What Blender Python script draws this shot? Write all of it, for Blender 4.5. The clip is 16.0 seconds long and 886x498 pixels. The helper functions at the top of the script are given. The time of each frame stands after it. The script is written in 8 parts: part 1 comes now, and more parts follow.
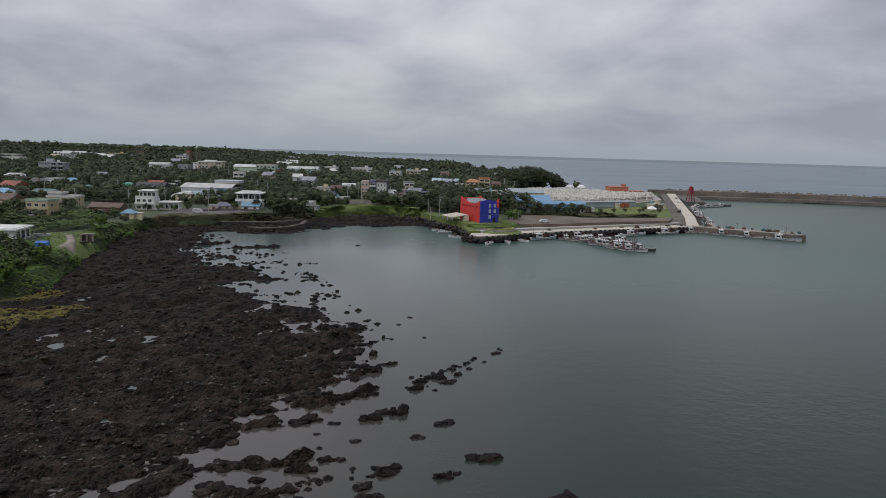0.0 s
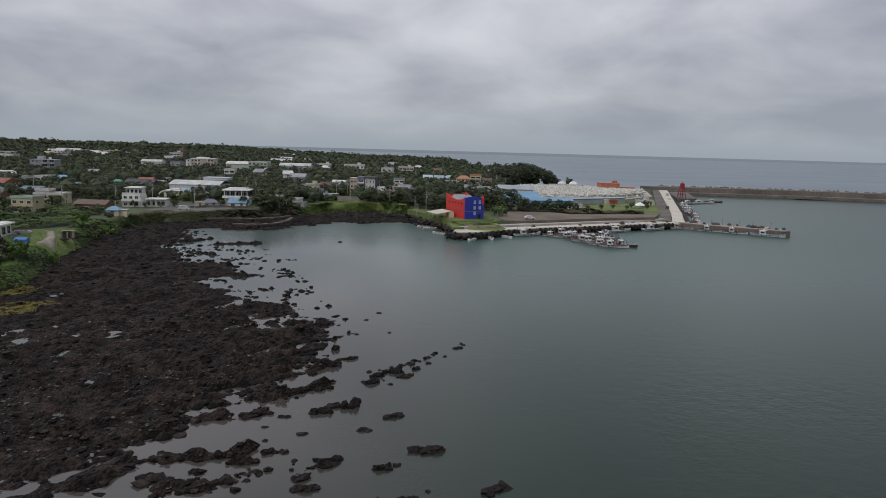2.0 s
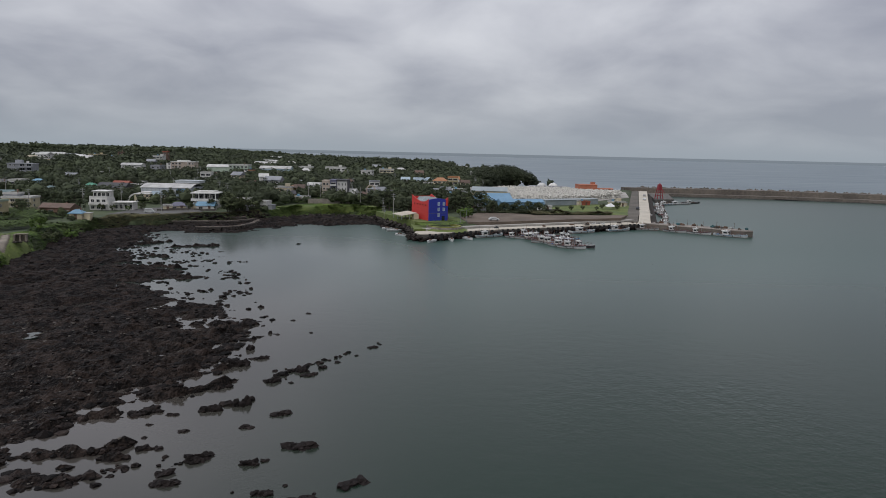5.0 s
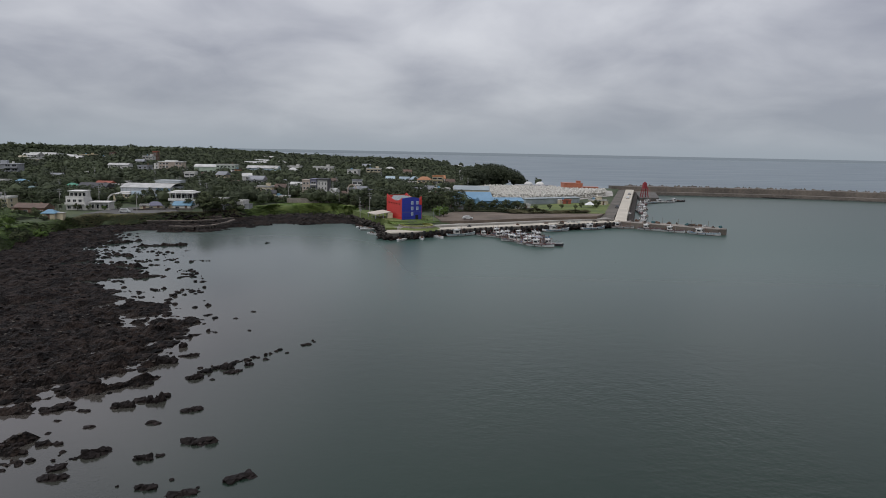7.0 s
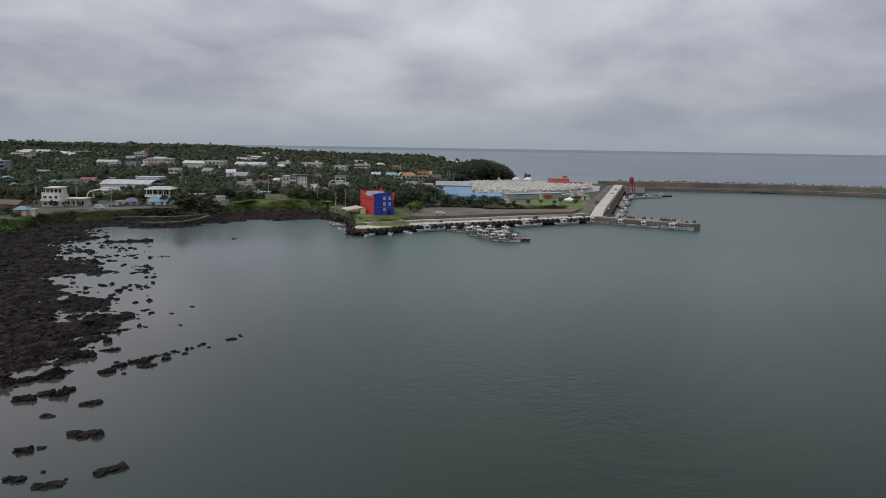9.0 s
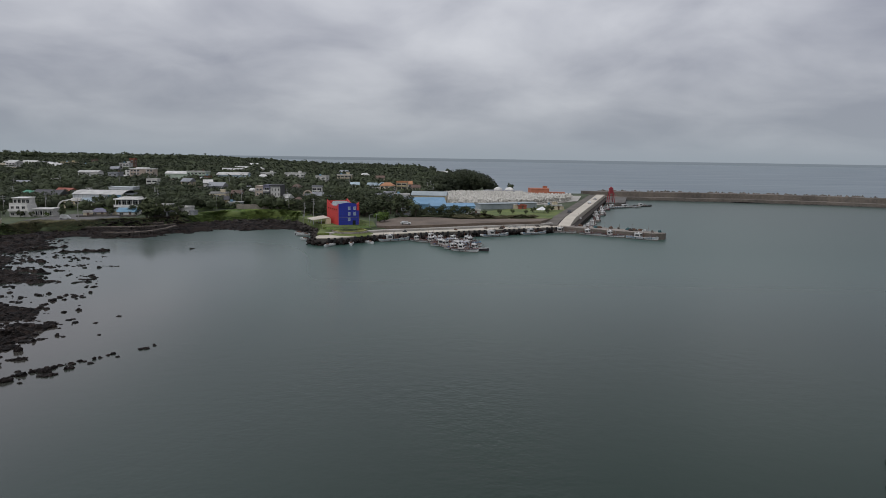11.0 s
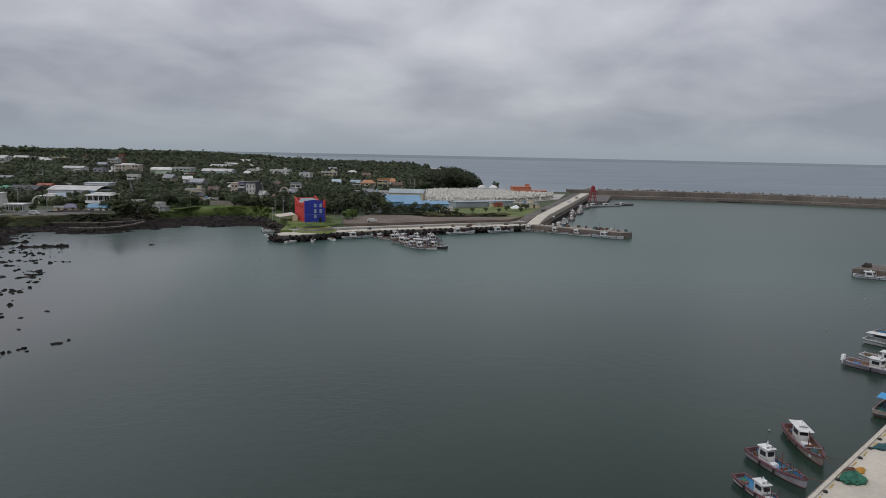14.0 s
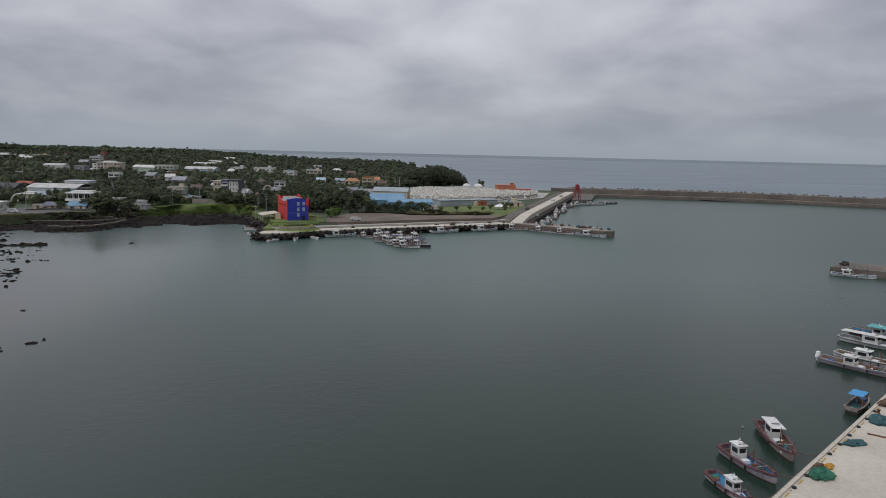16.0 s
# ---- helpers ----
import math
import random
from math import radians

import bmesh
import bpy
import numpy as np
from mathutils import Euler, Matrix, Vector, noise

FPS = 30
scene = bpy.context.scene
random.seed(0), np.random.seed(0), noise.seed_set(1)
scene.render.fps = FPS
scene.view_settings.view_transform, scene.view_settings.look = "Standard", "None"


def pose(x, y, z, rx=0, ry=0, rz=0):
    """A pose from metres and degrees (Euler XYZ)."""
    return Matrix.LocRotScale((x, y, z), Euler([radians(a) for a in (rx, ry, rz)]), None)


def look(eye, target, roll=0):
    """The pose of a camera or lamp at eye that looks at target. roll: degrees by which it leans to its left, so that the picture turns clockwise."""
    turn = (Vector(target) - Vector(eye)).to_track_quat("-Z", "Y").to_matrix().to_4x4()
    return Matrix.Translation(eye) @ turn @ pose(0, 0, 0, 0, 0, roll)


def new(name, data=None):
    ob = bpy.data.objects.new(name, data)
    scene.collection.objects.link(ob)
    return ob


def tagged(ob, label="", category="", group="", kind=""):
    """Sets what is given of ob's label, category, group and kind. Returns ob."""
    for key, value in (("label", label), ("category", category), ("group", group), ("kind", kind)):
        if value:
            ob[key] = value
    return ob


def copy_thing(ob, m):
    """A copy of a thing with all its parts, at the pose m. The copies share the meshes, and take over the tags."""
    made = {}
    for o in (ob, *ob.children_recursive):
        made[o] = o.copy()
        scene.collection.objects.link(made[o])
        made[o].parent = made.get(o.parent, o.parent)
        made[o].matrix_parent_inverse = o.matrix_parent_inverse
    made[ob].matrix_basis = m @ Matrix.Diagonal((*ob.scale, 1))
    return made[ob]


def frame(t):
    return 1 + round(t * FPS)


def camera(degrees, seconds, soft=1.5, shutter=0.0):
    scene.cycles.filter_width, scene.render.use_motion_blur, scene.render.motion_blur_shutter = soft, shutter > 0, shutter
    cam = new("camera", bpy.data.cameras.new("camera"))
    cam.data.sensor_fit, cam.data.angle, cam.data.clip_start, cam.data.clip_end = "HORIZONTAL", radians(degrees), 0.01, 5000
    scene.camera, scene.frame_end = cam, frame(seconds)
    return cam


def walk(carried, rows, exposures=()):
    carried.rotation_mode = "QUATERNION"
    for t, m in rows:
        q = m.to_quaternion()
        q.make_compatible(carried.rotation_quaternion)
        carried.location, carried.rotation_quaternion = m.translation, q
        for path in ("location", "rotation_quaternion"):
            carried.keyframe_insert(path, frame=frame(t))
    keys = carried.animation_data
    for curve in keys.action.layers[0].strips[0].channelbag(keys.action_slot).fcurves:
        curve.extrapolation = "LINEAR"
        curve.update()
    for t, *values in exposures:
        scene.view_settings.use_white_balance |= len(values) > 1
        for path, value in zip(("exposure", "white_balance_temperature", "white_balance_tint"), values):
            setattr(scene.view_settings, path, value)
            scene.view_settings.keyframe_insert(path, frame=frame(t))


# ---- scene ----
cam = camera(65.8, 16.0, soft=0.9)
PATH = [
    (0, (0.993, 0.395, 33.549), (0.975, 2.375, 33.268), 1.61),
    (0.5, (2.462, 0.202, 33.539), (2.448, 2.182, 33.257), 1.60),
    (1, (3.997, -0.012, 33.551), (3.982, 1.968, 33.268), 1.59),
    (1.5, (5.692, -0.254, 33.595), (5.672, 1.725, 33.307), 1.57),
    (2, (7.496, -0.517, 33.657), (7.477, 1.462, 33.367), 1.54),
    (2.5, (9.479, -0.794, 33.728), (9.456, 1.185, 33.442), 1.50),
    (3, (11.620, -1.096, 33.805), (11.602, 0.885, 33.525), 1.47),
    (3.5, (13.938, -1.406, 33.882), (13.918, 0.574, 33.601), 1.43),
    (4, (16.537, -1.676, 33.947), (16.524, 0.304, 33.661), 1.38),
    (6.5, (30.944, -2.748, 34.126), (30.924, -0.768, 33.846), 1.13),
    (7, (34.204, -2.923, 34.160), (34.183, -0.944, 33.874), 1.10),
    (7.5, (37.609, -3.048, 34.184), (37.584, -1.069, 33.897), 1.07),
    (8, (41.118, -3.099, 34.202), (41.091, -1.120, 33.912), 1.02),
    (8.5, (44.804, -3.078, 34.215), (44.769, -1.101, 33.920), 0.96),
    (9, (48.547, -3.023, 34.224), (48.509, -1.045, 33.926), 0.91),
    (11.5, (67.924, -2.708, 34.323), (67.882, -0.726, 34.058), 0.85),
    (12, (71.675, -2.707, 34.402), (71.632, -0.725, 34.136), 0.89),
    (12.5, (75.069, -2.759, 34.523), (75.021, -0.777, 34.255), 0.96),
    (13, (77.771, -2.860, 34.645), (77.721, -0.879, 34.375), 1.03),
    (13.5, (79.659, -2.993, 34.741), (79.609, -1.013, 34.469), 1.10),
    (14, (80.766, -3.120, 34.814), (80.712, -1.140, 34.538), 1.17),
    (14.5, (81.321, -3.196, 34.865), (81.273, -1.216, 34.586), 1.23),
    (15, (81.613, -3.211, 34.890), (81.578, -1.231, 34.609), 1.27),
    (15.5, (81.849, -3.182, 34.894), (81.825, -1.202, 34.612), 1.30),
    (16, (82.115, -3.123, 34.883), (82.100, -1.143, 34.603), 1.32),
]
walk(cam, [(t, look(eye, target, roll)) for t, eye, target, roll in PATH], [(0.0, 0.0), (8.0, 0.0), (12.0, -0.08), (16.0, -0.08)])

# ---- world, sun, exposure ----
scene.view_settings.exposure = 0.0
world = bpy.data.worlds.new("overcast_sky")
scene.world = world
world.use_nodes = True
wn, wl = world.node_tree.nodes, world.node_tree.links
wn.clear()


def wnode(kind, **sets):
    n = wn.new(kind)
    for k, v in sets.items():
        n.inputs[k].default_value = v
    return n


def wmath(op, a, b=None):
    n = wn.new("ShaderNodeMath")
    n.operation = op
    for i, v in enumerate((a, b)):
        if v is None:
            continue
        if isinstance(v, (int, float)):
            n.inputs[i].default_value = v
        else:
            wl.new(v, n.inputs[i])
    return n.outputs[0]


SUN_TURN, SUN_UP = 200.0, 52.0
w_out, w_bg = wnode("ShaderNodeOutputWorld"), wnode("ShaderNodeBackground")
w_dir = wnode("ShaderNodeTexCoord")
w_sep = wnode("ShaderNodeSeparateXYZ")
wl.new(w_dir.outputs["Generated"], w_sep.inputs[0])
w_up = wmath("MAXIMUM", w_sep.outputs["Z"], 0.0)
w_den = wmath("ADD", w_up, 0.29)
w_xy = wnode("ShaderNodeCombineXYZ")
wl.new(wmath("DIVIDE", w_sep.outputs["X"], w_den), w_xy.inputs[0])
wl.new(wmath("DIVIDE", w_sep.outputs["Y"], w_den), w_xy.inputs[1])
w_big = wnode("ShaderNodeTexNoise", Scale=0.66, Detail=4.0, Roughness=0.45, Distortion=0.3)
w_small = wnode("ShaderNodeTexNoise", Scale=2.1, Detail=5.0, Roughness=0.5, Distortion=0.3)
wl.new(w_xy.outputs[0], w_big.inputs["Vector"])
wl.new(w_xy.outputs[0], w_small.inputs["Vector"])
w_mix = wmath("ADD", wmath("MULTIPLY", w_big.outputs["Fac"], 0.60), wmath("MULTIPLY", w_small.outputs["Fac"], 0.40))
w_ramp = wnode("ShaderNodeValToRGB")
w_ramp.color_ramp.elements[0].position, w_ramp.color_ramp.elements[0].color = 0.38, (0.300, 0.312, 0.375, 1)
w_ramp.color_ramp.elements[1].position, w_ramp.color_ramp.elements[1].color = 0.61, (0.675, 0.685, 0.730, 1)
wl.new(w_mix, w_ramp.inputs[0])
# an overcast dome is brighter overhead
w_gain = wmath("ADD", wmath("MULTIPLY", wmath("POWER", w_up, 1.3), 1.05), 0.95)
# unseen upper dome, made brighter westward and dimmed midway to tune the water's reflections
w_high = wn.new("ShaderNodeMapRange")
w_high.interpolation_type = "SMOOTHSTEP"
w_high.inputs["From Min"].default_value, w_high.inputs["From Max"].default_value = 0.18, 0.45
wl.new(w_up, w_high.inputs["Value"])
w_top = wn.new("ShaderNodeMapRange")
w_top.interpolation_type = "SMOOTHSTEP"
for k_, v_ in (("From Min", 0.60), ("From Max", 0.85), ("To Min", 0.21), ("To Max", 0.0)):
    w_top.inputs[k_].default_value = v_
wl.new(w_up, w_top.inputs["Value"])
w_west = wmath("ADD", w_sep.outputs["X"], wmath("MINIMUM", wmath("MULTIPLY", w_sep.outputs["X"], 3.2), 0.0))
w_gain = wmath("MULTIPLY", w_gain, wmath("SUBTRACT", 1.0, wmath("MULTIPLY", w_high.outputs[0], wmath("ADD", w_top.outputs[0], wmath("MULTIPLY", w_west, 0.38)))))
w_cloud = wnode("ShaderNodeVectorMath")
w_cloud.operation = "SCALE"
wl.new(w_ramp.outputs[0], w_cloud.inputs[0])
wl.new(w_gain, w_cloud.inputs["Scale"])
w_sky = wnode("ShaderNodeTexSky")
w_sky.sky_type, w_sky.sun_disc = "NISHITA", False
w_sky.sun_elevation, w_sky.sun_rotation = radians(SUN_UP), radians(SUN_TURN)
w_skys = wnode("ShaderNodeVectorMath")
w_skys.operation = "SCALE"
w_skys.inputs["Scale"].default_value = 0.08
wl.new(w_sky.outputs[0], w_skys.inputs[0])
w_all = wn.new("ShaderNodeMixRGB")
w_all.inputs[0].default_value = 0.94
wl.new(w_skys.outputs[0], w_all.inputs[1])
wl.new(w_cloud.outputs[0], w_all.inputs[2])
# haze towards the horizon, and the far sea below it
w_hz = wn.new("ShaderNodeMixRGB")
wl.new(wmath("POWER", wmath("SUBTRACT", 1.0, w_up), 14.0), w_hz.inputs[0])
wl.new(w_all.outputs[0], w_hz.inputs[1])
w_hz.inputs[2].default_value = (0.325, 0.368, 0.415, 1)
w_sea = wn.new("ShaderNodeMixRGB")
wl.new(wmath("LESS_THAN", w_sep.outputs["Z"], -0.0031), w_sea.inputs[0])
wl.new(w_hz.outputs[0], w_sea.inputs[1])
w_sea.inputs[2].default_value = (0.195, 0.228, 0.262, 1)
wl.new(w_sea.outputs[0], w_bg.inputs["Color"])
wl.new(w_bg.outputs[0], w_out.inputs["Surface"])

sun = new("sun", bpy.data.lights.new("sun", "SUN"))
sun.data.energy, sun.data.angle, sun.data.color = 0.7, radians(25), (1.0, 0.97, 0.93)
sun.matrix_world = pose(0, 0, 200, 90 - SUN_UP, 0, 180 - SUN_TURN)

# ---- materials ----
MATS = {}


def surface(name, low, high, rough=0.8, scale=0.6, fine=6.0, bump=0.3, metal=0.0, spread=0.0, island=False, coat=0.0, spec=0.5, depth=0.05, each=0.0, span_=(0.36, 0.64), crack=0.0):
    """A procedural surface: two colours mixed by coarse and fine noise in metres, with relief; spread varies it from piece to piece."""
    m = bpy.data.materials.new(name)
    m.use_nodes = True
    n, l = m.node_tree.nodes, m.node_tree.links
    b = n["Principled BSDF"]
    b.inputs["Roughness"].default_value, b.inputs["Metallic"].default_value = rough, metal
    b.inputs["Coat Weight"].default_value = coat
    b.inputs["Specular IOR Level"].default_value = spec
    co = n.new("ShaderNodeTexCoord")
    big, small = n.new("ShaderNodeTexNoise"), n.new("ShaderNodeTexNoise")
    for t, s, d in ((big, scale, 4.0), (small, fine, 3.0)):
        t.inputs["Scale"].default_value, t.inputs["Detail"].default_value = s, d
        l.new(co.outputs["Object"], t.inputs["Vector"])
    add = n.new("ShaderNodeMath")
    add.operation = "MULTIPLY_ADD"
    l.new(big.outputs["Fac"], add.inputs[0])
    add.inputs[1].default_value = 0.6
    half = n.new("ShaderNodeMath")
    half.operation = "MULTIPLY"
    half.inputs[1].default_value = 0.4
    l.new(small.outputs["Fac"], half.inputs[0])
    l.new(half.outputs[0], add.inputs[2])
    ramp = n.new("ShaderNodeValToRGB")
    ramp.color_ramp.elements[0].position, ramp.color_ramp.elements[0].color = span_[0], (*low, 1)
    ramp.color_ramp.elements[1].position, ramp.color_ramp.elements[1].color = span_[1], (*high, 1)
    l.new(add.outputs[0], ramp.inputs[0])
    colour = ramp.outputs[0]
    if spread:
        src = n.new("ShaderNodeNewGeometry").outputs["Random Per Island"] if island else n.new("ShaderNodeObjectInfo").outputs["Random"]
        hsv, mr = n.new("ShaderNodeHueSaturation"), n.new("ShaderNodeMapRange")
        mr.inputs["To Min"].default_value, mr.inputs["To Max"].default_value = 1 - spread, 1 + spread
        l.new(src, mr.inputs["Value"])
        l.new(mr.outputs[0], hsv.inputs["Value"])
        l.new(colour, hsv.inputs["Color"])
        colour = hsv.outputs[0]
    if each:
        hsv, mr = n.new("ShaderNodeHueSaturation"), n.new("ShaderNodeMapRange")
        mr.inputs["To Min"].default_value, mr.inputs["To Max"].default_value = 1 - each, 1 + each
        l.new(n.new("ShaderNodeObjectInfo").outputs["Random"], mr.inputs["Value"])
        l.new(mr.outputs[0], hsv.inputs["Value"])
        l.new(colour, hsv.inputs["Color"])
        colour = hsv.outputs[0]
    l.new(colour, b.inputs["Base Color"])
    if bump:
        bp = n.new("ShaderNodeBump")
        bp.inputs["Strength"].default_value, bp.inputs["Distance"].default_value = bump, depth
        l.new(add.outputs[0], bp.inputs["Height"])
        if crack:
            cell, up = n.new("ShaderNodeTexVoronoi"), n.new("ShaderNodeMath")
            cell.feature = "F1"
            cell.inputs["Scale"].default_value = crack
            l.new(co.outputs["Object"], cell.inputs["Vector"])
            up.operation = "MULTIPLY_ADD"
            l.new(cell.outputs["Distance"], up.inputs[0])
            up.inputs[1].default_value = -0.45
            l.new(add.outputs[0], up.inputs[2])
            l.new(up.outputs[0], bp.inputs["Height"])
        l.new(bp.outputs[0], b.inputs["Normal"])
    MATS[name] = m
    return m


def paint(name, c, rough=0.6, dirt=0.8, **k):
    return surface(name, tuple(v * dirt for v in c), c, rough=rough, scale=k.pop("scale", 0.35), fine=k.pop("fine", 3.0), bump=k.pop("bump", 0.1), **k)


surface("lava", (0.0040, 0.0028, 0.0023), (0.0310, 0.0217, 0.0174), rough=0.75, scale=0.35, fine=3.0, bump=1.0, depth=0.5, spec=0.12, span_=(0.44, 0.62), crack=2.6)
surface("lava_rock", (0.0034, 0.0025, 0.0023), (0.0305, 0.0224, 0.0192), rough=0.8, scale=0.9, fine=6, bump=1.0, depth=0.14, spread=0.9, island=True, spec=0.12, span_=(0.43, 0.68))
surface("glint_stone", (0.028, 0.023, 0.018), (0.080, 0.069, 0.056), rough=0.8, scale=2.0, fine=8, bump=0.4, spread=0.5, island=True)
surface("boulder_stone", (0.0050, 0.0038, 0.0036), (0.0230, 0.0175, 0.0160), rough=0.75, scale=0.8, fine=5, bump=0.9, depth=0.15, spread=0.2, spec=0.13)
surface("boulder_joined", (0.014, 0.012, 0.011), (0.060, 0.052, 0.046), rough=0.85, scale=0.8, fine=5, bump=0.9, depth=0.15, spread=0.5, island=True, spec=0.13)
surface("ground_scrub", (0.020, 0.032, 0.013), (0.062, 0.080, 0.032), rough=0.95, scale=0.05, fine=0.7, bump=0.6)
surface("lawn", (0.0520, 0.0800, 0.0170), (0.1280, 0.1560, 0.0370), rough=0.95, scale=0.08, fine=1.2, bump=0.5)
surface("shore_grass", (0.0600, 0.1030, 0.0170), (0.1480, 0.2050, 0.0400), rough=0.95, scale=0.08, fine=1.2, bump=0.5, spread=0.3, island=True)
surface("dry_grass", (0.062, 0.054, 0.015), (0.185, 0.160, 0.028), rough=0.95, scale=0.3, fine=2.2, bump=0.5, spread=0.3, island=True)
surface("gravel", (0.0775, 0.0594, 0.0446), (0.1562, 0.1210, 0.0921), rough=0.95, scale=0.09, fine=1.5, bump=0.4)
surface("asphalt", (0.055, 0.053, 0.05), (0.105, 0.10, 0.095), rough=0.9, scale=0.08, fine=2.0, bump=0.2)
surface("lane_dirt", (0.055, 0.048, 0.040), (0.13, 0.115, 0.095), rough=0.95, scale=0.12, fine=1.1, bump=0.4)
surface("path_dirt", (0.13, 0.112, 0.088), (0.26, 0.225, 0.18), rough=0.95, scale=0.3, fine=2.0)
surface("concrete", (0.25, 0.235, 0.21), (0.43, 0.41, 0.375), rough=0.9, scale=0.12, fine=1.6, bump=0.25)
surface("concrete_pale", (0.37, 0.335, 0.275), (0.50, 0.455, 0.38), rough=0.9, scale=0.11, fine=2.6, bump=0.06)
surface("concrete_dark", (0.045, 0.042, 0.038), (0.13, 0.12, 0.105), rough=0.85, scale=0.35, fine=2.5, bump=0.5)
surface("breakwater_concrete", (0.075, 0.065, 0.055), (0.165, 0.14, 0.115), rough=0.9, scale=0.07, fine=0.6, bump=0.5)
surface("pier_concrete", (0.15, 0.13, 0.11), (0.30, 0.27, 0.235), rough=0.9, scale=0.3, fine=1.8, bump=0.3)
surface("pound_stone", (0.012, 0.0098, 0.0085), (0.044, 0.036, 0.030), rough=0.92, scale=0.4, fine=2.4, bump=0.7, spread=0.25)
surface("pound_cap", (0.045, 0.036, 0.030), (0.13, 0.105, 0.085), rough=0.92, scale=0.4, fine=2.4, bump=0.5, spread=0.35)
surface("stone_wall", (0.022, 0.018, 0.016), (0.072, 0.060, 0.050), rough=0.92, scale=0.5, fine=3.0, bump=0.7)
surface("tetra_white", (0.3612, 0.3485, 0.3116), (0.5544, 0.5312, 0.4800), rough=0.85, scale=0.5, fine=3.0, spread=0.12)
surface("tetra_white_joined", (0.3612, 0.3485, 0.3116), (0.5544, 0.5312, 0.4800), rough=0.85, scale=0.5, fine=3.0, spread=0.12, island=True)
surface("bark", (0.03, 0.024, 0.02), (0.08, 0.065, 0.05), rough=0.95, scale=2, fine=9, bump=0.6)
surface("leaf_dark", (0.036, 0.045, 0.024), (0.080, 0.093, 0.044), rough=0.85, scale=0.11, fine=0.45, bump=0, spread=0.22, island=True, spec=0.15, each=0.3)
surface("leaf_pine", (0.030, 0.039, 0.023), (0.064, 0.077, 0.040), rough=0.85, scale=0.11, fine=0.45, bump=0, spread=0.22, island=True, spec=0.15, each=0.3)
# far foliage is paler and greyer green; distance haze is put into its colour
surface("leaf_hazed", (0.044, 0.054, 0.034), (0.074, 0.088, 0.048), rough=0.9, scale=0.07, fine=0.8, bump=0, spread=0.14, island=True, spec=0.15)
surface("leaf_hazed_dark", (0.035, 0.043, 0.030), (0.060, 0.070, 0.040), rough=0.9, scale=0.07, fine=0.8, bump=0, spread=0.14, island=True, spec=0.15)
surface("leaf_bright", (0.040, 0.072, 0.018), (0.108, 0.158, 0.038), rough=0.85, scale=0.10, fine=0.6, bump=0, spread=0.16, island=True, spec=0.15, each=0.2, span_=(0.38, 0.64))
surface("leaf_thicket", (0.034, 0.054, 0.019), (0.090, 0.126, 0.042), rough=0.85, scale=0.11, fine=0.6, bump=0, spread=0.25, island=True, spec=0.15)
surface("leaf_yellow", (0.11, 0.12, 0.025), (0.20, 0.20, 0.05), rough=0.85, scale=0.3, fine=2.0, bump=0.3, spread=0.2)
surface("leaf_brown", (0.046, 0.044, 0.020), (0.100, 0.092, 0.040), rough=0.85, scale=0.3, fine=1.5, bump=0, spread=0.35, island=True, spec=0.25)
for nm, c in dict(white=(0.64, 0.63, 0.60), cream=(0.55, 0.48, 0.34), grey=(0.30, 0.31, 0.33), brick=(0.20, 0.12, 0.085), yellow=(0.46, 0.40, 0.25),
                  beige=(0.48, 0.40, 0.33), orange=(0.48, 0.22, 0.10), dark=(0.06, 0.06, 0.065), brown=(0.14, 0.085, 0.06), red=(0.36, 0.10, 0.06),
                  green=(0.10, 0.34, 0.22), blue=(0.20, 0.38, 0.52), mint=(0.42, 0.50, 0.40), teal=(0.16, 0.24, 0.24), slate=(0.16, 0.16, 0.22),
                  sky=(0.42, 0.52, 0.58)).items():
    paint("wall_" + nm, c, rough=0.85, dirt=0.72, spread=0.10)
    paint("roof_" + nm, tuple(0.82 * v for v in c), rough=0.7, dirt=0.6, scale=0.25, spread=0.15)
paint("facade_red", (0.49, 0.030, 0.024), rough=0.6, dirt=0.86)
paint("facade_blue", (0.016, 0.030, 0.30), rough=0.6, dirt=0.84)
paint("seam_blue", (0.010, 0.016, 0.12), rough=0.6)
paint("seam_red", (0.30, 0.02, 0.012), rough=0.6)
paint("orange_paint", (0.44, 0.155, 0.085), rough=0.7)
paint("crane_red", (0.22, 0.016, 0.024), rough=0.6)
paint("hull_white", (0.56, 0.57, 0.56), rough=0.45, dirt=0.6, scale=0.7, fine=5, spread=0.15)
paint("hull_lilac", (0.31, 0.285, 0.31), rough=0.5, dirt=0.6, scale=0.8, fine=5)
paint("hull_wood", (0.29, 0.235, 0.205), rough=0.7, dirt=0.5, scale=1.0, fine=7)
paint("hull_dark", (0.035, 0.037, 0.042), rough=0.5)
paint("antifoul", (0.14, 0.035, 0.03), rough=0.7)
paint("rail_red", (0.155, 0.063, 0.071), rough=0.7, dirt=0.45, scale=1.2, fine=8)
paint("deck_blue", (0.06, 0.25, 0.44), rough=0.6, dirt=0.6, spread=0.15)
paint("deck_grey", (0.34, 0.34, 0.33), rough=0.7, dirt=0.6, spread=0.1)
paint("deck_worn", (0.13, 0.105, 0.085), rough=0.85, dirt=0.45, scale=0.8, fine=5, spread=0.2)
paint("stripe_purple", (0.22, 0.18, 0.24), rough=0.6)
paint("deck_wood", (0.22, 0.14, 0.085), rough=0.8, dirt=0.6)
paint("tarp_blue", (0.05, 0.28, 0.55), rough=0.55, dirt=0.75)
paint("tarp_deep", (0.03, 0.13, 0.40), rough=0.55, dirt=0.75)
paint("tarp_teal", (0.10, 0.35, 0.36), rough=0.55, dirt=0.75)
paint("float_yellow", (0.465, 0.234, 0.024), rough=0.5)
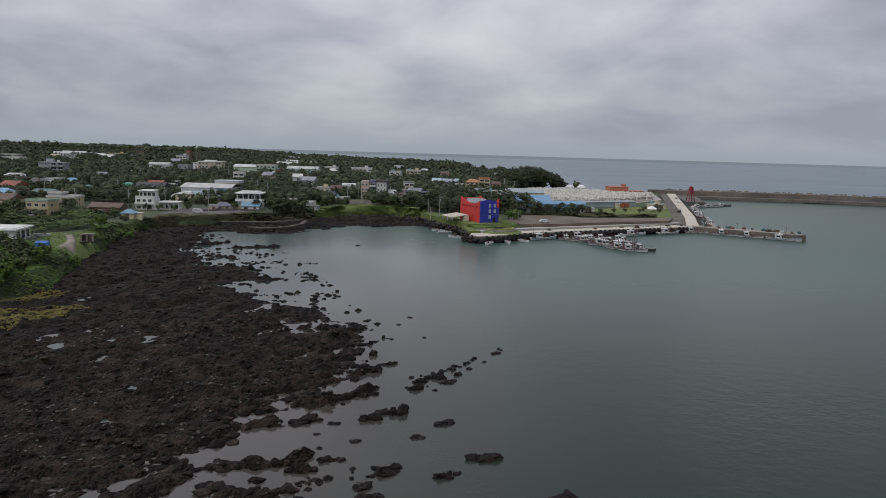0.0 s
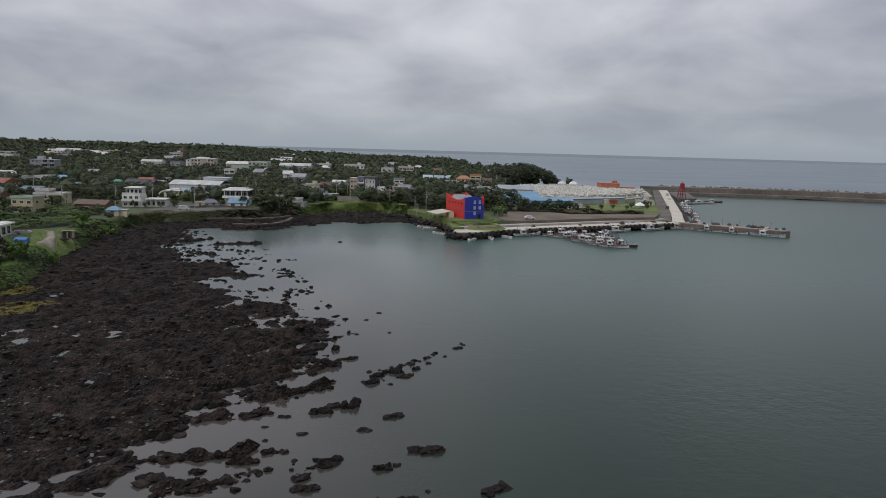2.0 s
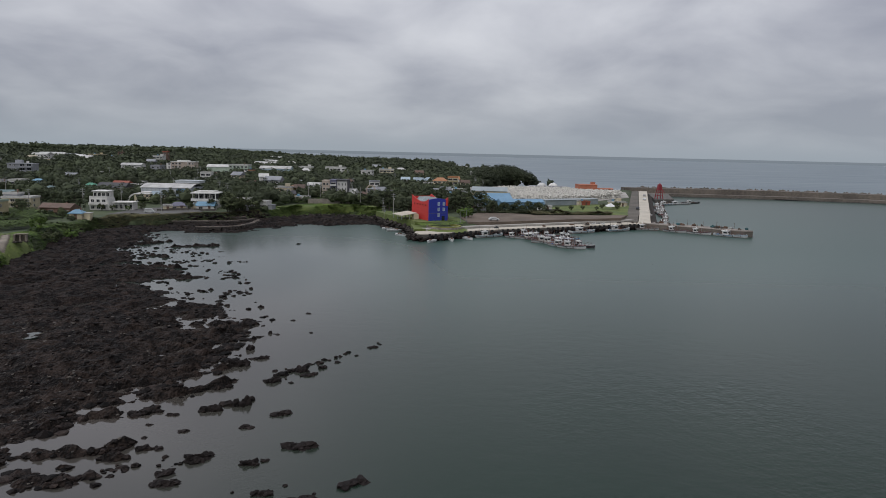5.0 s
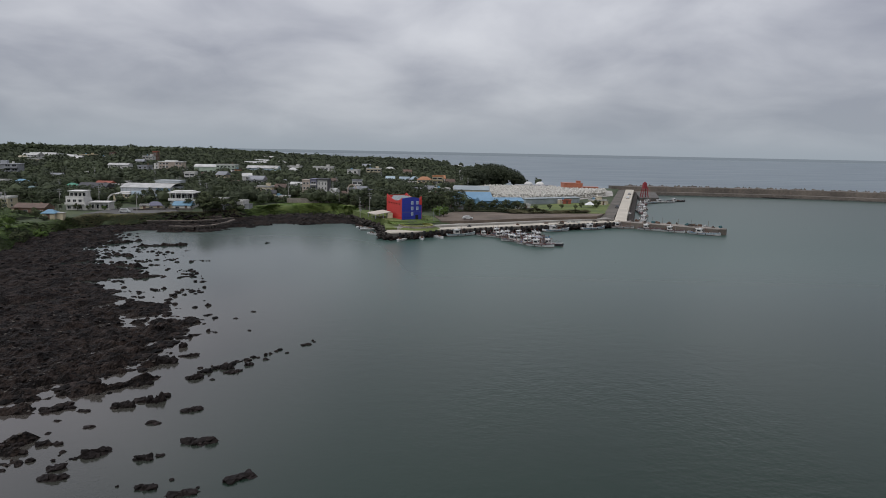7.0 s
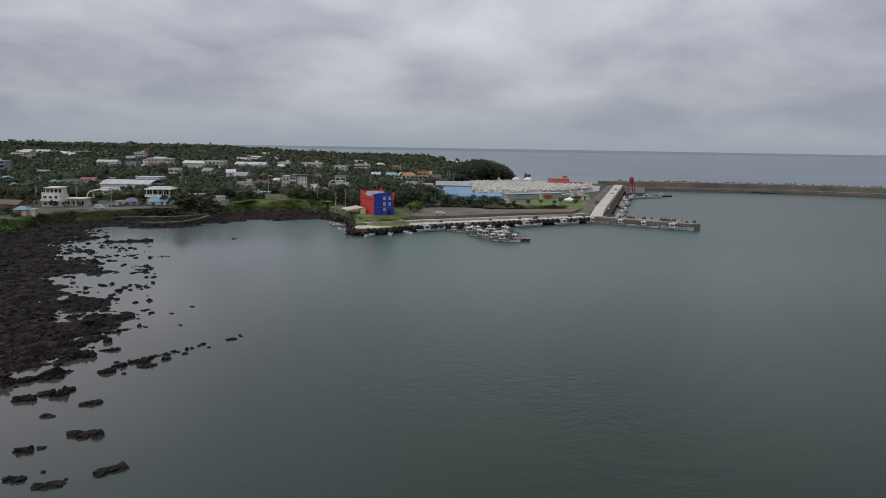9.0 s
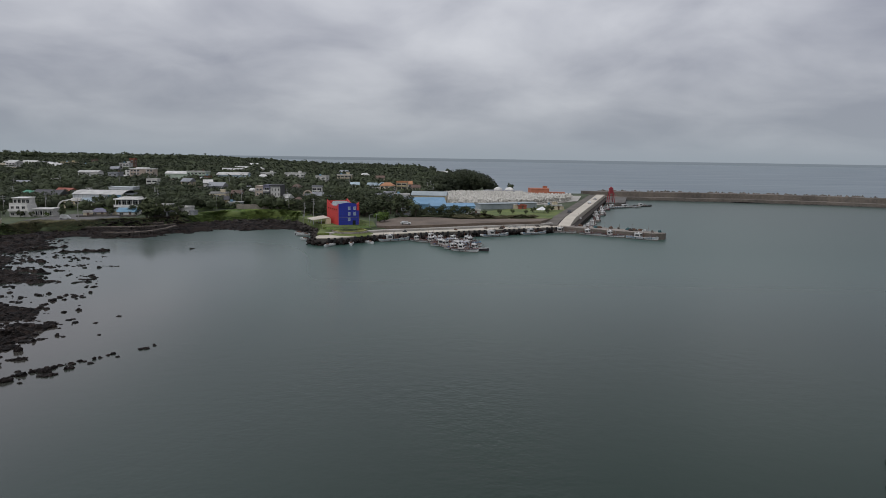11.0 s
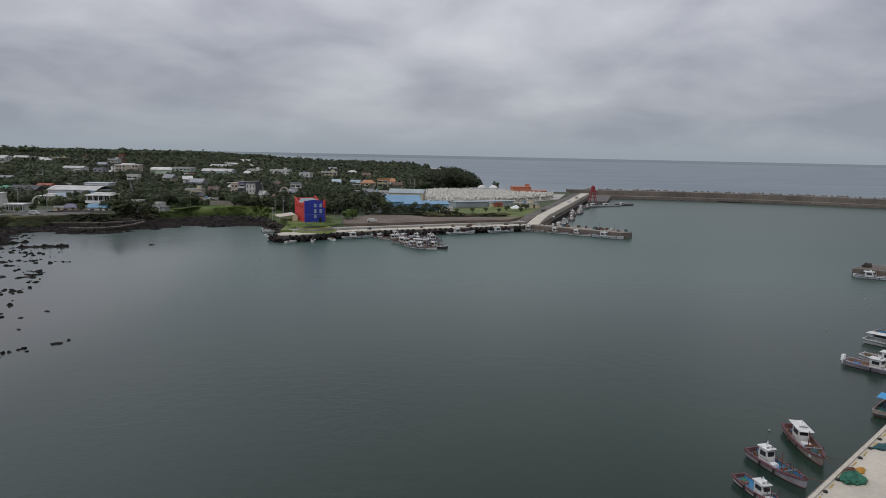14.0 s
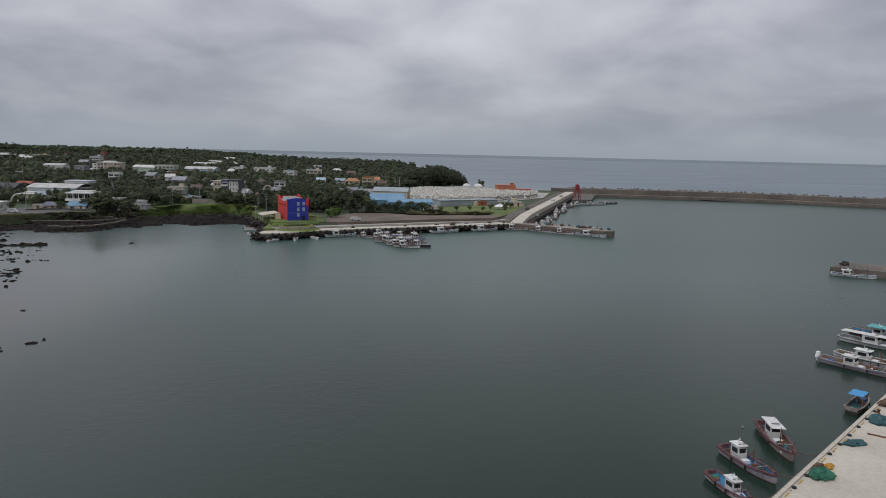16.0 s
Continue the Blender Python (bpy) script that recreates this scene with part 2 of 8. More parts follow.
paint("curb_yellow", (0.440, 0.285, 0.038), rough=0.7, dirt=0.6)
paint("rubber", (0.014, 0.014, 0.014), rough=0.8)
paint("steel", (0.30, 0.31, 0.32), rough=0.5, metal=0.6)
paint("rust", (0.16, 0.06, 0.03), rough=0.9, dirt=0.5)
paint("white_plastic", (0.72, 0.72, 0.71), rough=0.35, dirt=0.85)
paint("cabin_white", (0.66, 0.655, 0.63), rough=0.45, dirt=0.72, scale=1.3, fine=7, spread=0.1)
paint("pole_concrete", (0.30, 0.29, 0.27), rough=0.9)
paint("cable_black", (0.02, 0.02, 0.02), rough=0.7)
surface("net_green", (0.012, 0.07, 0.045), (0.05, 0.20, 0.13), rough=0.95, scale=1.2, fine=9, bump=1.0, spread=0.2)
surface("net_teal", (0.02, 0.05, 0.055), (0.05, 0.13, 0.14), rough=0.95, scale=1.2, fine=9, bump=1.0)
surface("net_brown", (0.05, 0.03, 0.02), (0.15, 0.09, 0.06), rough=0.95, scale=1.2, fine=9, bump=1.0)
surface("hangar_sheet", (0.34, 0.37, 0.39), (0.50, 0.52, 0.53), rough=0.5, scale=0.12, fine=1.5, bump=0.1)
surface("blue_sheet", (0.0972, 0.2075, 0.3128), (0.1622, 0.2851, 0.4019), rough=0.5, scale=0.12, fine=1.5, bump=0.1)
surface("grey_sheet", (0.20, 0.235, 0.25), (0.30, 0.335, 0.34), rough=0.6, scale=0.12, fine=1.5, bump=0.1)
paint("sky_frame", (0.50, 0.56, 0.66), rough=0.5)
paint("pane_pale", (0.24, 0.31, 0.41), rough=0.15, bump=0)
paint("glass_dark", (0.02, 0.024, 0.028), rough=0.08, bump=0)

wat = bpy.data.materials.new("sea_water")
wat.use_nodes = True
n, l = wat.node_tree.nodes, wat.node_tree.links
b = n["Principled BSDF"]
b.inputs["IOR"].default_value = 1.333
co = n.new("ShaderNodeTexCoord")
tone, r_small, r_big, r_mid = [n.new("ShaderNodeTexNoise") for _ in range(4)]
for t, s, d in ((tone, 0.009, 4.0), (r_small, 1.5, 3.0), (r_big, 0.05, 3.0), (r_mid, 0.45, 3.0)):
    t.inputs["Scale"].default_value, t.inputs["Detail"].default_value = s, d
    l.new(co.outputs["Object"], t.inputs["Vector"])
sep = n.new("ShaderNodeSeparateXYZ")
l.new(co.outputs["Object"], sep.inputs[0])


def span(src, lo, hi, a, b_):
    """A smooth step of a value from a to b_ between lo and hi."""
    m = n.new("ShaderNodeMapRange")
    m.interpolation_type = "SMOOTHSTEP"
    for k, v in (("From Min", lo), ("From Max", hi), ("To Min", a), ("To Max", b_)):
        m.inputs[k].default_value = v
    l.new(src, m.inputs["Value"])
    return m.outputs[0]


def calc(op, p, q):
    m = n.new("ShaderNodeMath")
    m.operation = op
    for i, v in enumerate((p, q)):
        if isinstance(v, (int, float)):
            m.inputs[i].default_value = v
        else:
            l.new(v, m.inputs[i])
    return m.outputs[0]


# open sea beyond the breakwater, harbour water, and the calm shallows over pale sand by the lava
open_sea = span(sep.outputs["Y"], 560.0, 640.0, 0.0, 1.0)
shallow = calc("MULTIPLY", span(sep.outputs["X"], -24.0, 26.0, 1.0, 0.0), span(sep.outputs["Y"], 205.0, 285.0, 1.0, 0.0))
# a wind-ruffled patch off the rocks
ruffled = calc("MULTIPLY", calc("MULTIPLY", span(sep.outputs["X"], 22.0, 45.0, 0.0, 1.0), span(sep.outputs["X"], 62.0, 92.0, 1.0, 0.0)), span(sep.outputs["Y"], 85.0, 135.0, 1.0, 0.0))
ramp = n.new("ShaderNodeValToRGB")
ramp.color_ramp.elements[0].position, ramp.color_ramp.elements[0].color = 0.35, (0.0066, 0.0186, 0.0122, 1)
ramp.color_ramp.elements[1].position, ramp.color_ramp.elements[1].color = 0.65, (0.0100, 0.0268, 0.0175, 1)
l.new(tone.outputs["Fac"], ramp.inputs[0])
# farther harbour water: a green tint, with brighter grazing reflection put into the colour
far_sheen = n.new("ShaderNodeMixRGB")
l.new(calc("MULTIPLY", span(sep.outputs["Y"], 85.0, 240.0, 0.0, 1.0), calc("MULTIPLY", span(sep.outputs["X"], -70.0, 30.0, 0.4, 1.0), span(sep.outputs["X"], 60.0, 300.0, 1.0, 0.55))), far_sheen.inputs[0])
l.new(ramp.outputs[0], far_sheen.inputs[1])
far_sheen.inputs[2].default_value = (0.033, 0.069, 0.056, 1)
sand = n.new("ShaderNodeMixRGB")
l.new(calc("MULTIPLY", shallow, calc("MULTIPLY", span(sep.outputs["Y"], 45.0, 80.0, 0.75, 1.0), span(sep.outputs["Y"], 105.0, 190.0, 1.0, 0.3))), sand.inputs[0])
l.new(far_sheen.outputs[0], sand.inputs[1])
sand.inputs[2].default_value = (0.056, 0.049, 0.043, 1)
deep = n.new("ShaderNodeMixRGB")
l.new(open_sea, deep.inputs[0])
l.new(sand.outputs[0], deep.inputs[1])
swell = n.new("ShaderNodeTexNoise")
swell.inputs["Scale"].default_value, swell.inputs["Detail"].default_value = 1.0, 5.0
lane = n.new("ShaderNodeMapping")
lane.inputs["Scale"].default_value = (0.004, 0.02, 1.0)
l.new(co.outputs["Object"], lane.inputs["Vector"])
l.new(lane.outputs[0], swell.inputs["Vector"])
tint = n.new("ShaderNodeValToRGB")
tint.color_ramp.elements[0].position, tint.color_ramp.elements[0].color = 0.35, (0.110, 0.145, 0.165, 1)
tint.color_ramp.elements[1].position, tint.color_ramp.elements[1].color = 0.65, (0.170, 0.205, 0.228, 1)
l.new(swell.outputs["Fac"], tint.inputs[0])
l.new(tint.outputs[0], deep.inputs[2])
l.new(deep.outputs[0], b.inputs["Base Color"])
l.new(calc("ADD", calc("MULTIPLY", open_sea, 0.14), calc("SUBTRACT", calc("ADD", 0.265, span(sep.outputs["Y"], 150.0, 270.0, 0.0, 0.05)), calc("MULTIPLY", shallow, 0.195))), b.inputs["Roughness"])
wave = calc("ADD", calc("MULTIPLY", r_mid.outputs["Fac"], 1.6), r_small.outputs["Fac"])
patch = span(r_big.outputs["Fac"], 0.3, 0.7, 0.45, 1.0)
bp = n.new("ShaderNodeBump")
bp.inputs["Distance"].default_value = 0.22
l.new(wave, bp.inputs["Height"])
l.new(calc("MULTIPLY", patch, calc("ADD", calc("MULTIPLY", open_sea, 0.4), calc("ADD", calc("SUBTRACT", 0.13, calc("MULTIPLY", shallow, 0.10)), calc("MULTIPLY", ruffled, 0.17)))), bp.inputs["Strength"])
l.new(bp.outputs[0], b.inputs["Normal"])
MATS["sea_water"] = wat

# ---- mesh helpers ----


class Shape:
    """Vertices and faces gathered into one mesh."""

    def __init__(self):
        self.v, self.f = [], []

    def add(self, verts, faces):
        k = len(self.v)
        self.v += [tuple(p) for p in verts]
        self.f += [tuple(i + k for i in f) for f in faces]
        return self

    def box(self, c, s, rz=0.0, taper=1.0):
        x, y, z = s[0] / 2, s[1] / 2, s[2] / 2
        cs, sn = math.cos(radians(rz)), math.sin(radians(rz))
        pts = []
        for dz, k in ((-z, 1.0), (z, taper)):
            for dx, dy in ((-x, -y), (x, -y), (x, y), (-x, y)):
                dx, dy = dx * k, dy * k
                pts.append((c[0] + dx * cs - dy * sn, c[1] + dx * sn + dy * cs, c[2] + dz))
        return self.add(pts, [(3, 2, 1, 0), (4, 5, 6, 7), (0, 1, 5, 4), (1, 2, 6, 5), (2, 3, 7, 6), (3, 0, 4, 7)])

    def prism(self, poly, z0, z1):
        k = len(poly)
        pts = [(x, y, z0) for x, y in poly] + [(x, y, z1) for x, y in poly]
        return self.add(pts, [tuple(range(k - 1, -1, -1)), tuple(range(k, 2 * k))] + [(i, (i + 1) % k, k + (i + 1) % k, k + i) for i in range(k)])

    def rings(self, rings, caps=True, closed=True):
        k = len(rings[0])
        faces = []
        for r in range(len(rings) - 1):
            for i in range(k if closed else k - 1):
                j = (i + 1) % k
                faces.append((r * k + i, r * k + j, (r + 1) * k + j, (r + 1) * k + i))
        if caps:
            faces += [tuple(range(k - 1, -1, -1)), tuple((len(rings) - 1) * k + i for i in range(k))]
        return self.add([p for r in rings for p in r], faces)

    def tube(self, p, q, r0, r1=None, n=7):
        p, q = Vector(p), Vector(q)
        r1 = r0 if r1 is None else r1
        d = (q - p).normalized()
        a = d.orthogonal().normalized()
        b = d.cross(a)
        return self.rings([[c + (a * math.cos(t) + b * math.sin(t)) * r for t in [2 * math.pi * i / n for i in range(n)]] for c, r in ((p, r0), (q, r1))])

    def lump(self, c, s, seed, amount=0.3):
        """A rough stone: a displaced icosphere of two levels."""
        rnd = random.Random(seed)
        o = Vector((rnd.uniform(0, 50), rnd.uniform(0, 50), 3))
        pts = []
        for p in ICO2[0]:
            k = 1 + amount * (2 * noise.noise(p * 1.3 + o) + 0.9 * noise.noise(p * 3.1 + o))
            pts.append((c[0] + p.x * s[0] * k, c[1] + p.y * s[1] * k, c[2] + p.z * s[2] * k))
        return self.add(pts, ICO2[1])

    def mesh(self, name, material, smooth=False):
        me = bpy.data.meshes.new(name)
        me.from_pydata(self.v, [], self.f)
        me.materials.append(MATS[material])
        if smooth:
            me.polygons.foreach_set("use_smooth", [True] * len(me.polygons))
        me.update()
        return me


def ico(levels):
    bm = bmesh.new()
    bmesh.ops.create_icosphere(bm, subdivisions=levels, radius=1.0)
    out = [v.co.copy() for v in bm.verts], [tuple(v.index for v in f.verts) for f in bm.faces]
    bm.free()
    return out


ICO1, ICO2, STONE = ico(1), ico(3), ico(2)


def part(name, shape, material, parent, label="", smooth=False, at=None):
    """One mesh object under a thing or part."""
    me = shape if isinstance(shape, bpy.types.Mesh) else shape.mesh(name, material, smooth)
    ob = new(name, me)
    ob.parent = parent
    if at is not None:
        ob.matrix_basis = at
    if label:
        ob["label"] = label
    return ob


def thing(name, label, category, at=None, group="", kind=""):
    ob = new(name)
    ob.empty_display_size = 0.3
    if at is not None:
        ob.matrix_basis = at
    return tagged(ob, label, category, group, kind)


def single(name, shape, material, label, category="", group="", kind="", at=None, smooth=False):
    """A thing or a piece of the setting that is one mesh."""
    ob = new(name, shape if isinstance(shape, bpy.types.Mesh) else shape.mesh(name, material, smooth))
    if at is not None:
        ob.matrix_basis = at
    return tagged(ob, label, category, group, kind)


def array_mesh(name, verts, faces, material, smooth=False):
    me = bpy.data.meshes.new(name)
    me.vertices.add(len(verts))
    me.vertices.foreach_set("co", np.asarray(verts, dtype=np.float32).ravel())
    faces = np.asarray(faces, dtype=np.int32)
    k = faces.shape[1]
    me.loops.add(faces.size)
    me.loops.foreach_set("vertex_index", faces.ravel())
    me.polygons.add(len(faces))
    me.polygons.foreach_set("loop_start", np.arange(0, faces.size, k, dtype=np.int32))
    me.polygons.foreach_set("use_smooth", np.full(len(faces), smooth))
    me.materials.append(MATS[material])
    me.update(calc_edges=True)
    return me


LATTICE = np.random.RandomState(7).rand(256, 256)


def vnoise(x, y):
    xi, yi = np.floor(x).astype(int), np.floor(y).astype(int)
    fx, fy = x - xi, y - yi
    fx, fy = fx * fx * (3 - 2 * fx), fy * fy * (3 - 2 * fy)
    a, b = LATTICE[xi & 255, yi & 255], LATTICE[(xi + 1) & 255, yi & 255]
    c, d = LATTICE[xi & 255, (yi + 1) & 255], LATTICE[(xi + 1) & 255, (yi + 1) & 255]
    return (a * (1 - fx) + b * fx) * (1 - fy) + (c * (1 - fx) + d * fx) * fy


def fbm(x, y, octaves=4):
    out, amp, tot = 0.0, 1.0, 0.0
    for i in range(octaves):
        out, tot = out + amp * vnoise(x * 2 ** i + 17.3 * i, y * 2 ** i + 5.1 * i), tot + amp
        amp *= 0.5
    return out / tot


def polygon_distance(poly, x, y):
    """Signed distance to a closed polygon: positive inside."""
    px, py = np.array([p[0] for p in poly], float), np.array([p[1] for p in poly], float)
    best, inside = np.full(x.shape, 1e9), np.zeros(x.shape, bool)
    for i in range(len(poly)):
        x0, y0, x1, y1 = px[i], py[i], px[(i + 1) % len(poly)], py[(i + 1) % len(poly)]
        dx, dy = x1 - x0, y1 - y0
        t = np.clip(((x - x0) * dx + (y - y0) * dy) / (dx * dx + dy * dy), 0, 1)
        best = np.minimum(best, np.hypot(x - x0 - t * dx, y - y0 - t * dy))
        if y0 != y1:
            inside ^= ((y0 > y) != (y1 > y)) & (x < dx * (y - y0) / dy + x0)
    return np.where(inside, best, -best)


def segment_distance(x, y, x0, y0, x1, y1):
    dx, dy = x1 - x0, y1 - y0
    t = np.clip(((x - x0) * dx + (y - y0) * dy) / (dx * dx + dy * dy), 0, 1)
    return np.hypot(x - x0 - t * dx, y - y0 - t * dy)


# ---- land, sea and shore ----
QUAY = 2.6


def rise(x, y):
    """Height of the land above the sea, before the shore slope."""
    u = x / np.maximum(y, 60.0)
    w = np.interp(u, [-0.65, -0.2, 0.0, 0.07, 0.13], [1.0, 0.65, 0.36, 0.15, 0.0])
    base = 4.4 + (np.clip(y - 310.0, 0.0, 390.0) * 0.031 + np.clip(y - 700.0, 0.0, 500.0) * 0.004) * w
    base = base + np.clip(y - 560.0, 0.0, 440.0) * 0.006 * np.clip((0.06 - u) / 0.06, 0, 1) * np.clip((u + 0.45) / 0.2, 0, 1)
    # the long low hill far behind the village
    k, m = np.clip((y - 1250.0) / 400.0, 0, 1), np.clip((-x - 352.0) / 200.0, 0, 1) ** 0.5
    return base + (12.5 - base) * k * k * (3 - 2 * k) * m * m * (3 - 2 * m)


COAST = [(-4500, 150), (-300, 110), (-150, 112), (-100, 128), (-88, 136), (-85, 148), (-100, 190), (-111, 236), (-114, 262), (-107, 275), (-94, 282),
         (-76, 292), (-60, 306), (-51, 326), (-40, 338), (-26, 342), (-15, 330), (-6, 306), (4, 288), (13, 266), (40, 284), (78, 305), (110, 323), (140, 420),
         (176, 562), (186, 592), (120, 600), (104, 612), (98, 590), (90, 600), (88, 640), (95, 760), (85, 1000), (-20, 1110), (-260, 1180), (-348, 1400), (-362, 1650), (-370, 2000), (-900, 2500), (-4500, 2800)]


def ground_height(x, y):
    sd = polygon_distance(COAST, x, y)
    inland = rise(x, y) + (fbm(x / 70.0, y / 70.0, 3) - 0.5) * 2.0 * np.clip((sd - 30) / 60, 0, 1) * np.clip((-x + 20) / 60, 0, 1)
    k = np.clip((sd + 4) / 11, 0, 1)
    return -5.0 + (inland + 5.0) * k * k * (3 - 2 * k)


def axis(lo, a, b, hi, fine, coarse):
    left = a - np.cumsum(np.geomspace(fine, coarse, 40))
    right = b + np.cumsum(np.geomspace(fine, coarse, 40))
    return np.concatenate([[lo], left[left > lo][::-1], np.arange(a, b, fine), right[right < hi], [hi]])


def sheet(name, xs, ys, height, material, keep=None, smooth=True):
    gx, gy = np.meshgrid(xs, ys)
    gz = height(gx, gy)
    nx, ny = len(xs), len(ys)
    idx = np.arange(nx * ny).reshape(ny, nx)
    faces = np.stack([idx[:-1, :-1], idx[:-1, 1:], idx[1:, 1:], idx[1:, :-1]], -1).reshape(-1, 4)
    verts = np.stack([gx, gy, gz], -1).reshape(-1, 3)
    if keep is not None:
        z = verts[:, 2]
        faces = faces[z[faces].max(1) > keep]
        used = np.unique(faces)
        back = np.zeros(len(verts), int)
        back[used] = np.arange(len(used))
        verts, faces = verts[used], back[faces]
    return array_mesh(name, verts, faces, material, smooth)


tagged(new("ground", sheet("ground", axis(-4700, -250, 200, 4700, 3.6, 330), axis(-4700, 100, 620, 4700, 3.6, 330), ground_height, "ground_scrub")),
       "scrubby green coastal ground rising inland", "ground", kind="structure")

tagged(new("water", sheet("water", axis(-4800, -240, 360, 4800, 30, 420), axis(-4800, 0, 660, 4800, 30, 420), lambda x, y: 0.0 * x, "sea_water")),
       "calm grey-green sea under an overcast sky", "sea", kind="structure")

# the black lava flat that dries at low tide
NEAR_EDGE = [(-26, 52), (-24.5, 60.4), (-21, 64.1), (-25.5, 64.3), (-28.5, 66.6), (-25.3, 66.8), (-27.8, 70.3), (-24.5, 75.4), (-26.8, 78.7), (-24.4, 82.6), (-21.5, 86.5), (-18.6, 89.3), (-16.6, 96.6), (-16.3, 101.0),
             (-15.3, 111.5), (-15.6, 119.2), (-17.5, 122), (-15.5, 126.3), (-16.7, 130)]
INLET_EDGE = [(-25.4, 134.9), (-28, 140.1), (-37.8, 143), (-42.9, 148), (-51.2, 158), (-60.6, 163.5), (-53.9, 166), (-48.9, 172.1), (-51.5, 180), (-63.5, 185), (-70.2, 191.4), (-74.6, 201), (-82.4, 212.2), (-86, 226), (-85, 238), (-91, 248), (-95, 260)]
FLAT = [(-220, 20), (-30, 36)] + NEAR_EDGE + INLET_EDGE + [(-90, 267), (-80, 266.5), (-72, 266), (-63, 267), (-59, 274), (-57, 282), (-51, 284), (-48.5, 291), (-46, 299), (-40, 303), (-32, 299), (-27, 301), (-23, 308), (-16, 310), (-10, 305), (-5, 298), (-8, 322), (-30, 350), (-70, 330), (-120, 290), (-130, 240), (-110, 160), (-240, 130)]
SPITS = [(-23.9, 83.2, -14.1, 87.2, 1.5), (-14.1, 87.2, -8.1, 93.9, 1.4), (-19.3, 91.5, -12.5, 98.0, 1.5), (-25.1, 77.6, -19.9, 79.2, 1.7), (-18.8, 79.3, -15.3, 81.7, 1.3), (-24.6, 67.2, -15.3, 68.7, 1.6), (-15.8, 69.4, -13.6, 71.5, 1.2),
         (-12.2, 70.2, -9.2, 70.4, 1.0), (-14.5, 67.6, -12.9, 67.7, 1.2), (-20.2, 61.1, -12.5, 62.1, 2.2), (-19.2, 65.2, -17.7, 65.3, 0.7), (-14.1, 64.8, -12.0, 65.0, 1.0)]
BARS = [(-47.3, 170.1, -38.2, 170.8, 2.4), (-38.5, 172.3, -31.3, 172.6, 0.8), (-70.8, 224.5, -57.3, 229.1, 1.3), (-64.6, 198.6, -62.7, 199.0, 1.4), (-59.9, 187.0, -53.8, 184.9, 1.8), (-71.5, 199.4, -69.2, 199.9, 1.4), (-37.3, 140.9, -33.8, 141.4, 1.6),
        (-21.2, 130.8, -16.4, 127.9, 1.6), (-70.2, 205.4, -64.2, 202.9, 1.6), (-83.7, 227.9, -77.0, 236.6, 2)]
RIDGES = SPITS + BARS


POOLS = [(-58.0, 117.8, 2.3), (-59.9, 114.9, 1.6), (-64.9, 110.3, 2.2), (-61.3, 105.7, 1.6), (-48.8, 110.4, 1.9), (-51.4, 100.6, 1.1), (-54.1, 108.8, 1.2), (-47.3, 79.4, 1.1),
         (-39.8, 77.7, 1.0), (-41.6, 88.8, 0.8), (-61.6, 99.9, 1.3), (-74.5, 139.0, 1.3)]
LEVEL = {}


def lava_height(x, y, pools=True):
    sd = polygon_distance(FLAT, x, y)
    across, along_ = (x - y) * 0.707, (x + y) * 0.707
    streak = np.where(y < 135, fbm(across / 4.5 + 3, along_ / 15.0, 4), fbm(x / 8.0, y / 4.0, 4))
    body = sd + (streak - 0.5) * (5.0 + 4.0 * np.clip((y - 135) / 30, 0, 1))
    low = np.clip((16 - sd) / 8, 0, 1) * np.clip((140 - y) / 12, 0, 1) * np.clip((y - 70) / 14, 0, 1)
    h = np.minimum(np.clip(0.30 * body, -2.2, 0.42), 0.42 - 0.10 * low) + np.clip(sd - 8, 0, 60) * 0.021
    # the foreshore of the cove climbs towards its bank
    h = h + np.clip(sd - 3, 0, 30) * 0.06 * np.clip((y - 284) / 12, 0, 1) * np.clip((x + 68) / 6, 0, 1)
    for x0, y0, x1, y1, w in RIDGES:
        d = 0.5 * w - segment_distance(x, y, x0, y0 + 0.5 * w, x1, y1 + 0.5 * w) + (fbm(x / 2.0, y / 2.0, 2) - 0.5) * 1.8
        h = np.maximum(h, np.clip(0.8 * d, -2.2, 0.55))
    # ropy folds that run along the shore, and loose rubble
    fold = 1 - np.abs(2 * fbm(across / 6.0, along_ / 24.0, 4) - 1)
    h = h + (fold - 0.75) * 1.7 + (fbm(x / 2.4, y / 2.4, 3) - 0.5) * 1.1 + (vnoise(x / 1.1, y / 1.1) - 0.5) * (0.6 + 0.75 * low) + (vnoise(x / 0.5 + 40, y / 0.5) - 0.5) * 0.35
    if pools:
        for px, py, r in POOLS:
            d = np.hypot(x - px, (y - py) * 0.7) + (fbm(x / 1.1, y / 1.1, 3) - 0.5) * 4.5
            h = np.where(d < 0.62 * r, np.minimum(h, LEVEL[px, py] - 0.15 + 0.35 * (fbm(x / 0.9, y / 0.9, 2) - 0.45)), h)
    inland = polygon_distance(COAST, x, y)
    return h - np.clip(inland - 2, 0, 6) * 0.9


for px, py, r in POOLS:
    LEVEL[px, py] = float(np.percentile(lava_height(px + np.linspace(-r, r, 15), np.full(15, py), False), 30)) - 0.08
    if LEVEL[px, py] > 0.1:
        s = Shape()
        s.prism([(math.cos(a) * (0.75 * r + 0.3), math.sin(a) * (0.75 * r + 0.3) * 1.3) for a in [2 * math.pi * k / 16 for k in range(16)]], -0.3, 0.0)
        single("tide_pool", s, "sea_water", "still tide pool in the black lava reflecting the sky", "tide pool", group="tide pools", at=pose(px, py, LEVEL[px, py] - 0.02))
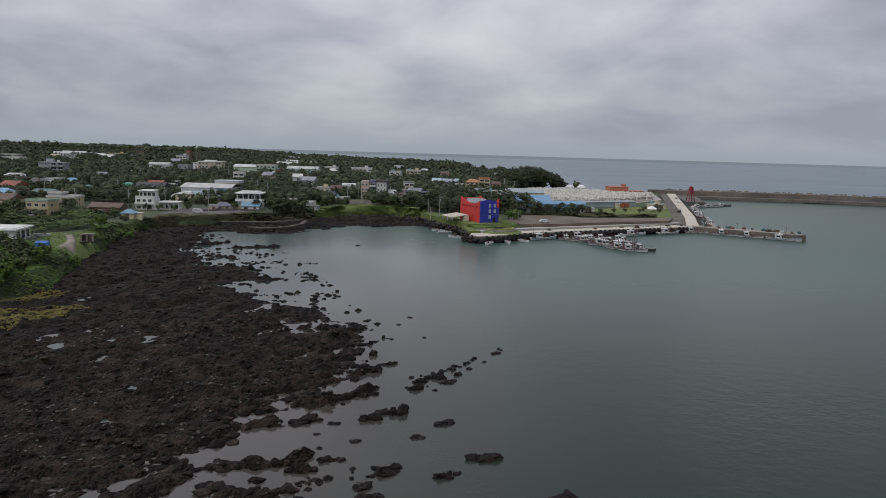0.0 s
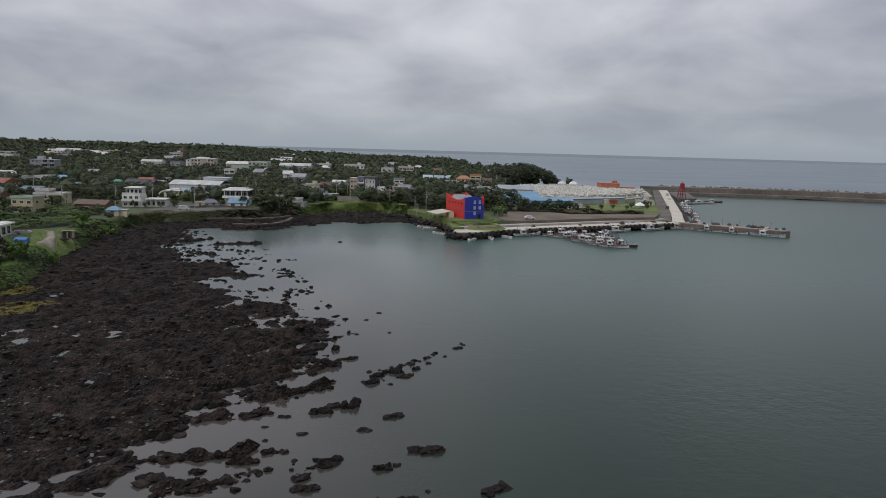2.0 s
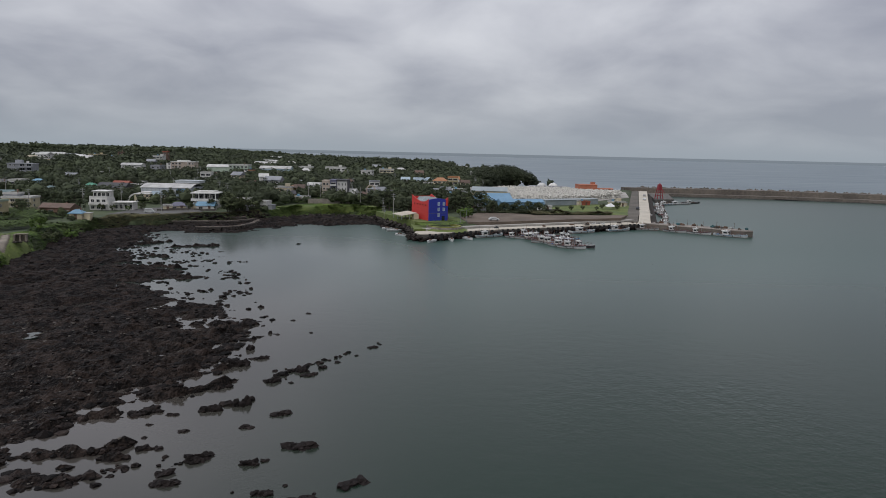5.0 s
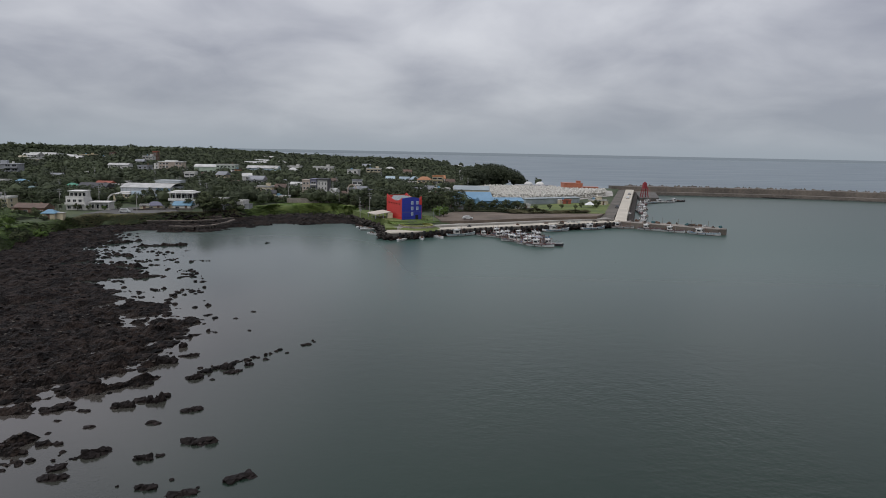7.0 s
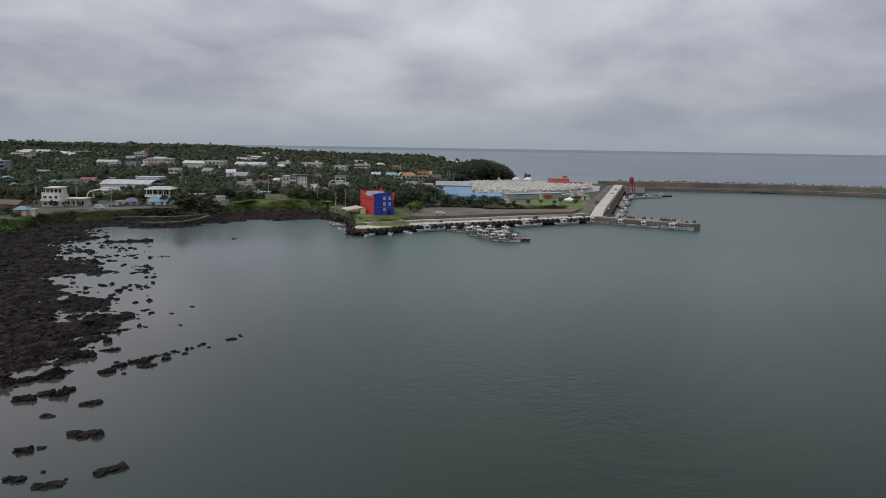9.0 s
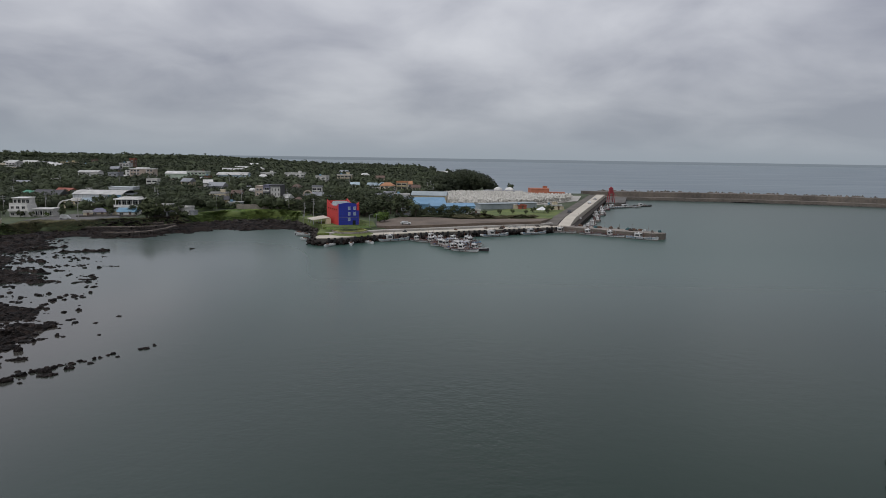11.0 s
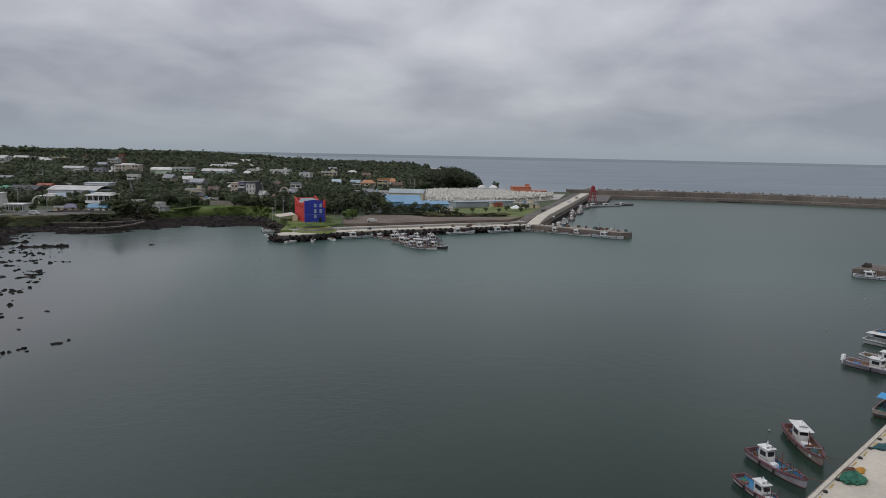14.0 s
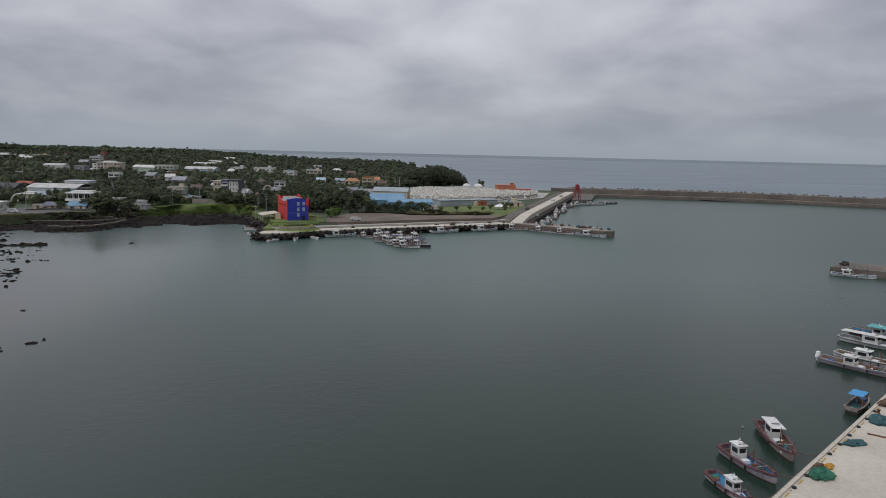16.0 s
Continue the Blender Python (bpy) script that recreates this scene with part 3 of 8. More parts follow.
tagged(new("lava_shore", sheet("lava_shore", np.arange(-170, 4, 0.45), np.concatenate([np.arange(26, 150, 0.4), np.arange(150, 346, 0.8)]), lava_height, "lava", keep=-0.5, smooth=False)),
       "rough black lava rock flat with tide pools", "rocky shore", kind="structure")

# ---- quays, piers, roads, yards ----


def strip(name, poly, z0, z1, material, label, category="", kind="structure"):
    return single(name, Shape().prism(poly, z0, z1), material, label, category, kind=kind)


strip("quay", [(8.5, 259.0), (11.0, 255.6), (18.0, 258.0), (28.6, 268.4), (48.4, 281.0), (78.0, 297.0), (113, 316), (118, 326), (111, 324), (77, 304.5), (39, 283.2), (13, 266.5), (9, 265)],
      -5, QUAY - 0.35, "concrete_dark", "dark face of the harbour quay below its pale top", "quay")
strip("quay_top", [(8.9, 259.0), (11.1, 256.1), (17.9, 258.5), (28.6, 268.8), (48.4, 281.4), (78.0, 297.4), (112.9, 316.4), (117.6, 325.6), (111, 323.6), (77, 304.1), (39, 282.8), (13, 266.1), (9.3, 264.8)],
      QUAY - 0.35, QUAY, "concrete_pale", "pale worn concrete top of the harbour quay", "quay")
strip("quay_apron", [(13.3, 266.8), (39, 283.5), (77, 304.8), (110.7, 324.3), (109, 327), (75, 307.5), (37, 286.4), (11, 269)], -2, 3.4, "concrete",
      "low concrete step behind the quay", "kerb")
pier = strip("pier", [(113.2, 315.8), (149.3, 291.6), (153.2, 292.6), (155.0, 296.4), (153.6, 300.0), (121, 324.5)], -5, 2.5, "breakwater_concrete",
             "weathered dark concrete pier with rounded end", "pier")
strip("pier_top", [(113.8, 316.2), (149.2, 292.6), (152.6, 293.4), (154.1, 296.4), (152.8, 299.4), (120.6, 323.6)], 2.5, 2.64, "pier_concrete", "worn concrete top of the pier", "pier")


def ramp_road(name, left, right, levels, material, label):
    """A road block whose top climbs from the quay to the yard."""
    rings = [[(*a, -3), (*b, -3), (*b, z), (*a, z)] for a, b, z in zip(left, right, levels)]
    return single(name, Shape().rings(rings), material, label, "road", kind="structure")


ramp_road("harbour_road", [(111.0, 318.6), (113.4, 327), (118.6, 345), (178.2, 566)], [(117.0, 318.8), (119.0, 327), (124.0, 345), (185, 566)], [2.75, 3.4, 4.6, 4.72],
          "concrete_pale", "pale concrete harbour road running out to the breakwater")
ramp_road("road", [(105.0, 321), (107.5, 330), (112.5, 345), (171.0, 560)], [(110.8, 319), (113.2, 328), (118.4, 345), (178.0, 566)], [2.9, 3.6, 4.62, 4.66],
          "lane_dirt", "grey-brown worn lane beside the concrete road")
strip("quay_wall", [(117.2, 319.6), (120.4, 320.4), (188, 564), (185.2, 565)], -5, 2.4, "boulder_joined", "dark stained quay wall with mooring ledge", "quay")
strip("boat_dock", [(171, 496), (186, 500), (204, 570), (188, 572)], -5, 2.6, "concrete_dark", "dark concrete landing stage in the inner harbour", "quay")
strip("gravel_yard", [(30, 285), (41, 287.5), (76, 307.5), (103, 320), (110, 336), (66, 326), (52, 332), (36, 330), (27, 305)], 0, 4.56, "gravel",
      "grey-brown gravel yard beside the quay", "yard")
strip("lawn_east", [(66, 327), (110.5, 337), (128.5, 402), (104, 404), (76, 372), (70, 345)], 0, 4.54, "lawn", "green lawn in front of the sheds", "lawn")
strip("lawn_west", [(8, 280), (28, 283.5), (29.5, 285), (26, 305), (16, 318), (-8, 330), (-13, 326), (-3, 305), (6, 288)], 0, 4.5, "lawn",
      "rough green lawn round the red and blue building", "lawn")
strip("ring_lawn", [(8.6, 265.2), (13.2, 267.2), (30, 278.0), (33, 282.0), (28, 283.6), (7.9, 280.1), (6.2, 284)], 0, 3.35, "lawn", "grass round the circular planter", "lawn")
strip("tetrapod_yard", [(58, 399), (78, 402), (108, 424), (148, 480), (162, 545), (60, 545), (46, 500)], 0, 4.6, "concrete", "bare concrete storage yard", "yard")

rnd = random.Random(8)
for k in range(16):
    t_ = 0.12 + 0.84 * k / 15
    x, y = 117 + (151 - 117) * t_ + rnd.uniform(0, 3), 318 + (295 - 318) * t_ + rnd.uniform(1, 4)
    s = Shape()
    if k % 3 == 0:
        s.lump((0, 0, 0.35), (1.1, 0.8, 0.6), 300 + k, 0.3)
        single("fishing_net", s, ("net_brown", "net_teal")[k % 2], "heaped fishing net lying on the pier", "fishing net", group="gear on the pier", at=pose(x, y, 2.64, 0, 0, k * 40))
    elif k % 3 == 1:
        for q in range(3):
            s.box((rnd.uniform(-.5, .5), rnd.uniform(-.4, .4), 0.25 + 0.45 * (q // 2)), (0.9, 0.6, 0.45), rnd.uniform(0, 90), 0.95)
        single("fish_crate", s, ("deck_grey", "hull_white", "deck_worn", "deck_worn")[k % 4], "plastic fish crates stacked on the pier", "crate", group="gear on the pier", at=pose(x, y, 2.64, 0, 0, k * 25))
    else:
        s.tube((0, 0, 0), (0, 0, 2.6), 0.06, 0.04, 6).box((0.2, 0, 2.5), (0.6, 0.1, 0.1))
        single("mooring_post", s, "rust", "thin rusty post on the pier edge", "post", group="gear on the pier", at=pose(x, y, 2.64, 0, 0, k * 33))

for k in range(18):
    if k < 10:
        x = rnd.uniform(34, 110)
        y = float(np.interp(x, [28.6, 48.4, 78, 113], [270.6, 282.2, 298.2, 317.4])) + rnd.uniform(0.3, 4.5)
        z = QUAY
    else:
        t_ = rnd.uniform(0.04, 0.96)
        x, y, z = 116 + (151 - 116) * t_, 318.5 + (295 - 318.5) * t_ + rnd.uniform(-0.6, 3.2), 2.64
    s = Shape()
    if k % 2:
        s.lump((0, 0, 0.25), (rnd.uniform(0.6, 1.4), rnd.uniform(0.5, 1.0), rnd.uniform(0.35, 0.8)), 500 + k, 0.35)
        single("fishing_net", s, rnd.choice(["net_brown", "net_teal", "stone_wall", "net_brown"]), "heaped fishing net lying on the quay", "fishing net", group="gear on the quay", at=pose(x, y, z, 0, 0, k * 40))
    else:
        for q in range(4):
            s.box((rnd.uniform(-.8, .8), rnd.uniform(-.5, .5), 0.22 + 0.4 * (q // 3)), (0.8, 0.55, 0.42), rnd.uniform(0, 90), 0.95)
        single("fish_crate", s, rnd.choice(["hull_white", "deck_worn", "deck_grey", "deck_worn", "hull_dark"]), "worn fish crates stacked on the quay", "crate", group="gear on the quay", at=pose(x, y, z, 0, 0, k * 25))

# the long outer breakwater with its parapet
BW = [(170, 583), (225, 585), (300, 577), (362, 558), (430, 522), (620, 400)]


def along(line, offs):
    out = []
    for i, p in enumerate(line):
        a, b = Vector(line[max(i - 1, 0)]), Vector(line[min(i + 1, len(line) - 1)])
        d = (b - a).normalized()
        out.append((p[0] - d.y * offs, p[1] + d.x * offs))
    return out


def wall_strip(line, o0, o1, z0, z1):
    a, b = along(line, o0), along(line, o1)
    rings = [[(*p, z0), (*q, z0), (*q, z1), (*p, z1)] for p, q in zip(a, b)]
    return Shape().rings(rings)


fine_bw = []
for (x0, y0), (x1, y1) in zip(BW, BW[1:]):
    fine_bw += [(x0 + (x1 - x0) * k / 12, y0 + (y1 - y0) * k / 12) for k in range(12)]
fine_bw.append(BW[-1])
breakwater = thing("breakwater", "long brown concrete breakwater with a parapet wall", "breakwater", kind="structure")
part("deck", wall_strip(fine_bw, -12, 12, -6, 2.6), "breakwater_concrete", breakwater)
part("toe", wall_strip(fine_bw, -13.4, -12.02, -6, 0.8), "concrete_dark", breakwater)
for i in range(0, len(fine_bw) - 1):
    part("panel", wall_strip(fine_bw[i:i + 2], -2, 8.5, 2.6, 6.5 + 0.25 * random.random()), "breakwater_concrete", breakwater)
rb = Shape()
rnd = random.Random(4)
for i in range(260):
    k = rnd.randrange(4, len(fine_bw) - 1)
    (x, y), s = fine_bw[k], rnd.uniform(1.0, 1.9)
    x, y = x + rnd.uniform(-3, 3), y + rnd.uniform(10, 15)
    rb.add([(x + p.x * s * rnd.uniform(.8, 1.2), y + p.y * s, rnd.uniform(4.6, 6.6) + p.z * s * rnd.uniform(.7, 1.1)) for p in ICO1[0]], ICO1[1])
tagged(new("armour_blocks", rb.mesh("armour_blocks", "breakwater_concrete")), "brown armour blocks heaped behind the breakwater", "armour blocks", kind="stuff")
for k, (x, y, a) in enumerate([(300, 562, -8), (330, 556, -14)]):
    single("reef", Shape().lump((0, 0, 0), (11, 1.6, 0.7), 40 + k), "boulder_stone", "low flat rock awash in the harbour", "rock", at=pose(x, y, 0, 0, 0, a))

# low stone walls of the old tidal pound
pound = thing("stone_pound", "old low stone harbour walls enclosing a small pool", "sea wall", kind="structure")
PW = [([(-79, 270), (-69.4, 271), (-64.1, 277), (-61.9, 288), (-63, 302)], 1.8, 2.2), ([(-94, 283.7), (-87, 287.5), (-76.5, 288.3), (-69, 294), (-64.4, 304)], 2.2, 2.2), ([(-98, 295), (-82, 298), (-68, 302)], 3.0, 2.4)]
rnd = random.Random(17)
BLOCKS = [Shape().lump((0, 0, 0), (0.62, 0.5, 0.4), 800 + k, 0.22).mesh("stone", "pound_stone") for k in range(3)] + [Shape().box((0, 0, 0), (1.15, 0.8, 0.55), 4 * k, 0.86).mesh("stone", "pound_stone") for k in range(4)]
CAPS = [Shape().box((0, 0, 0), (2.2, 1.2 + 0.3 * k, 0.2), 2 * k, 0.95).mesh("cap_stone", "pound_cap") for k in range(3)]
for line, top_z, wide in PW:
    for p, q in zip(line, line[1:]):
        d = math.hypot(q[0] - p[0], q[1] - p[1])
        a = math.degrees(math.atan2(q[1] - p[1], q[0] - p[0]))
        part("wall", Shape().box(((p[0] + q[0]) / 2, (p[1] + q[1]) / 2, top_z / 2 - 0.9), (d + 0.5, wide, top_z + 1.4), a, 0.92), "pound_stone", pound)
        for k in range(int(d / 1.15)):
            t = (k + 0.5) / int(d / 1.15)
            x, y = p[0] + (q[0] - p[0]) * t, p[1] + (q[1] - p[1]) * t
            for side, drop in ((-1, 0.0), (-1, 0.6)):
                o = side * wide * (0.42 + 0.1 * drop + rnd.uniform(-0.03, 0.03))
                part("stone", rnd.choice(BLOCKS), "", pound, at=pose(x - math.sin(radians(a)) * o, y + math.cos(radians(a)) * o, top_z - 0.5 - drop + rnd.uniform(-0.12, 0.08), rnd.uniform(-5, 5), rnd.uniform(-5, 5), a + rnd.uniform(-6, 6)))
            if k % 2 == 0:
                part("cap_stone", rnd.choice(CAPS), "", pound, at=pose(x, y, top_z - 0.02 + rnd.uniform(-0.05, 0.05), 0, 0, a + rnd.uniform(-3, 3)))
cove_wall = Shape()
for k in range(13):
    cove_wall.box((-49.5 + k * 1.66, 348.5 + k * 0.55, 5.3), (1.72, 0.5, 5.6 + 0.2 * random.random()), 18.3)
single("retaining_wall", cove_wall, "pier_concrete", "pale retaining wall above the cove", "wall", kind="structure")

# the near concrete wharf with its kerb
wharf = strip("wharf", [(40, -12.3), (113.9, 59.4), (121.4, 66.2), (144, 89.9), (176, 123), (230, 178), (300, 60), (120, -80)], -6, 2.5, "concrete_pale",
              "broad pale concrete wharf with stained surface", "wharf")
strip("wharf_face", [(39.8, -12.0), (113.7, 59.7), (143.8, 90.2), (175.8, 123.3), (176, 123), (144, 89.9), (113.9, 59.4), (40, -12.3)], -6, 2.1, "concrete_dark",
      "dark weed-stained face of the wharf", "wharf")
DIR = Vector((0.7, 0.714))
SIDE = Vector((0.714, -0.7))
for i in range(-6, 60):
    c = Vector((113.9, 59.4)) + DIR * (i * 1.9) + SIDE * 0.35
    if 113.9 - 12 < c.x < 172:
        part("kerb_block", Shape().box((0, 0, 0.09), (1.86, 0.42, 0.2), taper=0.95), "concrete_pale", wharf, at=pose(c.x, c.y, 2.5, 0, 0, 45.6))
        if i % 2:
            part("kerb_stripe", Shape().box((0, 0, 0.0), (1.3, 0.13, 0.02)), "curb_yellow", wharf, "worn yellow stripe", at=pose(c.x + SIDE.x * 0.5, c.y + SIDE.y * 0.5, 2.52, 0, 0, 45.6))
        if i % 2 == 0:
            part("fender", Shape().rings([[(math.cos(t) * r, math.sin(t) * r, z) for t in [k * math.pi / 5 for k in range(10)]] for r, z in ((0.20, -0.1), (0.25, 0), (0.20, 0.1))]),
                 "rubber", wharf, "black rubber tyre fender", at=pose(c.x + SIDE.x * 0.5, c.y + SIDE.y * 0.5, 2.61))
for i in (3, 12, 21):
    c = Vector((113.9, 59.4)) + DIR * (i * 2.6 + 3) + SIDE * 1.25
    b_ = Shape().rings([[(math.cos(t) * r, math.sin(t) * r, z) for t in [k * math.pi / 5 for k in range(10)]] for r, z in ((0.24, 0), (0.18, 0.08), (0.15, 0.34), (0.26, 0.4), (0.24, 0.5), (0.1, 0.54))])
    single("bollard", b_, "rust", "rusty iron mooring bollard on the wharf", "bollard", group="bollards on the wharf", at=pose(c.x, c.y, 2.5), smooth=True)

def heap(name, x, y, sx, sy, h, rz, material, label, seed):
    rnd = random.Random(seed)
    s = Shape()
    rings = []
    o = Vector((seed * 3.7, 1.2, 0))
    for k, (r, z) in enumerate([(1.0, 0.0), (0.92, 0.35), (0.7, 0.7), (0.4, 0.92), (0.12, 1.0)]):
        ring = []
        for i in range(26):
            t = 2 * math.pi * i / 26
            q = 1 + 0.55 * noise.noise(Vector((math.cos(t) * 1.4, math.sin(t) * 1.4, k * 0.15)) + o)
            ring.append((math.cos(t) * r * q * sx, math.sin(t) * r * q * sy, h * z * (1 + 0.5 * noise.noise(Vector((math.cos(t) * 2, math.sin(t) * 2, k)) + o))))
        rings.append(ring)
    s.rings(rings)
    for k in range(26):
        a, rr = rnd.uniform(0, 6.28), rnd.uniform(0.15, 1.0)
        u = rnd.uniform(0.5, 1.4)
        s.lump((math.cos(a) * rr * sx, math.sin(a) * rr * sy, h * (0.95 - 0.85 * rr)), (0.26 * u, 0.2 * u, 0.15 * u), seed * 40 + k, 0.5)
        s.tube((math.cos(a) * rr * sx, math.sin(a) * rr * sy, h * (1.05 - 0.9 * rr)), (math.cos(a + 0.7) * rr * sx * 1.1, math.sin(a + 0.7) * rr * sy * 1.1, h * (1.0 - 0.9 * rr)), 0.035, n=4)
    return single(name, s, material, label, "fishing net", group="nets on the wharf", at=pose(x, y, 2.5, 0, 0, rz), smooth=True)


heap("fishing_net", 121.3, 64.2, 1.45, 0.9, 0.95, 20, "net_green", "heaped green fishing net on the wharf", 3)
heap("fishing_net", 129.6, 72.6, 1.3, 0.6, 0.6, 10, "net_teal", "low heap of grey-green fishing net", 5)
heap("fishing_net", 136.8, 79.6, 1.3, 1.0, 0.95, 50, "net_teal", "heaped teal fishing net on the wharf", 6)
heap("fishing_net", 142.0, 85.6, 1.5, 1.1, 1.0, 0, "net_brown", "heaped brown fishing net on the wharf", 9)
heap("rope_pile", 121.9, 66.0, 0.6, 0.3, 0.5, 20, "net_brown", "heap of red-brown rope beside a net", 12)
heap("float_pile", 123.3, 66.4, 0.7, 0.3, 0.25, 45, "float_yellow", "heap of yellow net floats", 14)
single("long_pole", Shape().tube((0, 0, 0.1), (3.6, -2.6, 0.1), 0.09), "rust", "long brown pole lying on the wharf", "pole", at=pose(133, 75.8, 2.5))

# ---- boulders standing in the shallows ----


def boulder(x, y, w, h, seed):
    """One rock mass: a chain of rounded knobs that runs up the shore."""
    rnd = random.Random(seed)
    s = Shape()
    w, h = w * 0.86, h * 0.78
    n_ = 1 if w < 1.2 else 2 if w < 1.9 else rnd.randint(3, 5)
    for k in range(n_):
        u = (k + 0.5) / n_ - 0.5
        r = w * (0.5 if n_ == 1 else 0.34 if n_ == 2 else rnd.uniform(0.19, 0.3))
        s.lump((u * w * 0.85, rnd.uniform(-0.1, 0.1) * w, -0.05), (r * rnd.uniform(0.9, 1.3), r * rnd.uniform(0.7, 1.0), max(h, 0.35) * rnd.uniform(0.42, 0.68)), seed * 7 + k, 0.34)
    single("boulder", s, "boulder_stone", "wet black lava boulder standing in shallow water", "boulder", group="boulders in the shallows", at=pose(x, y, 0.05, 0, 0, rnd.uniform(5, 38)))


OUTER = [(-4.9, 84.7, 3.0, 2.1), (-8.2, 82.6, 2.8, 1.5), (1.2, 81.9, 2.9, 1.0), (-2.0, 77.4, 1.8, 0.6), (5.5, 72.3, 3.7, 1.2), (-4.6, 68.3, 3.1, 1.3),
         (1.2, 67.6, 2.1, 1.0), (2.7, 68.6, 0.6, 0.4), (-9.3, 75.9, 1.2, 0.6), (-7.0, 64.9, 1.9, 1.0), (-6.0, 62.7, 2.7, 0.9), (12.8, 63.8, 3.5, 0.8),
         (8.1, 60.2, 2.9, 0.8), (4.1, 61.3, 2.3, 0.9), (6.0, 63.1, 0.6, 0.4), (1.2, 61.4, 0.4, 0.3), (9.3, 61.6, 0.4, 0.3), (2.4, 68.5, 0.9, 0.6)]
LINE = [(-3.2, 94.3, 2.5, 1.2), (-0.1, 99.0, 2.4, 1.2), (1.6, 97.5, 2.7, 0.7), (2.9, 101.1, 1.4, 0.9), (0.5, 102.5, 1.1, 0.4), (4.6, 107.1, 0.7, 0.7),
        (4.7, 103.9, 1.1, 0.5), (-4.4, 94.4, 0.8, 0.4), (-4.1, 98.9, 0.9, 0.3), (-7.8, 105.1, 2.4, 0.9), (-9.4, 104.5, 1.1, 0.5), (-10.7, 101.2, 3.5, 1.9),
        (9.3, 112.8, 1.9, 0.6), (7.2, 107.8, 0.6, 0.4), (-0.5, 93.8, 0.7, 0.4), (-14.1, 105.4, 1.1, 0.6), (-11.1, 109.8, 1.3, 1.7), (-12.2, 115.9, 0.8, 1.2)]
INNER = [(-14.5, 120.2, 1.4, 0.8), (-17.7, 140.8, 1.3, 1.2), (-8.4, 130.2, 1.1, 0.4), (-10.4, 120.3, 0.8, 0.8), (-3.1, 121.3, 0.9, 0.4), (-8.8, 119.6, 0.8, 0.4),
         (-6.6, 136.1, 1.0, 0.3), (-14.5, 132.8, 0.9, 0.3), (-25.3, 159.6, 0.8, 1.0), (-24.2, 154.0, 1.3, 0.7), (-34.1, 157.3, 1.1, 1.2), (-28.3, 145.5, 1.6, 0.5),
         (-28.4, 157.1, 0.9, 0.4), (-31.2, 238.8, 1.8, 0.8), (-42.2, 195.7, 1.3, 1.0), (-46.1, 194.9, 1.2, 0.7), (-20.9, 125.7, 3.3, 1.5), (-16.5, 125.3, 3.2, 1.3)]
NEAR = [(-16.9, 117.2, 2.0, 1.4), (-14.0, 72.3, 0.7, 0.5), (-14.1, 77.4, 0.8, 0.4), (-12.6, 80.8, 1.6, 0.6), (-14.9, 81.5, 1.5, 0.7), (-16.8, 80.5, 2.2, 1.0),
        (-10.2, 70.9, 1.3, 0.6), (-11.8, 70.5, 1.6, 0.9), (-14.5, 70.2, 1.3, 1.3), (-14.9, 67.9, 1.4, 0.9)]
for i, r in enumerate(OUTER + LINE + INNER + NEAR):
    boulder(*r, 100 + i)


def scatter(name, pts, size, material, label, category, flat=0.7, seed=1, form=ICO1):
    """Many small stones in one mesh."""
    rs = np.random.RandomState(seed)
    base, faces = np.array(form[0]), np.array(form[1])
    k = len(pts)
    s = size[0] + (size[1] - size[0]) * rs.rand(k) ** 2.2
    v = base[None] * (0.72 + 0.56 * rs.rand(k, len(base), 1)) * s[:, None, None]
    v = v * np.stack([1 + 0.5 * rs.rand(k), 1 + 0.3 * rs.rand(k), flat * (0.7 + 0.5 * rs.rand(k))], -1)[:, None]
    a = rs.rand(k) * 6.28
    x, y = v[..., 0] * np.cos(a)[:, None] - v[..., 1] * np.sin(a)[:, None], v[..., 0] * np.sin(a)[:, None] + v[..., 1] * np.cos(a)[:, None]
    v = np.stack([x, y, v[..., 2]], -1) + np.asarray(pts)[:, None]
    f = faces[None] + (np.arange(k) * len(base))[:, None, None]
    return tagged(new(name, array_mesh(name, v.reshape(-1, 3), f.reshape(-1, 3), material)), label, category, kind="stuff")


def line_at(line, m, far, near, seed):
    """Places strewn along a line, offset to its right by near to far metres, low in the water."""
    rs = np.random.RandomState(seed)
    p = np.array(line, float)
    seg = np.linalg.norm(np.diff(p, axis=0), axis=1)
    at = rs.rand(m) * seg.sum()
    k = np.minimum(np.searchsorted(np.cumsum(seg), at), len(seg) - 1)
    t = (at - (np.cumsum(seg) - seg)[k]) / seg[k]
    d = (p[k + 1] - p[k]) / seg[k][:, None]
    off = far + (near - far) * rs.rand(m) ** 0.6
    xy = p[k] + (p[k + 1] - p[k]) * t[:, None] + np.stack([-d[:, 1], d[:, 0]], -1) * off[:, None]
    keep_ = vnoise(xy[:, 0] / 3.0, xy[:, 1] / 3.0) > 0.42
    return np.concatenate([xy, rs.uniform(-0.25, 0.1, (m, 1))], 1)[keep_]


rs = np.random.RandomState(11)
sx, sy = rs.uniform(-150, 2, 120000), 30 + 290 * rs.rand(120000) ** 1.7
sh = lava_height(sx, sy)
ok = (sh > -0.30) & (polygon_distance(COAST, sx, sy) < 4) & (rs.rand(120000) < np.where(sh < 0.2, 0.65, 0.38))
for px, py, r in POOLS:
    ok &= np.hypot(sx - px, sy - py) > r + 1.2
pts = np.stack([sx, sy, sh - 0.02], -1)[ok][:18000]
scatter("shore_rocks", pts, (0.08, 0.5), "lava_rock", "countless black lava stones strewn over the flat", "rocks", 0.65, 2)

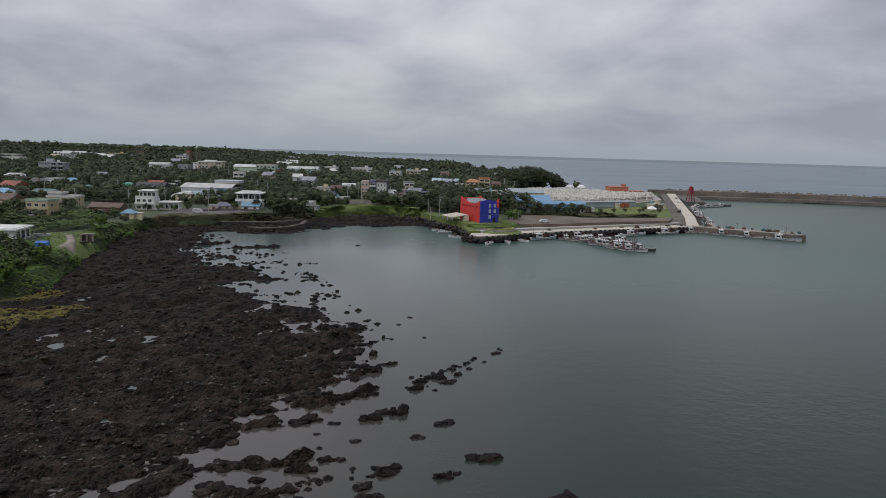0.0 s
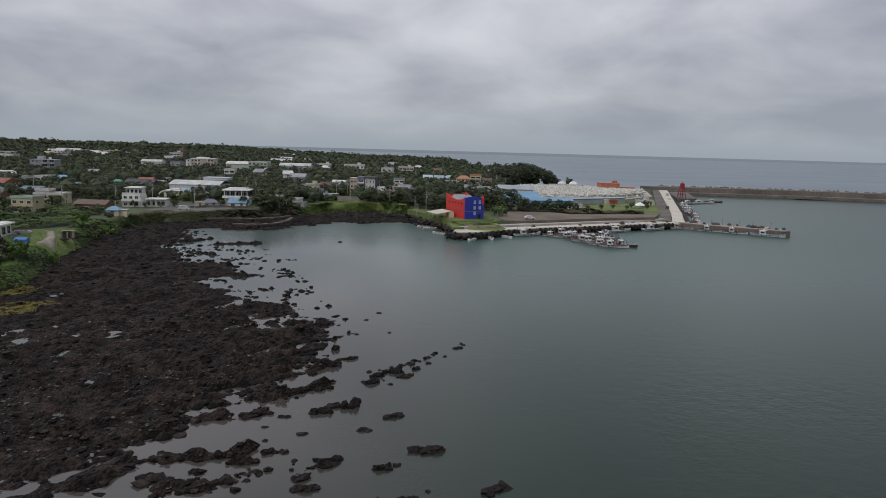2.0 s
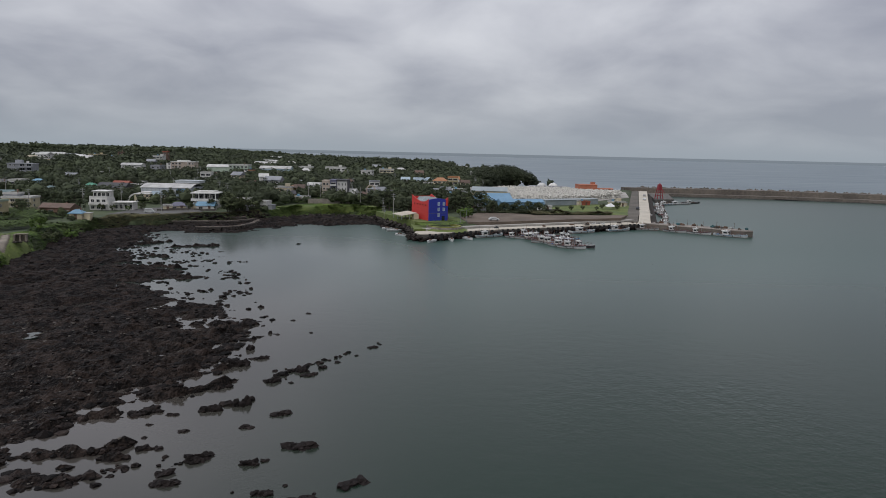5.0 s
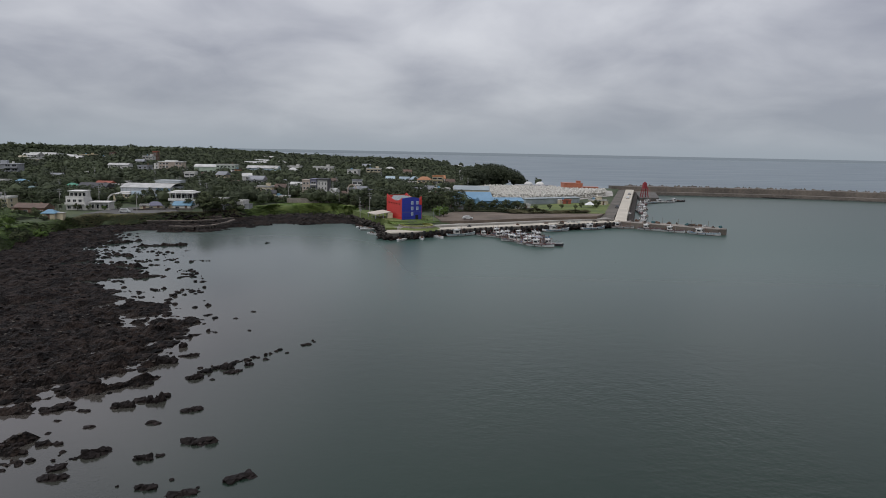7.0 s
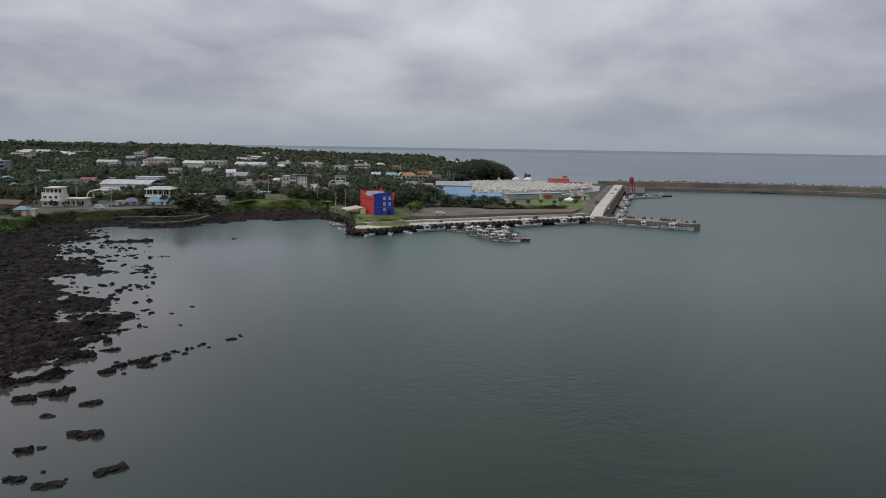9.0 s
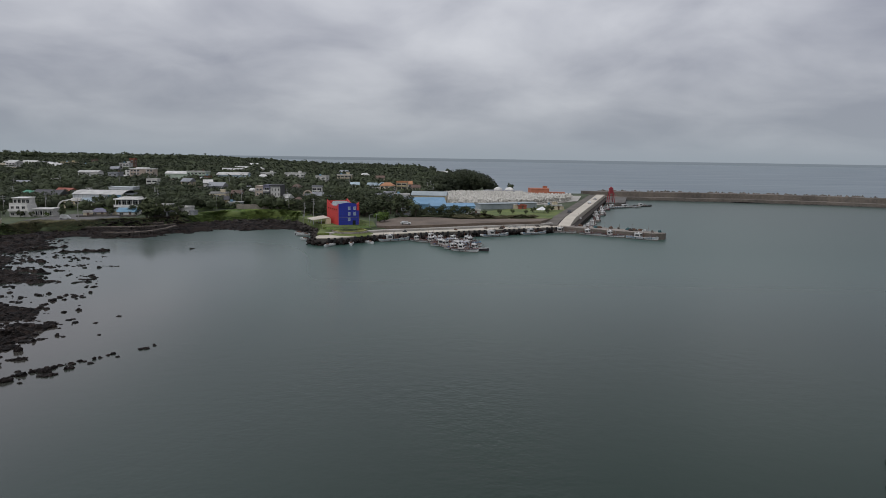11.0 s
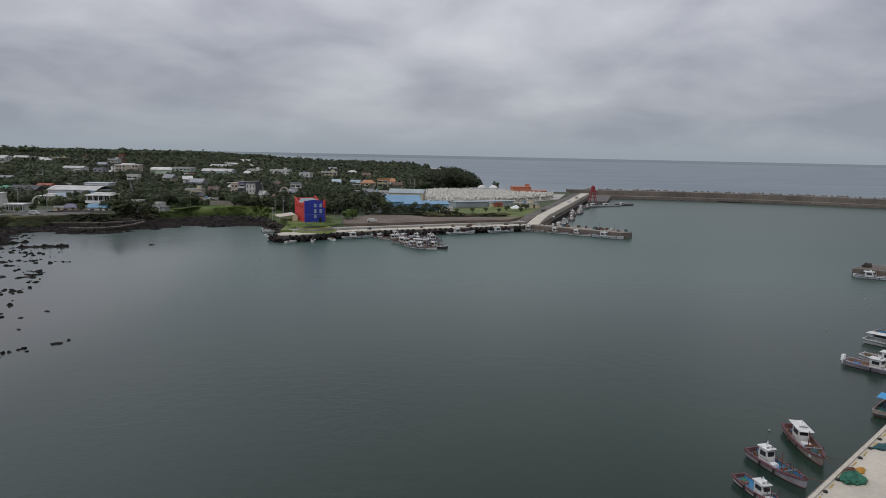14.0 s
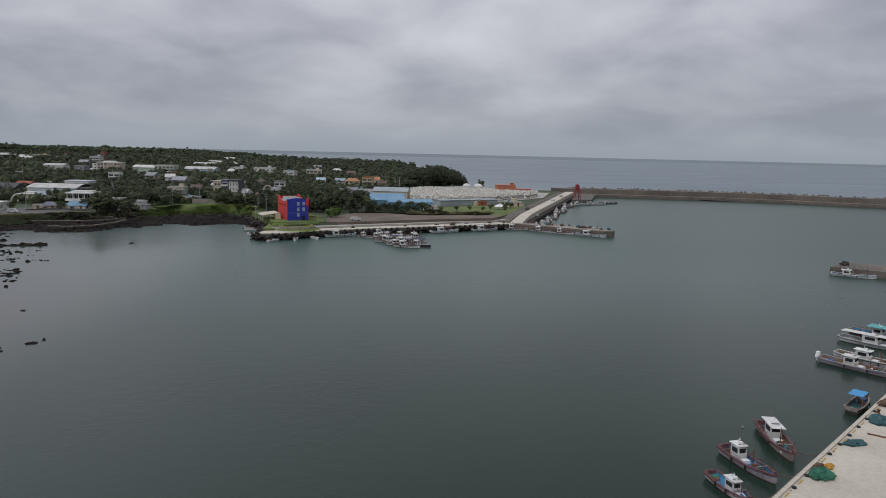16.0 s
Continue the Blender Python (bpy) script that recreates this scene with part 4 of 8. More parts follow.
# pale stones stand in for sky glints in water-filled gaps of the lava
pk = (sx > -62) & (sy < 128) & (sh > 0.1) & (vnoise(sx / 5.0 + 70, sy / 5.0) > 0.45) & (np.arange(120000) > 60000)
scatter("pale_stones", np.stack([sx, sy, sh + 0.06], -1)[pk][:1500], (0.05, 0.24), "glint_stone", "small pale stones standing in for wet glints on the black lava", "stones", 0.5, 3)


edge_line = NEAR_EDGE + INLET_EDGE
scatter("edge_rocks", np.concatenate([line_at(edge_line, 2300, -1.8, 1.0, 41), line_at(INLET_EDGE, 420, -8, 1.0, 42), line_at(NEAR_EDGE[12:], 160, -5, 1.0, 43)]), (0.15, 0.95), "lava_rock",
        "ragged black rocks along the edge of the flat", "rocks", 0.55, 44)

CHAINS = [(x0, y0 + 0.4 * w, x1, y1 + 0.4 * w) for x0, y0, x1, y1, w in SPITS] + [(-9.3, 82.4, -3.6, 86.9), (-3.8, 96.3, 10.4, 114.6), (-6.8, 68.1, -3.0, 70.5), (-13.2, 64.3, -7.4, 67.3)]
rs = np.random.RandomState(52)
knobs = []
for x0, y0, x1, y1 in CHAINS:
    m = int(math.hypot(x1 - x0, y1 - y0) * 2.4)
    t = rs.rand(m) ** 1.25
    knobs.append(np.stack([x0 + (x1 - x0) * t + rs.normal(0, 0.55, m), y0 + (y1 - y0) * t + rs.normal(0, 0.75, m), rs.uniform(-0.25, 0.15, m)], -1)[vnoise(t * 9 + x0, t * 0 + y0) > 0.42])
scatter("ridge_rocks", np.concatenate(knobs), (0.12, 0.72), "lava_rock", "chains of rounded black rocks standing in the shallows", "rocks", 0.75, 53, STONE)

INLET = [(-81.3, 221.3), (-66.8, 235.7), (-39.6, 195.0), (-29.6, 156.6), (-12.0, 122.0), (-27.4, 138), (-48.3, 160)]
ix, iy = rs.uniform(-80, -5, 9000), rs.uniform(100, 230, 9000)
ok = (polygon_distance(INLET, ix, iy) > -4) & (fbm(ix / 7.0 + 5, iy / 3.0, 3) > 0.59)
scatter("inlet_rocks", np.stack([ix, iy, rs.uniform(-0.2, 0.12, 9000)], -1)[ok][:420], (0.12, 0.7), "lava_rock", "scattered black rocks standing in the inlet", "rocks", 0.6, 54, STONE)


def line_points(line, step_, spread, z0, z1, seed):
    rs = np.random.RandomState(seed)
    out = []
    for (x0, y0), (x1, y1) in zip(line, line[1:]):
        m = int(math.hypot(x1 - x0, y1 - y0) / step_)
        t = rs.rand(m)
        out.append(np.stack([x0 + (x1 - x0) * t + rs.uniform(-spread, spread, m), y0 + (y1 - y0) * t + rs.uniform(-spread, spread, m), rs.uniform(z0, z1, m)], -1))
    return np.concatenate(out)


scatter("rip_rap", line_points([(-14, 327), (-5, 304), (4, 285), (8, 266), (7.5, 259), (10, 255)], 0.18, 2.0, 0.0, 2.5, 5), (0.35, 0.85), "boulder_joined", "dark rock armour below the lawn", "rip-rap", 0.9, 6)
scatter("quay_toe_rocks", line_points([(8.5, 256.5), (11, 254.2), (18, 256.8), (28.6, 267.2), (48.4, 279.9), (78.0, 295.8), (112, 314.4)], 0.25, 0.7, -0.3, 1.5, 8), (0.45, 0.95), "lava_rock",
        "dark rock armour at the foot of the quay", "rip-rap", 0.9, 9)
scatter("cove_rocks", line_points([(-64, 310), (-54, 322), (-40, 331), (-26, 333), (-14, 324)], 0.1, 4.2, 0.7, 1.9, 12), (0.25, 0.7), "boulder_joined",
        "dark rocks lining the cove", "rocks", 0.7, 13)
bank = line_points([(-108, 226), (-113, 250), (-110, 270), (-98, 279), (-84, 290), (-72, 299), (-60, 313)], 0.15, 3.2, 0.0, 0.2, 61)
bank[:, 2] += np.maximum(ground_height(bank[:, 0], bank[:, 1]), 0.0)
scatter("bank_rocks", bank, (0.25, 0.95), "lava_rock", "dark rocks heaped along the foot of the bank", "rocks", 0.7, 62)
# rounded rubber fenders that hang along the quay
for i in range(44):
    t = i / 43
    x, y = 15.0 + (112 - 15.0) * t, 0
    y = np.interp(x, [14.0, 18.0, 28.6, 48.4, 78, 113], [255.9, 257.0, 267.8, 280.5, 296.5, 315.6])
    if i % 9 in (3,):
        continue
    f_ = Shape().tube((0, 0, 0.4), (0, 0, 2.7), 0.55, 0.5, 8)
    single("quay_fender", f_, "rubber", "black rubber fender hanging on the quay", "fender", group="fenders along the quay", at=pose(float(x), float(y) - 0.45, 0))

# ---- the tetrapod yard ----
tp = Shape()
top = Vector((0, 0, 1.0))
legs = [Vector((math.cos(a) * 0.943, math.sin(a) * 0.943, -0.333)) for a in (0.5, 2.594, 4.689)]
for d in [top] + legs:
    tp.tube(d * 0.1, d * 1.75, 0.72, 0.42, 6)
tetra = tp.mesh("tetrapod", "tetra_white", False)
YARD = [(60, 403), (76, 407), (104, 428), (140, 474), (146, 500), (116, 502), (112, 524), (62, 524), (52, 500)]
spots = []
rnd = random.Random(21)
for j in range(60):
    for i in range(60):
        x, y = 48 + i * 2.75 + (j % 2) * 1.3, 401 + j * 2.5
        if polygon_distance(YARD, np.array([x]), np.array([y]))[0] > 0:
            spots.append((x + rnd.uniform(-.3, .3), y + rnd.uniform(-.3, .3), rnd.uniform(0, 360)))
spots.sort(key=lambda p: p[1] - 0.75 * p[0])
joined = Shape()
base_v, base_f = tp.v, tp.f
for k, (x, y, a) in enumerate(spots):
    if k < 300:
        single("tetrapod", tetra, "tetra_white", "white concrete tetrapod stored on end in a yard", "tetrapod", group="tetrapods in the yard", at=pose(x, y, 5.4, rnd.uniform(-9, 9), rnd.uniform(-9, 9), a))
    m = pose(x + 0.8, y + 0.6, 7.5 if k < 300 else 7.3, rnd.uniform(-40, 40), rnd.uniform(-40, 40), a)
    joined.add([m @ Vector(p) for p in base_v], base_f)
    if k >= 300:
        m = pose(x, y, 5.4, rnd.uniform(-9, 9), rnd.uniform(-9, 9), a)
        joined.add([m @ Vector(p) for p in base_v], base_f)
tagged(new("tetrapod_stack", joined.mesh("tetrapod_stack", "tetra_white_joined")), "stacked rows of white concrete tetrapods", "tetrapods", kind="stuff")

# ---- buildings ----
FRAMES, PANES = {}, {}


def window(parent, x, y, z, w, h, rz, frame_mat="wall_white", pane_mat="glass_dark"):
    """A framed window on a wall at a local place, turned so that its face looks along -y before rz."""
    key = (round(w, 1), round(h, 1), frame_mat, pane_mat)
    if key not in FRAMES:
        s, t = Shape(), 0.1
        w_, h_ = key[0], key[1]
        for c, sz in (((0, 0, h_ / 2 - t / 2), (w_, 0.14, t)), ((0, 0, -h_ / 2 + t / 2), (w_, 0.2, t)), ((-w_ / 2 + t / 2, 0, 0), (t, 0.14, h_ - 2 * t)),
                      ((w_ / 2 - t / 2, 0, 0), (t, 0.14, h_ - 2 * t)), ((0, 0.01, 0), (0.06, 0.1, h_ - 2 * t))):
            s.box(c, sz)
        FRAMES[key] = s.mesh("window", frame_mat)
        PANES[key] = Shape().box((0, 0.0, 0), (w_ - 2 * t, 0.06, h_ - 2 * t)).mesh("pane", pane_mat)
    win = part("window", FRAMES[key], "", parent, at=pose(x, y, z, 0, 0, rz))
    part("pane", PANES[key], "", win)
    return win


def roof_shape(kind, w, d, h):
    s = Shape()
    o = 0.45
    if kind == "gable":
        r = min(d * 0.28, 2.4)
        pts = [(-w / 2 - o, -d / 2 - o, h), (w / 2 + o, -d / 2 - o, h), (w / 2 + o, d / 2 + o, h), (-w / 2 - o, d / 2 + o, h), (-w / 2 - o, 0, h + r), (w / 2 + o, 0, h + r)]
        top_ = [(x, y, z + 0.18) for x, y, z in pts]
        s.add(pts + top_, [(3, 2, 1, 0), (6, 7, 11, 10), (8, 9, 10, 11), (0, 1, 7, 6), (2, 3, 9, 8), (0, 6, 10, 4), (4, 10, 9, 3), (1, 5, 11, 7), (5, 2, 8, 11), (0, 4, 3), (1, 2, 5)])
    elif kind == "hip":
        r, q = min(d * 0.3, 2.2), min(w, d) * 0.32
        pts = [(-w / 2 - o, -d / 2 - o, h), (w / 2 + o, -d / 2 - o, h), (w / 2 + o, d / 2 + o, h), (-w / 2 - o, d / 2 + o, h)]
        top_ = [(x, y, z + 0.16) for x, y, z in pts] + [(-w / 2 + q, 0, h + r), (w / 2 - q, 0, h + r)]
        s.add(pts + top_, [(3, 2, 1, 0), (0, 1, 5, 4), (1, 2, 6, 5), (2, 3, 7, 6), (3, 0, 4, 7), (4, 5, 9, 8), (6, 7, 8, 9), (5, 6, 9), (7, 4, 8)])
    elif kind in ("long", "hangar"):
        r = d * 0.16 if kind == "long" else d * 0.13
        ring = []
        for x in (-w / 2 - o, w / 2 + o):
            up = [(x, -d / 2 - o + (d + 2 * o) * k / 8, h + r * math.sin(math.pi * k / 8)) for k in range(9)]
            ring.append(up + [(x, y, z - 0.15) for _, y, z in up[::-1]])
        s.rings(ring)
    else:
        s.box((0, 0, h + 0.1), (w + 0.5, d + 0.5, 0.25))
        for c, sz in (((0, -d / 2 - 0.1, h + 0.5), (w + 0.4, 0.2, 0.55)), ((0, d / 2 + 0.1, h + 0.5), (w + 0.4, 0.2, 0.55)),
                      ((-w / 2 - 0.1, 0, h + 0.5), (0.2, d, 0.55)), ((w / 2 + 0.1, 0, h + 0.5), (0.2, d, 0.55))):
            s.box(c, sz)
    return s


KIND = dict(gable="pitched", hip="hipped", long="long low curved", hangar="broad curved", flat="flat", flat2="flat", flat4="flat")
TONE = dict(white="white", cream="cream", grey="grey", brick="brick", yellow="yellow", beige="beige", orange="orange", dark="dark grey", brown="brown", red="red",
            green="green", blue="blue", mint="pale green", teal="grey-green", slate="slate", sky="pale blue")
HOUSES = []


def house(x, y, w, d, h, rz, roof, wall, roof_col, detail=True):
    z = float(ground_height(np.array([float(x)]), np.array([float(y)]))[0]) - 0.1
    floors = 1 if h < 5.2 else 2 if h < 8 else 3 if h < 10 else 4
    if roof in ("long", "hangar"):
        floors = 1
    what = "shed" if roof in ("long", "hangar") else "house" if floors < 3 else "apartment block"
    ob = thing("warehouse" if what == "shed" else "house" if what == "house" else "apartment_block",
               f"{TONE[wall]} {'one' if floors == 1 else 'two' if floors == 2 else 'three' if floors == 3 else 'four'}-storey {what} with a {KIND[roof]} {TONE[roof_col]} roof", what,
               pose(x, y, z, 0, 0, rz), group="village houses")
    wh = h - (min(d * 0.28, 2.4) if roof in ("gable", "hip") else d * 0.14 if roof in ("long", "hangar") else 1.0)
    wh = max(wh, 2.3 * floors * 0.85)
    ws = Shape().box((0, 0, wh / 2 - 1.5), (w, d, wh + 3.0))
    if roof == "gable":
        r = min(d * 0.28, 2.4)
        for sx_ in (-1, 1):
            xx = sx_ * w / 2
            ws.add([(xx, -d / 2, wh - .01), (xx, d / 2, wh - .01), (xx, 0, wh + r), (xx - sx_ * .2, -d / 2, wh - .01), (xx - sx_ * .2, d / 2, wh - .01), (xx - sx_ * .2, 0, wh + r)],
                   [(0, 1, 2), (5, 4, 3), (0, 2, 5, 3), (1, 4, 5, 2)])
    if roof in ("long", "hangar"):
        r = d * (0.16 if roof == "long" else 0.13)
        for sx_ in (-1, 1):
            pts_ = [(sx_ * (w / 2 - 0.01), -d / 2 + d * k / 8, wh + r * math.sin(math.pi * k / 8) - 0.05) for k in range(9)]
            ws.add(pts_ + [(p[0] - sx_ * .2, p[1], p[2]) for p in pts_], [tuple(range(9)), tuple(range(17, 8, -1))])
    part("wall", ws, "hangar_sheet" if roof == "hangar" else "wall_" + wall, ob)
    part("roof", roof_shape(roof, w, d, wh), "hangar_sheet" if roof == "hangar" else "roof_" + roof_col, ob)
    if roof == "hangar":
        for k in range(3):
            part("cladding", Shape().box((w * (0.18 + 0.13 * k), -d / 2 - 0.08, wh * 0.42), (w * 0.12, 0.12, wh * 0.8)), "blue_sheet", ob, "pale blue sheet cladding")
    fh = wh / floors
    rnd = random.Random(int(x * 7 + y))
    if roof == "long":
        k = max(2, int(w / 5))
        for i in range(k):
            window(ob, -w / 2 + w * (i + 0.5) / k, -d / 2 - 0.05, wh * 0.55, 2.2, 1.0, 0)
    else:
        n_ = max(1, min(6, int(w / 2.9)))
        for f in range(floors):
            for i in range(n_):
                if f == 0 and i == n_ // 2:
                    continue
                window(ob, -w / 2 + w * (i + 0.5) / n_, -d / 2 - 0.05, fh * (f + 0.52), min(1.9, w / n_ * 0.62) if not (roof == "flat2" and f) else w / n_ * 0.86, 1.3, 0)
            for sd_ in (-1, 1):
                window(ob, sd_ * (w / 2 + 0.05), -d * 0.15, fh * (f + 0.52), 1.4, 1.2, 90 * sd_)
    dx = -w / 2 + w * (max(1, min(6, int(w / 2.9))) // 2 + 0.5) / max(1, min(6, int(w / 2.9)))
    door = part("door", Shape().box((0, 0, 1.0), (1.1, 0.12, 2.0)).box((0, -0.05, 2.15), (1.7, 0.6, 0.12)), "wall_brown", ob, at=pose(dx if roof != "long" else -w / 2 + 1, -d / 2 - 0.03, 0.1))
    part("handle", Shape().box((0.4, -0.1, 1.0), (0.05, 0.08, 0.2)), "steel", door)
    if floors > 1:
        for f in range(1, floors):
            part("balcony", Shape().box((0, -d / 2 - 0.45, fh * f), (w * 0.96, 0.9, 0.18)).box((0, -d / 2 - 0.86, fh * f + 0.35), (w * 0.96, 0.1, 0.6)), "wall_" + wall, ob)
    if roof.startswith("flat") and rnd.random() < 0.3:
        part("roof_hut", Shape().box((w * 0.22, d * 0.15, wh + 1.1), (min(2.4, w * 0.4), 2.2, 1.9)).box((w * 0.22, d * 0.15, wh + 2.1), (min(2.8, w * 0.45), 2.6, 0.15)), "wall_" + wall, ob)
    if roof.startswith("flat") and rnd.random() < 0.35:
        part("water_tank", Shape().tube((-w * 0.25, d * 0.2, wh + 0.2), (-w * 0.25, d * 0.2, wh + 1.7), 0.7, 0.7, 12), "roof_blue", ob, "blue plastic water tank")
    if roof not in ("long", "hangar") and floors < 3 and rnd.random() < 0.6:
        side, aw, ah = rnd.choice((-1, 1)), rnd.uniform(1.8, 3.2), rnd.uniform(2.2, 2.7)
        ann = part("annex", Shape().box((side * (w / 2 + aw / 2), d * 0.12, ah / 2 - 1.0), (aw - 0.02, d * 0.62, ah + 2.0)), "wall_" + rnd.choice([wall, "white", "grey", "cream"]), ob, "low lean-to annex")
        part("annex_roof", Shape().box((side * (w / 2 + aw / 2 + 0.1), d * 0.12, ah + 0.09), (aw + 0.4, d * 0.62 + 0.5, 0.16), side * 1.0, 0.98), "roof_" + rnd.choice(["grey", "blue", "brown", "white", "teal"]), ann)
    if floors < 3 and rnd.random() < 0.5:
        part("garden_wall", Shape().box((rnd.uniform(-1, 1), -d / 2 - rnd.uniform(2.0, 3.4), 0.1), (w + rnd.uniform(1, 4), 0.25, rnd.uniform(1.6, 2.6))), rnd.choice(["stone_wall", "wall_grey", "concrete_dark"]), ob)
    if rnd.random() < 0.35 and roof not in ("long", "hangar"):
        part("chimney", Shape().box((w * 0.2, d * 0.22, wh + 0.9), (0.5, 0.5, 2.2)).box((w * 0.2, d * 0.22, wh + 2.0), (0.66, 0.66, 0.15)), "wall_brick", ob)
    if rnd.random() < 0.5:
        part("air_conditioner", Shape().box((w * 0.42 - 0.5, -d / 2 - 0.3, 0.5), (0.8, 0.35, 0.7)), "hull_white", ob)
    HOUSES.append((x, y, w, d, h, z))
    return ob


WEST_ROWS = [(-186, 396, 6.5, 8, 4.3, 0, "hip", "white", "green"), (-168, 412, 8.4, 8, 4.0, 5, "flat", "white", "white"), (-270, 425, 13.1, 10, 6.1, 15, "hip", "white", "white"),
             (-249, 404, 7.8, 8, 5.0, 4, "flat", "white", "white"), (-240, 407, 6.2, 8, 4.6, -6, "flat", "grey", "grey"), (-224, 388, 7.0, 8, 6.6, 0, "flat2", "white", "white"),
             (-227, 356, 9.7, 10, 5.9, -10, "gable", "cream", "red"), (-221, 337, 10.9, 8, 4.6, 0, "hip", "cream", "blue"), (-202, 342, 14.7, 9, 4.2, 6, "hip", "grey", "teal"),
             (-187, 290, 7.4, 9, 6.2, -8, "gable", "cream", "brown")]
for row in WEST_ROWS:
    house(*row)


def site(x, front, w, d, top, rz, roof, wall, roof_col):
    """A house given by the middle of its front and the height of its top above the sea."""
    y = front + d / 2
    z = float(ground_height(np.array([float(x)]), np.array([float(y)]))[0]) - 0.1
    return house(x, y, w, d, max(top - z, 2.6), rz, roof, wall, roof_col)


SHORE_ROW = [(-158.2, 262, 8.8, 7, 11.4, -4, "flat", "yellow", "mint"), (-176.3, 372, 5.9, 8, 12.0, 0, "hip", "white", "green"), (-160.6, 366, 15.5, 9, 12.8, -3, "gable", "brick", "dark"),
             (-123.8, 262, 4.6, 5, 8.0, 10, "hip", "cream", "blue"), (-139.2, 276, 12.9, 6, 9.0, -3, "gable", "brick", "brown"), (-172.5, 303, 12.7, 8, 9.8, 4, "flat", "cream", "white"),
             (-177, 306, 6.0, 6, 11.2, 4, "flat", "grey", "white"), (-126.1, 345, 7.6, 6, 10.2, 12, "gable", "white", "sky"), (-90.7, 312, 7.8, 6, 7.7, 4, "gable", "white", "blue"),
             (-93.5, 319, 5.0, 5, 8.6, 4, "flat", "white", "white"), (-102.8, 309, 6.4, 6, 6.2, 18, "hip", "cream", "slate"), (-106.5, 307.5, 4.0, 4, 4.9, 18, "flat", "cream", "white"), (-117, 349, 7.0, 6, 9.2, -8, "hip", "grey", "sky")]
INNER_ROW = [(-348, 715, 15.0, 9, 23.0, 4, "flat", "yellow", "cream"), (-366, 715, 10.0, 9, 22.0, -4, "gable", "white", "white"), (-340, 752, 4.6, 6, 25.4, 0, "flat4", "brown", "brown"),
             (-221.7, 522, 15.1, 9, 19.4, 2, "long", "white", "white"), (-206, 530, 8.0, 8, 18.4, -6, "flat", "grey", "grey"), (-227.2, 408, 7.8, 8, 12.0, 10, "hip", "white", "blue"),
             (-242.6, 397, 6.3, 7, 10.8, 0, "flat", "white", "white"), (-353.5, 550, 15.5, 10, 20.4, 4, "flat", "white", "white"), (-391, 687, 15.9, 10, 23.0, 5, "gable", "white", "white"),
             (-358.8, 640, 10.7, 9, 24.6, -12, "gable", "white", "white"), (-373, 644, 14.0, 9, 21.6, 4, "hip", "cream", "cream"), (-251, 640, 9.0, 8, 24.0, 0, "flat2", "white", "white"),
             (-249, 652, 4.6, 5, 28.0, 0, "flat4", "brown", "red"), (-241, 600, 7.0, 7, 21.0, 8, "gable", "grey", "grey")]
LONG_ROOFS = [(-163.5, 548, 18.5, 12, 19.0, 2, "long", "mint", "white"), (-147, 546, 15.0, 12, 19.8, 2, "flat", "mint", "white"), (-132.7, 531, 4.2, 6, 16.8, 0, "flat2", "orange", "brown"), (-137.5, 534, 5.2, 6, 15.0, 8, "gable", "white", "white"),
              (-159.7, 670, 19.8, 14, 19.4, 2, "long", "white", "white"), (-116.3, 541, 24.0, 12, 18.9, 1, "long", "sky", "white"), (-88.4, 425, 10.0, 8, 15.8, -4, "gable", "grey", "grey"),
              (-96.0, 430, 5.4, 7, 17.2, 20, "gable", "white", "white"), (-135.7, 440, 6.6, 7, 17.4, 6, "flat2", "white", "white"), (-124.8, 470, 6.7, 8, 16.4, -8, "gable", "cream", "grey"), (-173, 560, 6.5, 8, 16.0, 4, "gable", "white", "grey"),
              (-104.6, 600, 11.4, 9, 18.2, 0, "flat", "white", "white"), (-141, 700, 8.0, 9, 20.6, 6, "hip", "cream", "white"), (-74.2, 314, 6.3, 6, 10.4, -6, "flat", "grey", "white")]
COVE_ROW = [(-66.2, 318, 6.1, 6, 9.2, -10, "flat", "white", "white"), (-70.5, 377, 9.3, 7, 12.8, 4, "flat", "cream", "white"), (-64.8, 368, 5.5, 6, 10.6, 16, "gable", "yellow", "dark"), (-58.5, 366, 5.0, 5, 7.6, 8, "flat", "grey", "white"),
            (-32.2, 375, 5.2, 8, 12.0, -10, "gable", "white", "white"), (-25.5, 428, 6.2, 7, 14.8, 8, "flat2", "white", "grey"), (-20.1, 404, 7.4, 8, 11.2, -10, "gable", "brick", "grey"), (-27.0, 385, 4.0, 5, 10.0, 10, "hip", "grey", "brown"),
            (-13.0, 398, 5.4, 6, 10.4, 12, "gable", "white", "slate"), (-73.9, 572, 16.4, 9, 19.0, 2, "flat", "white", "white"), (-42.0, 528, 8.5, 8, 18.2, -6, "flat", "white", "white"), (-30.0, 560, 12.0, 9, 18.6, 5, "flat2", "cream", "white"),
            (-93.6, 545, 6.7, 8, 18.0, 6, "hip", "white", "white"), (-62.0, 422, 7.7, 8, 12.6, 0, "long", "white", "white"), (-54, 440, 5.6, 7, 13.0, -10, "gable", "white", "grey"), (-46, 460, 6.6, 7, 13.8, 6, "hip", "grey", "brown")]
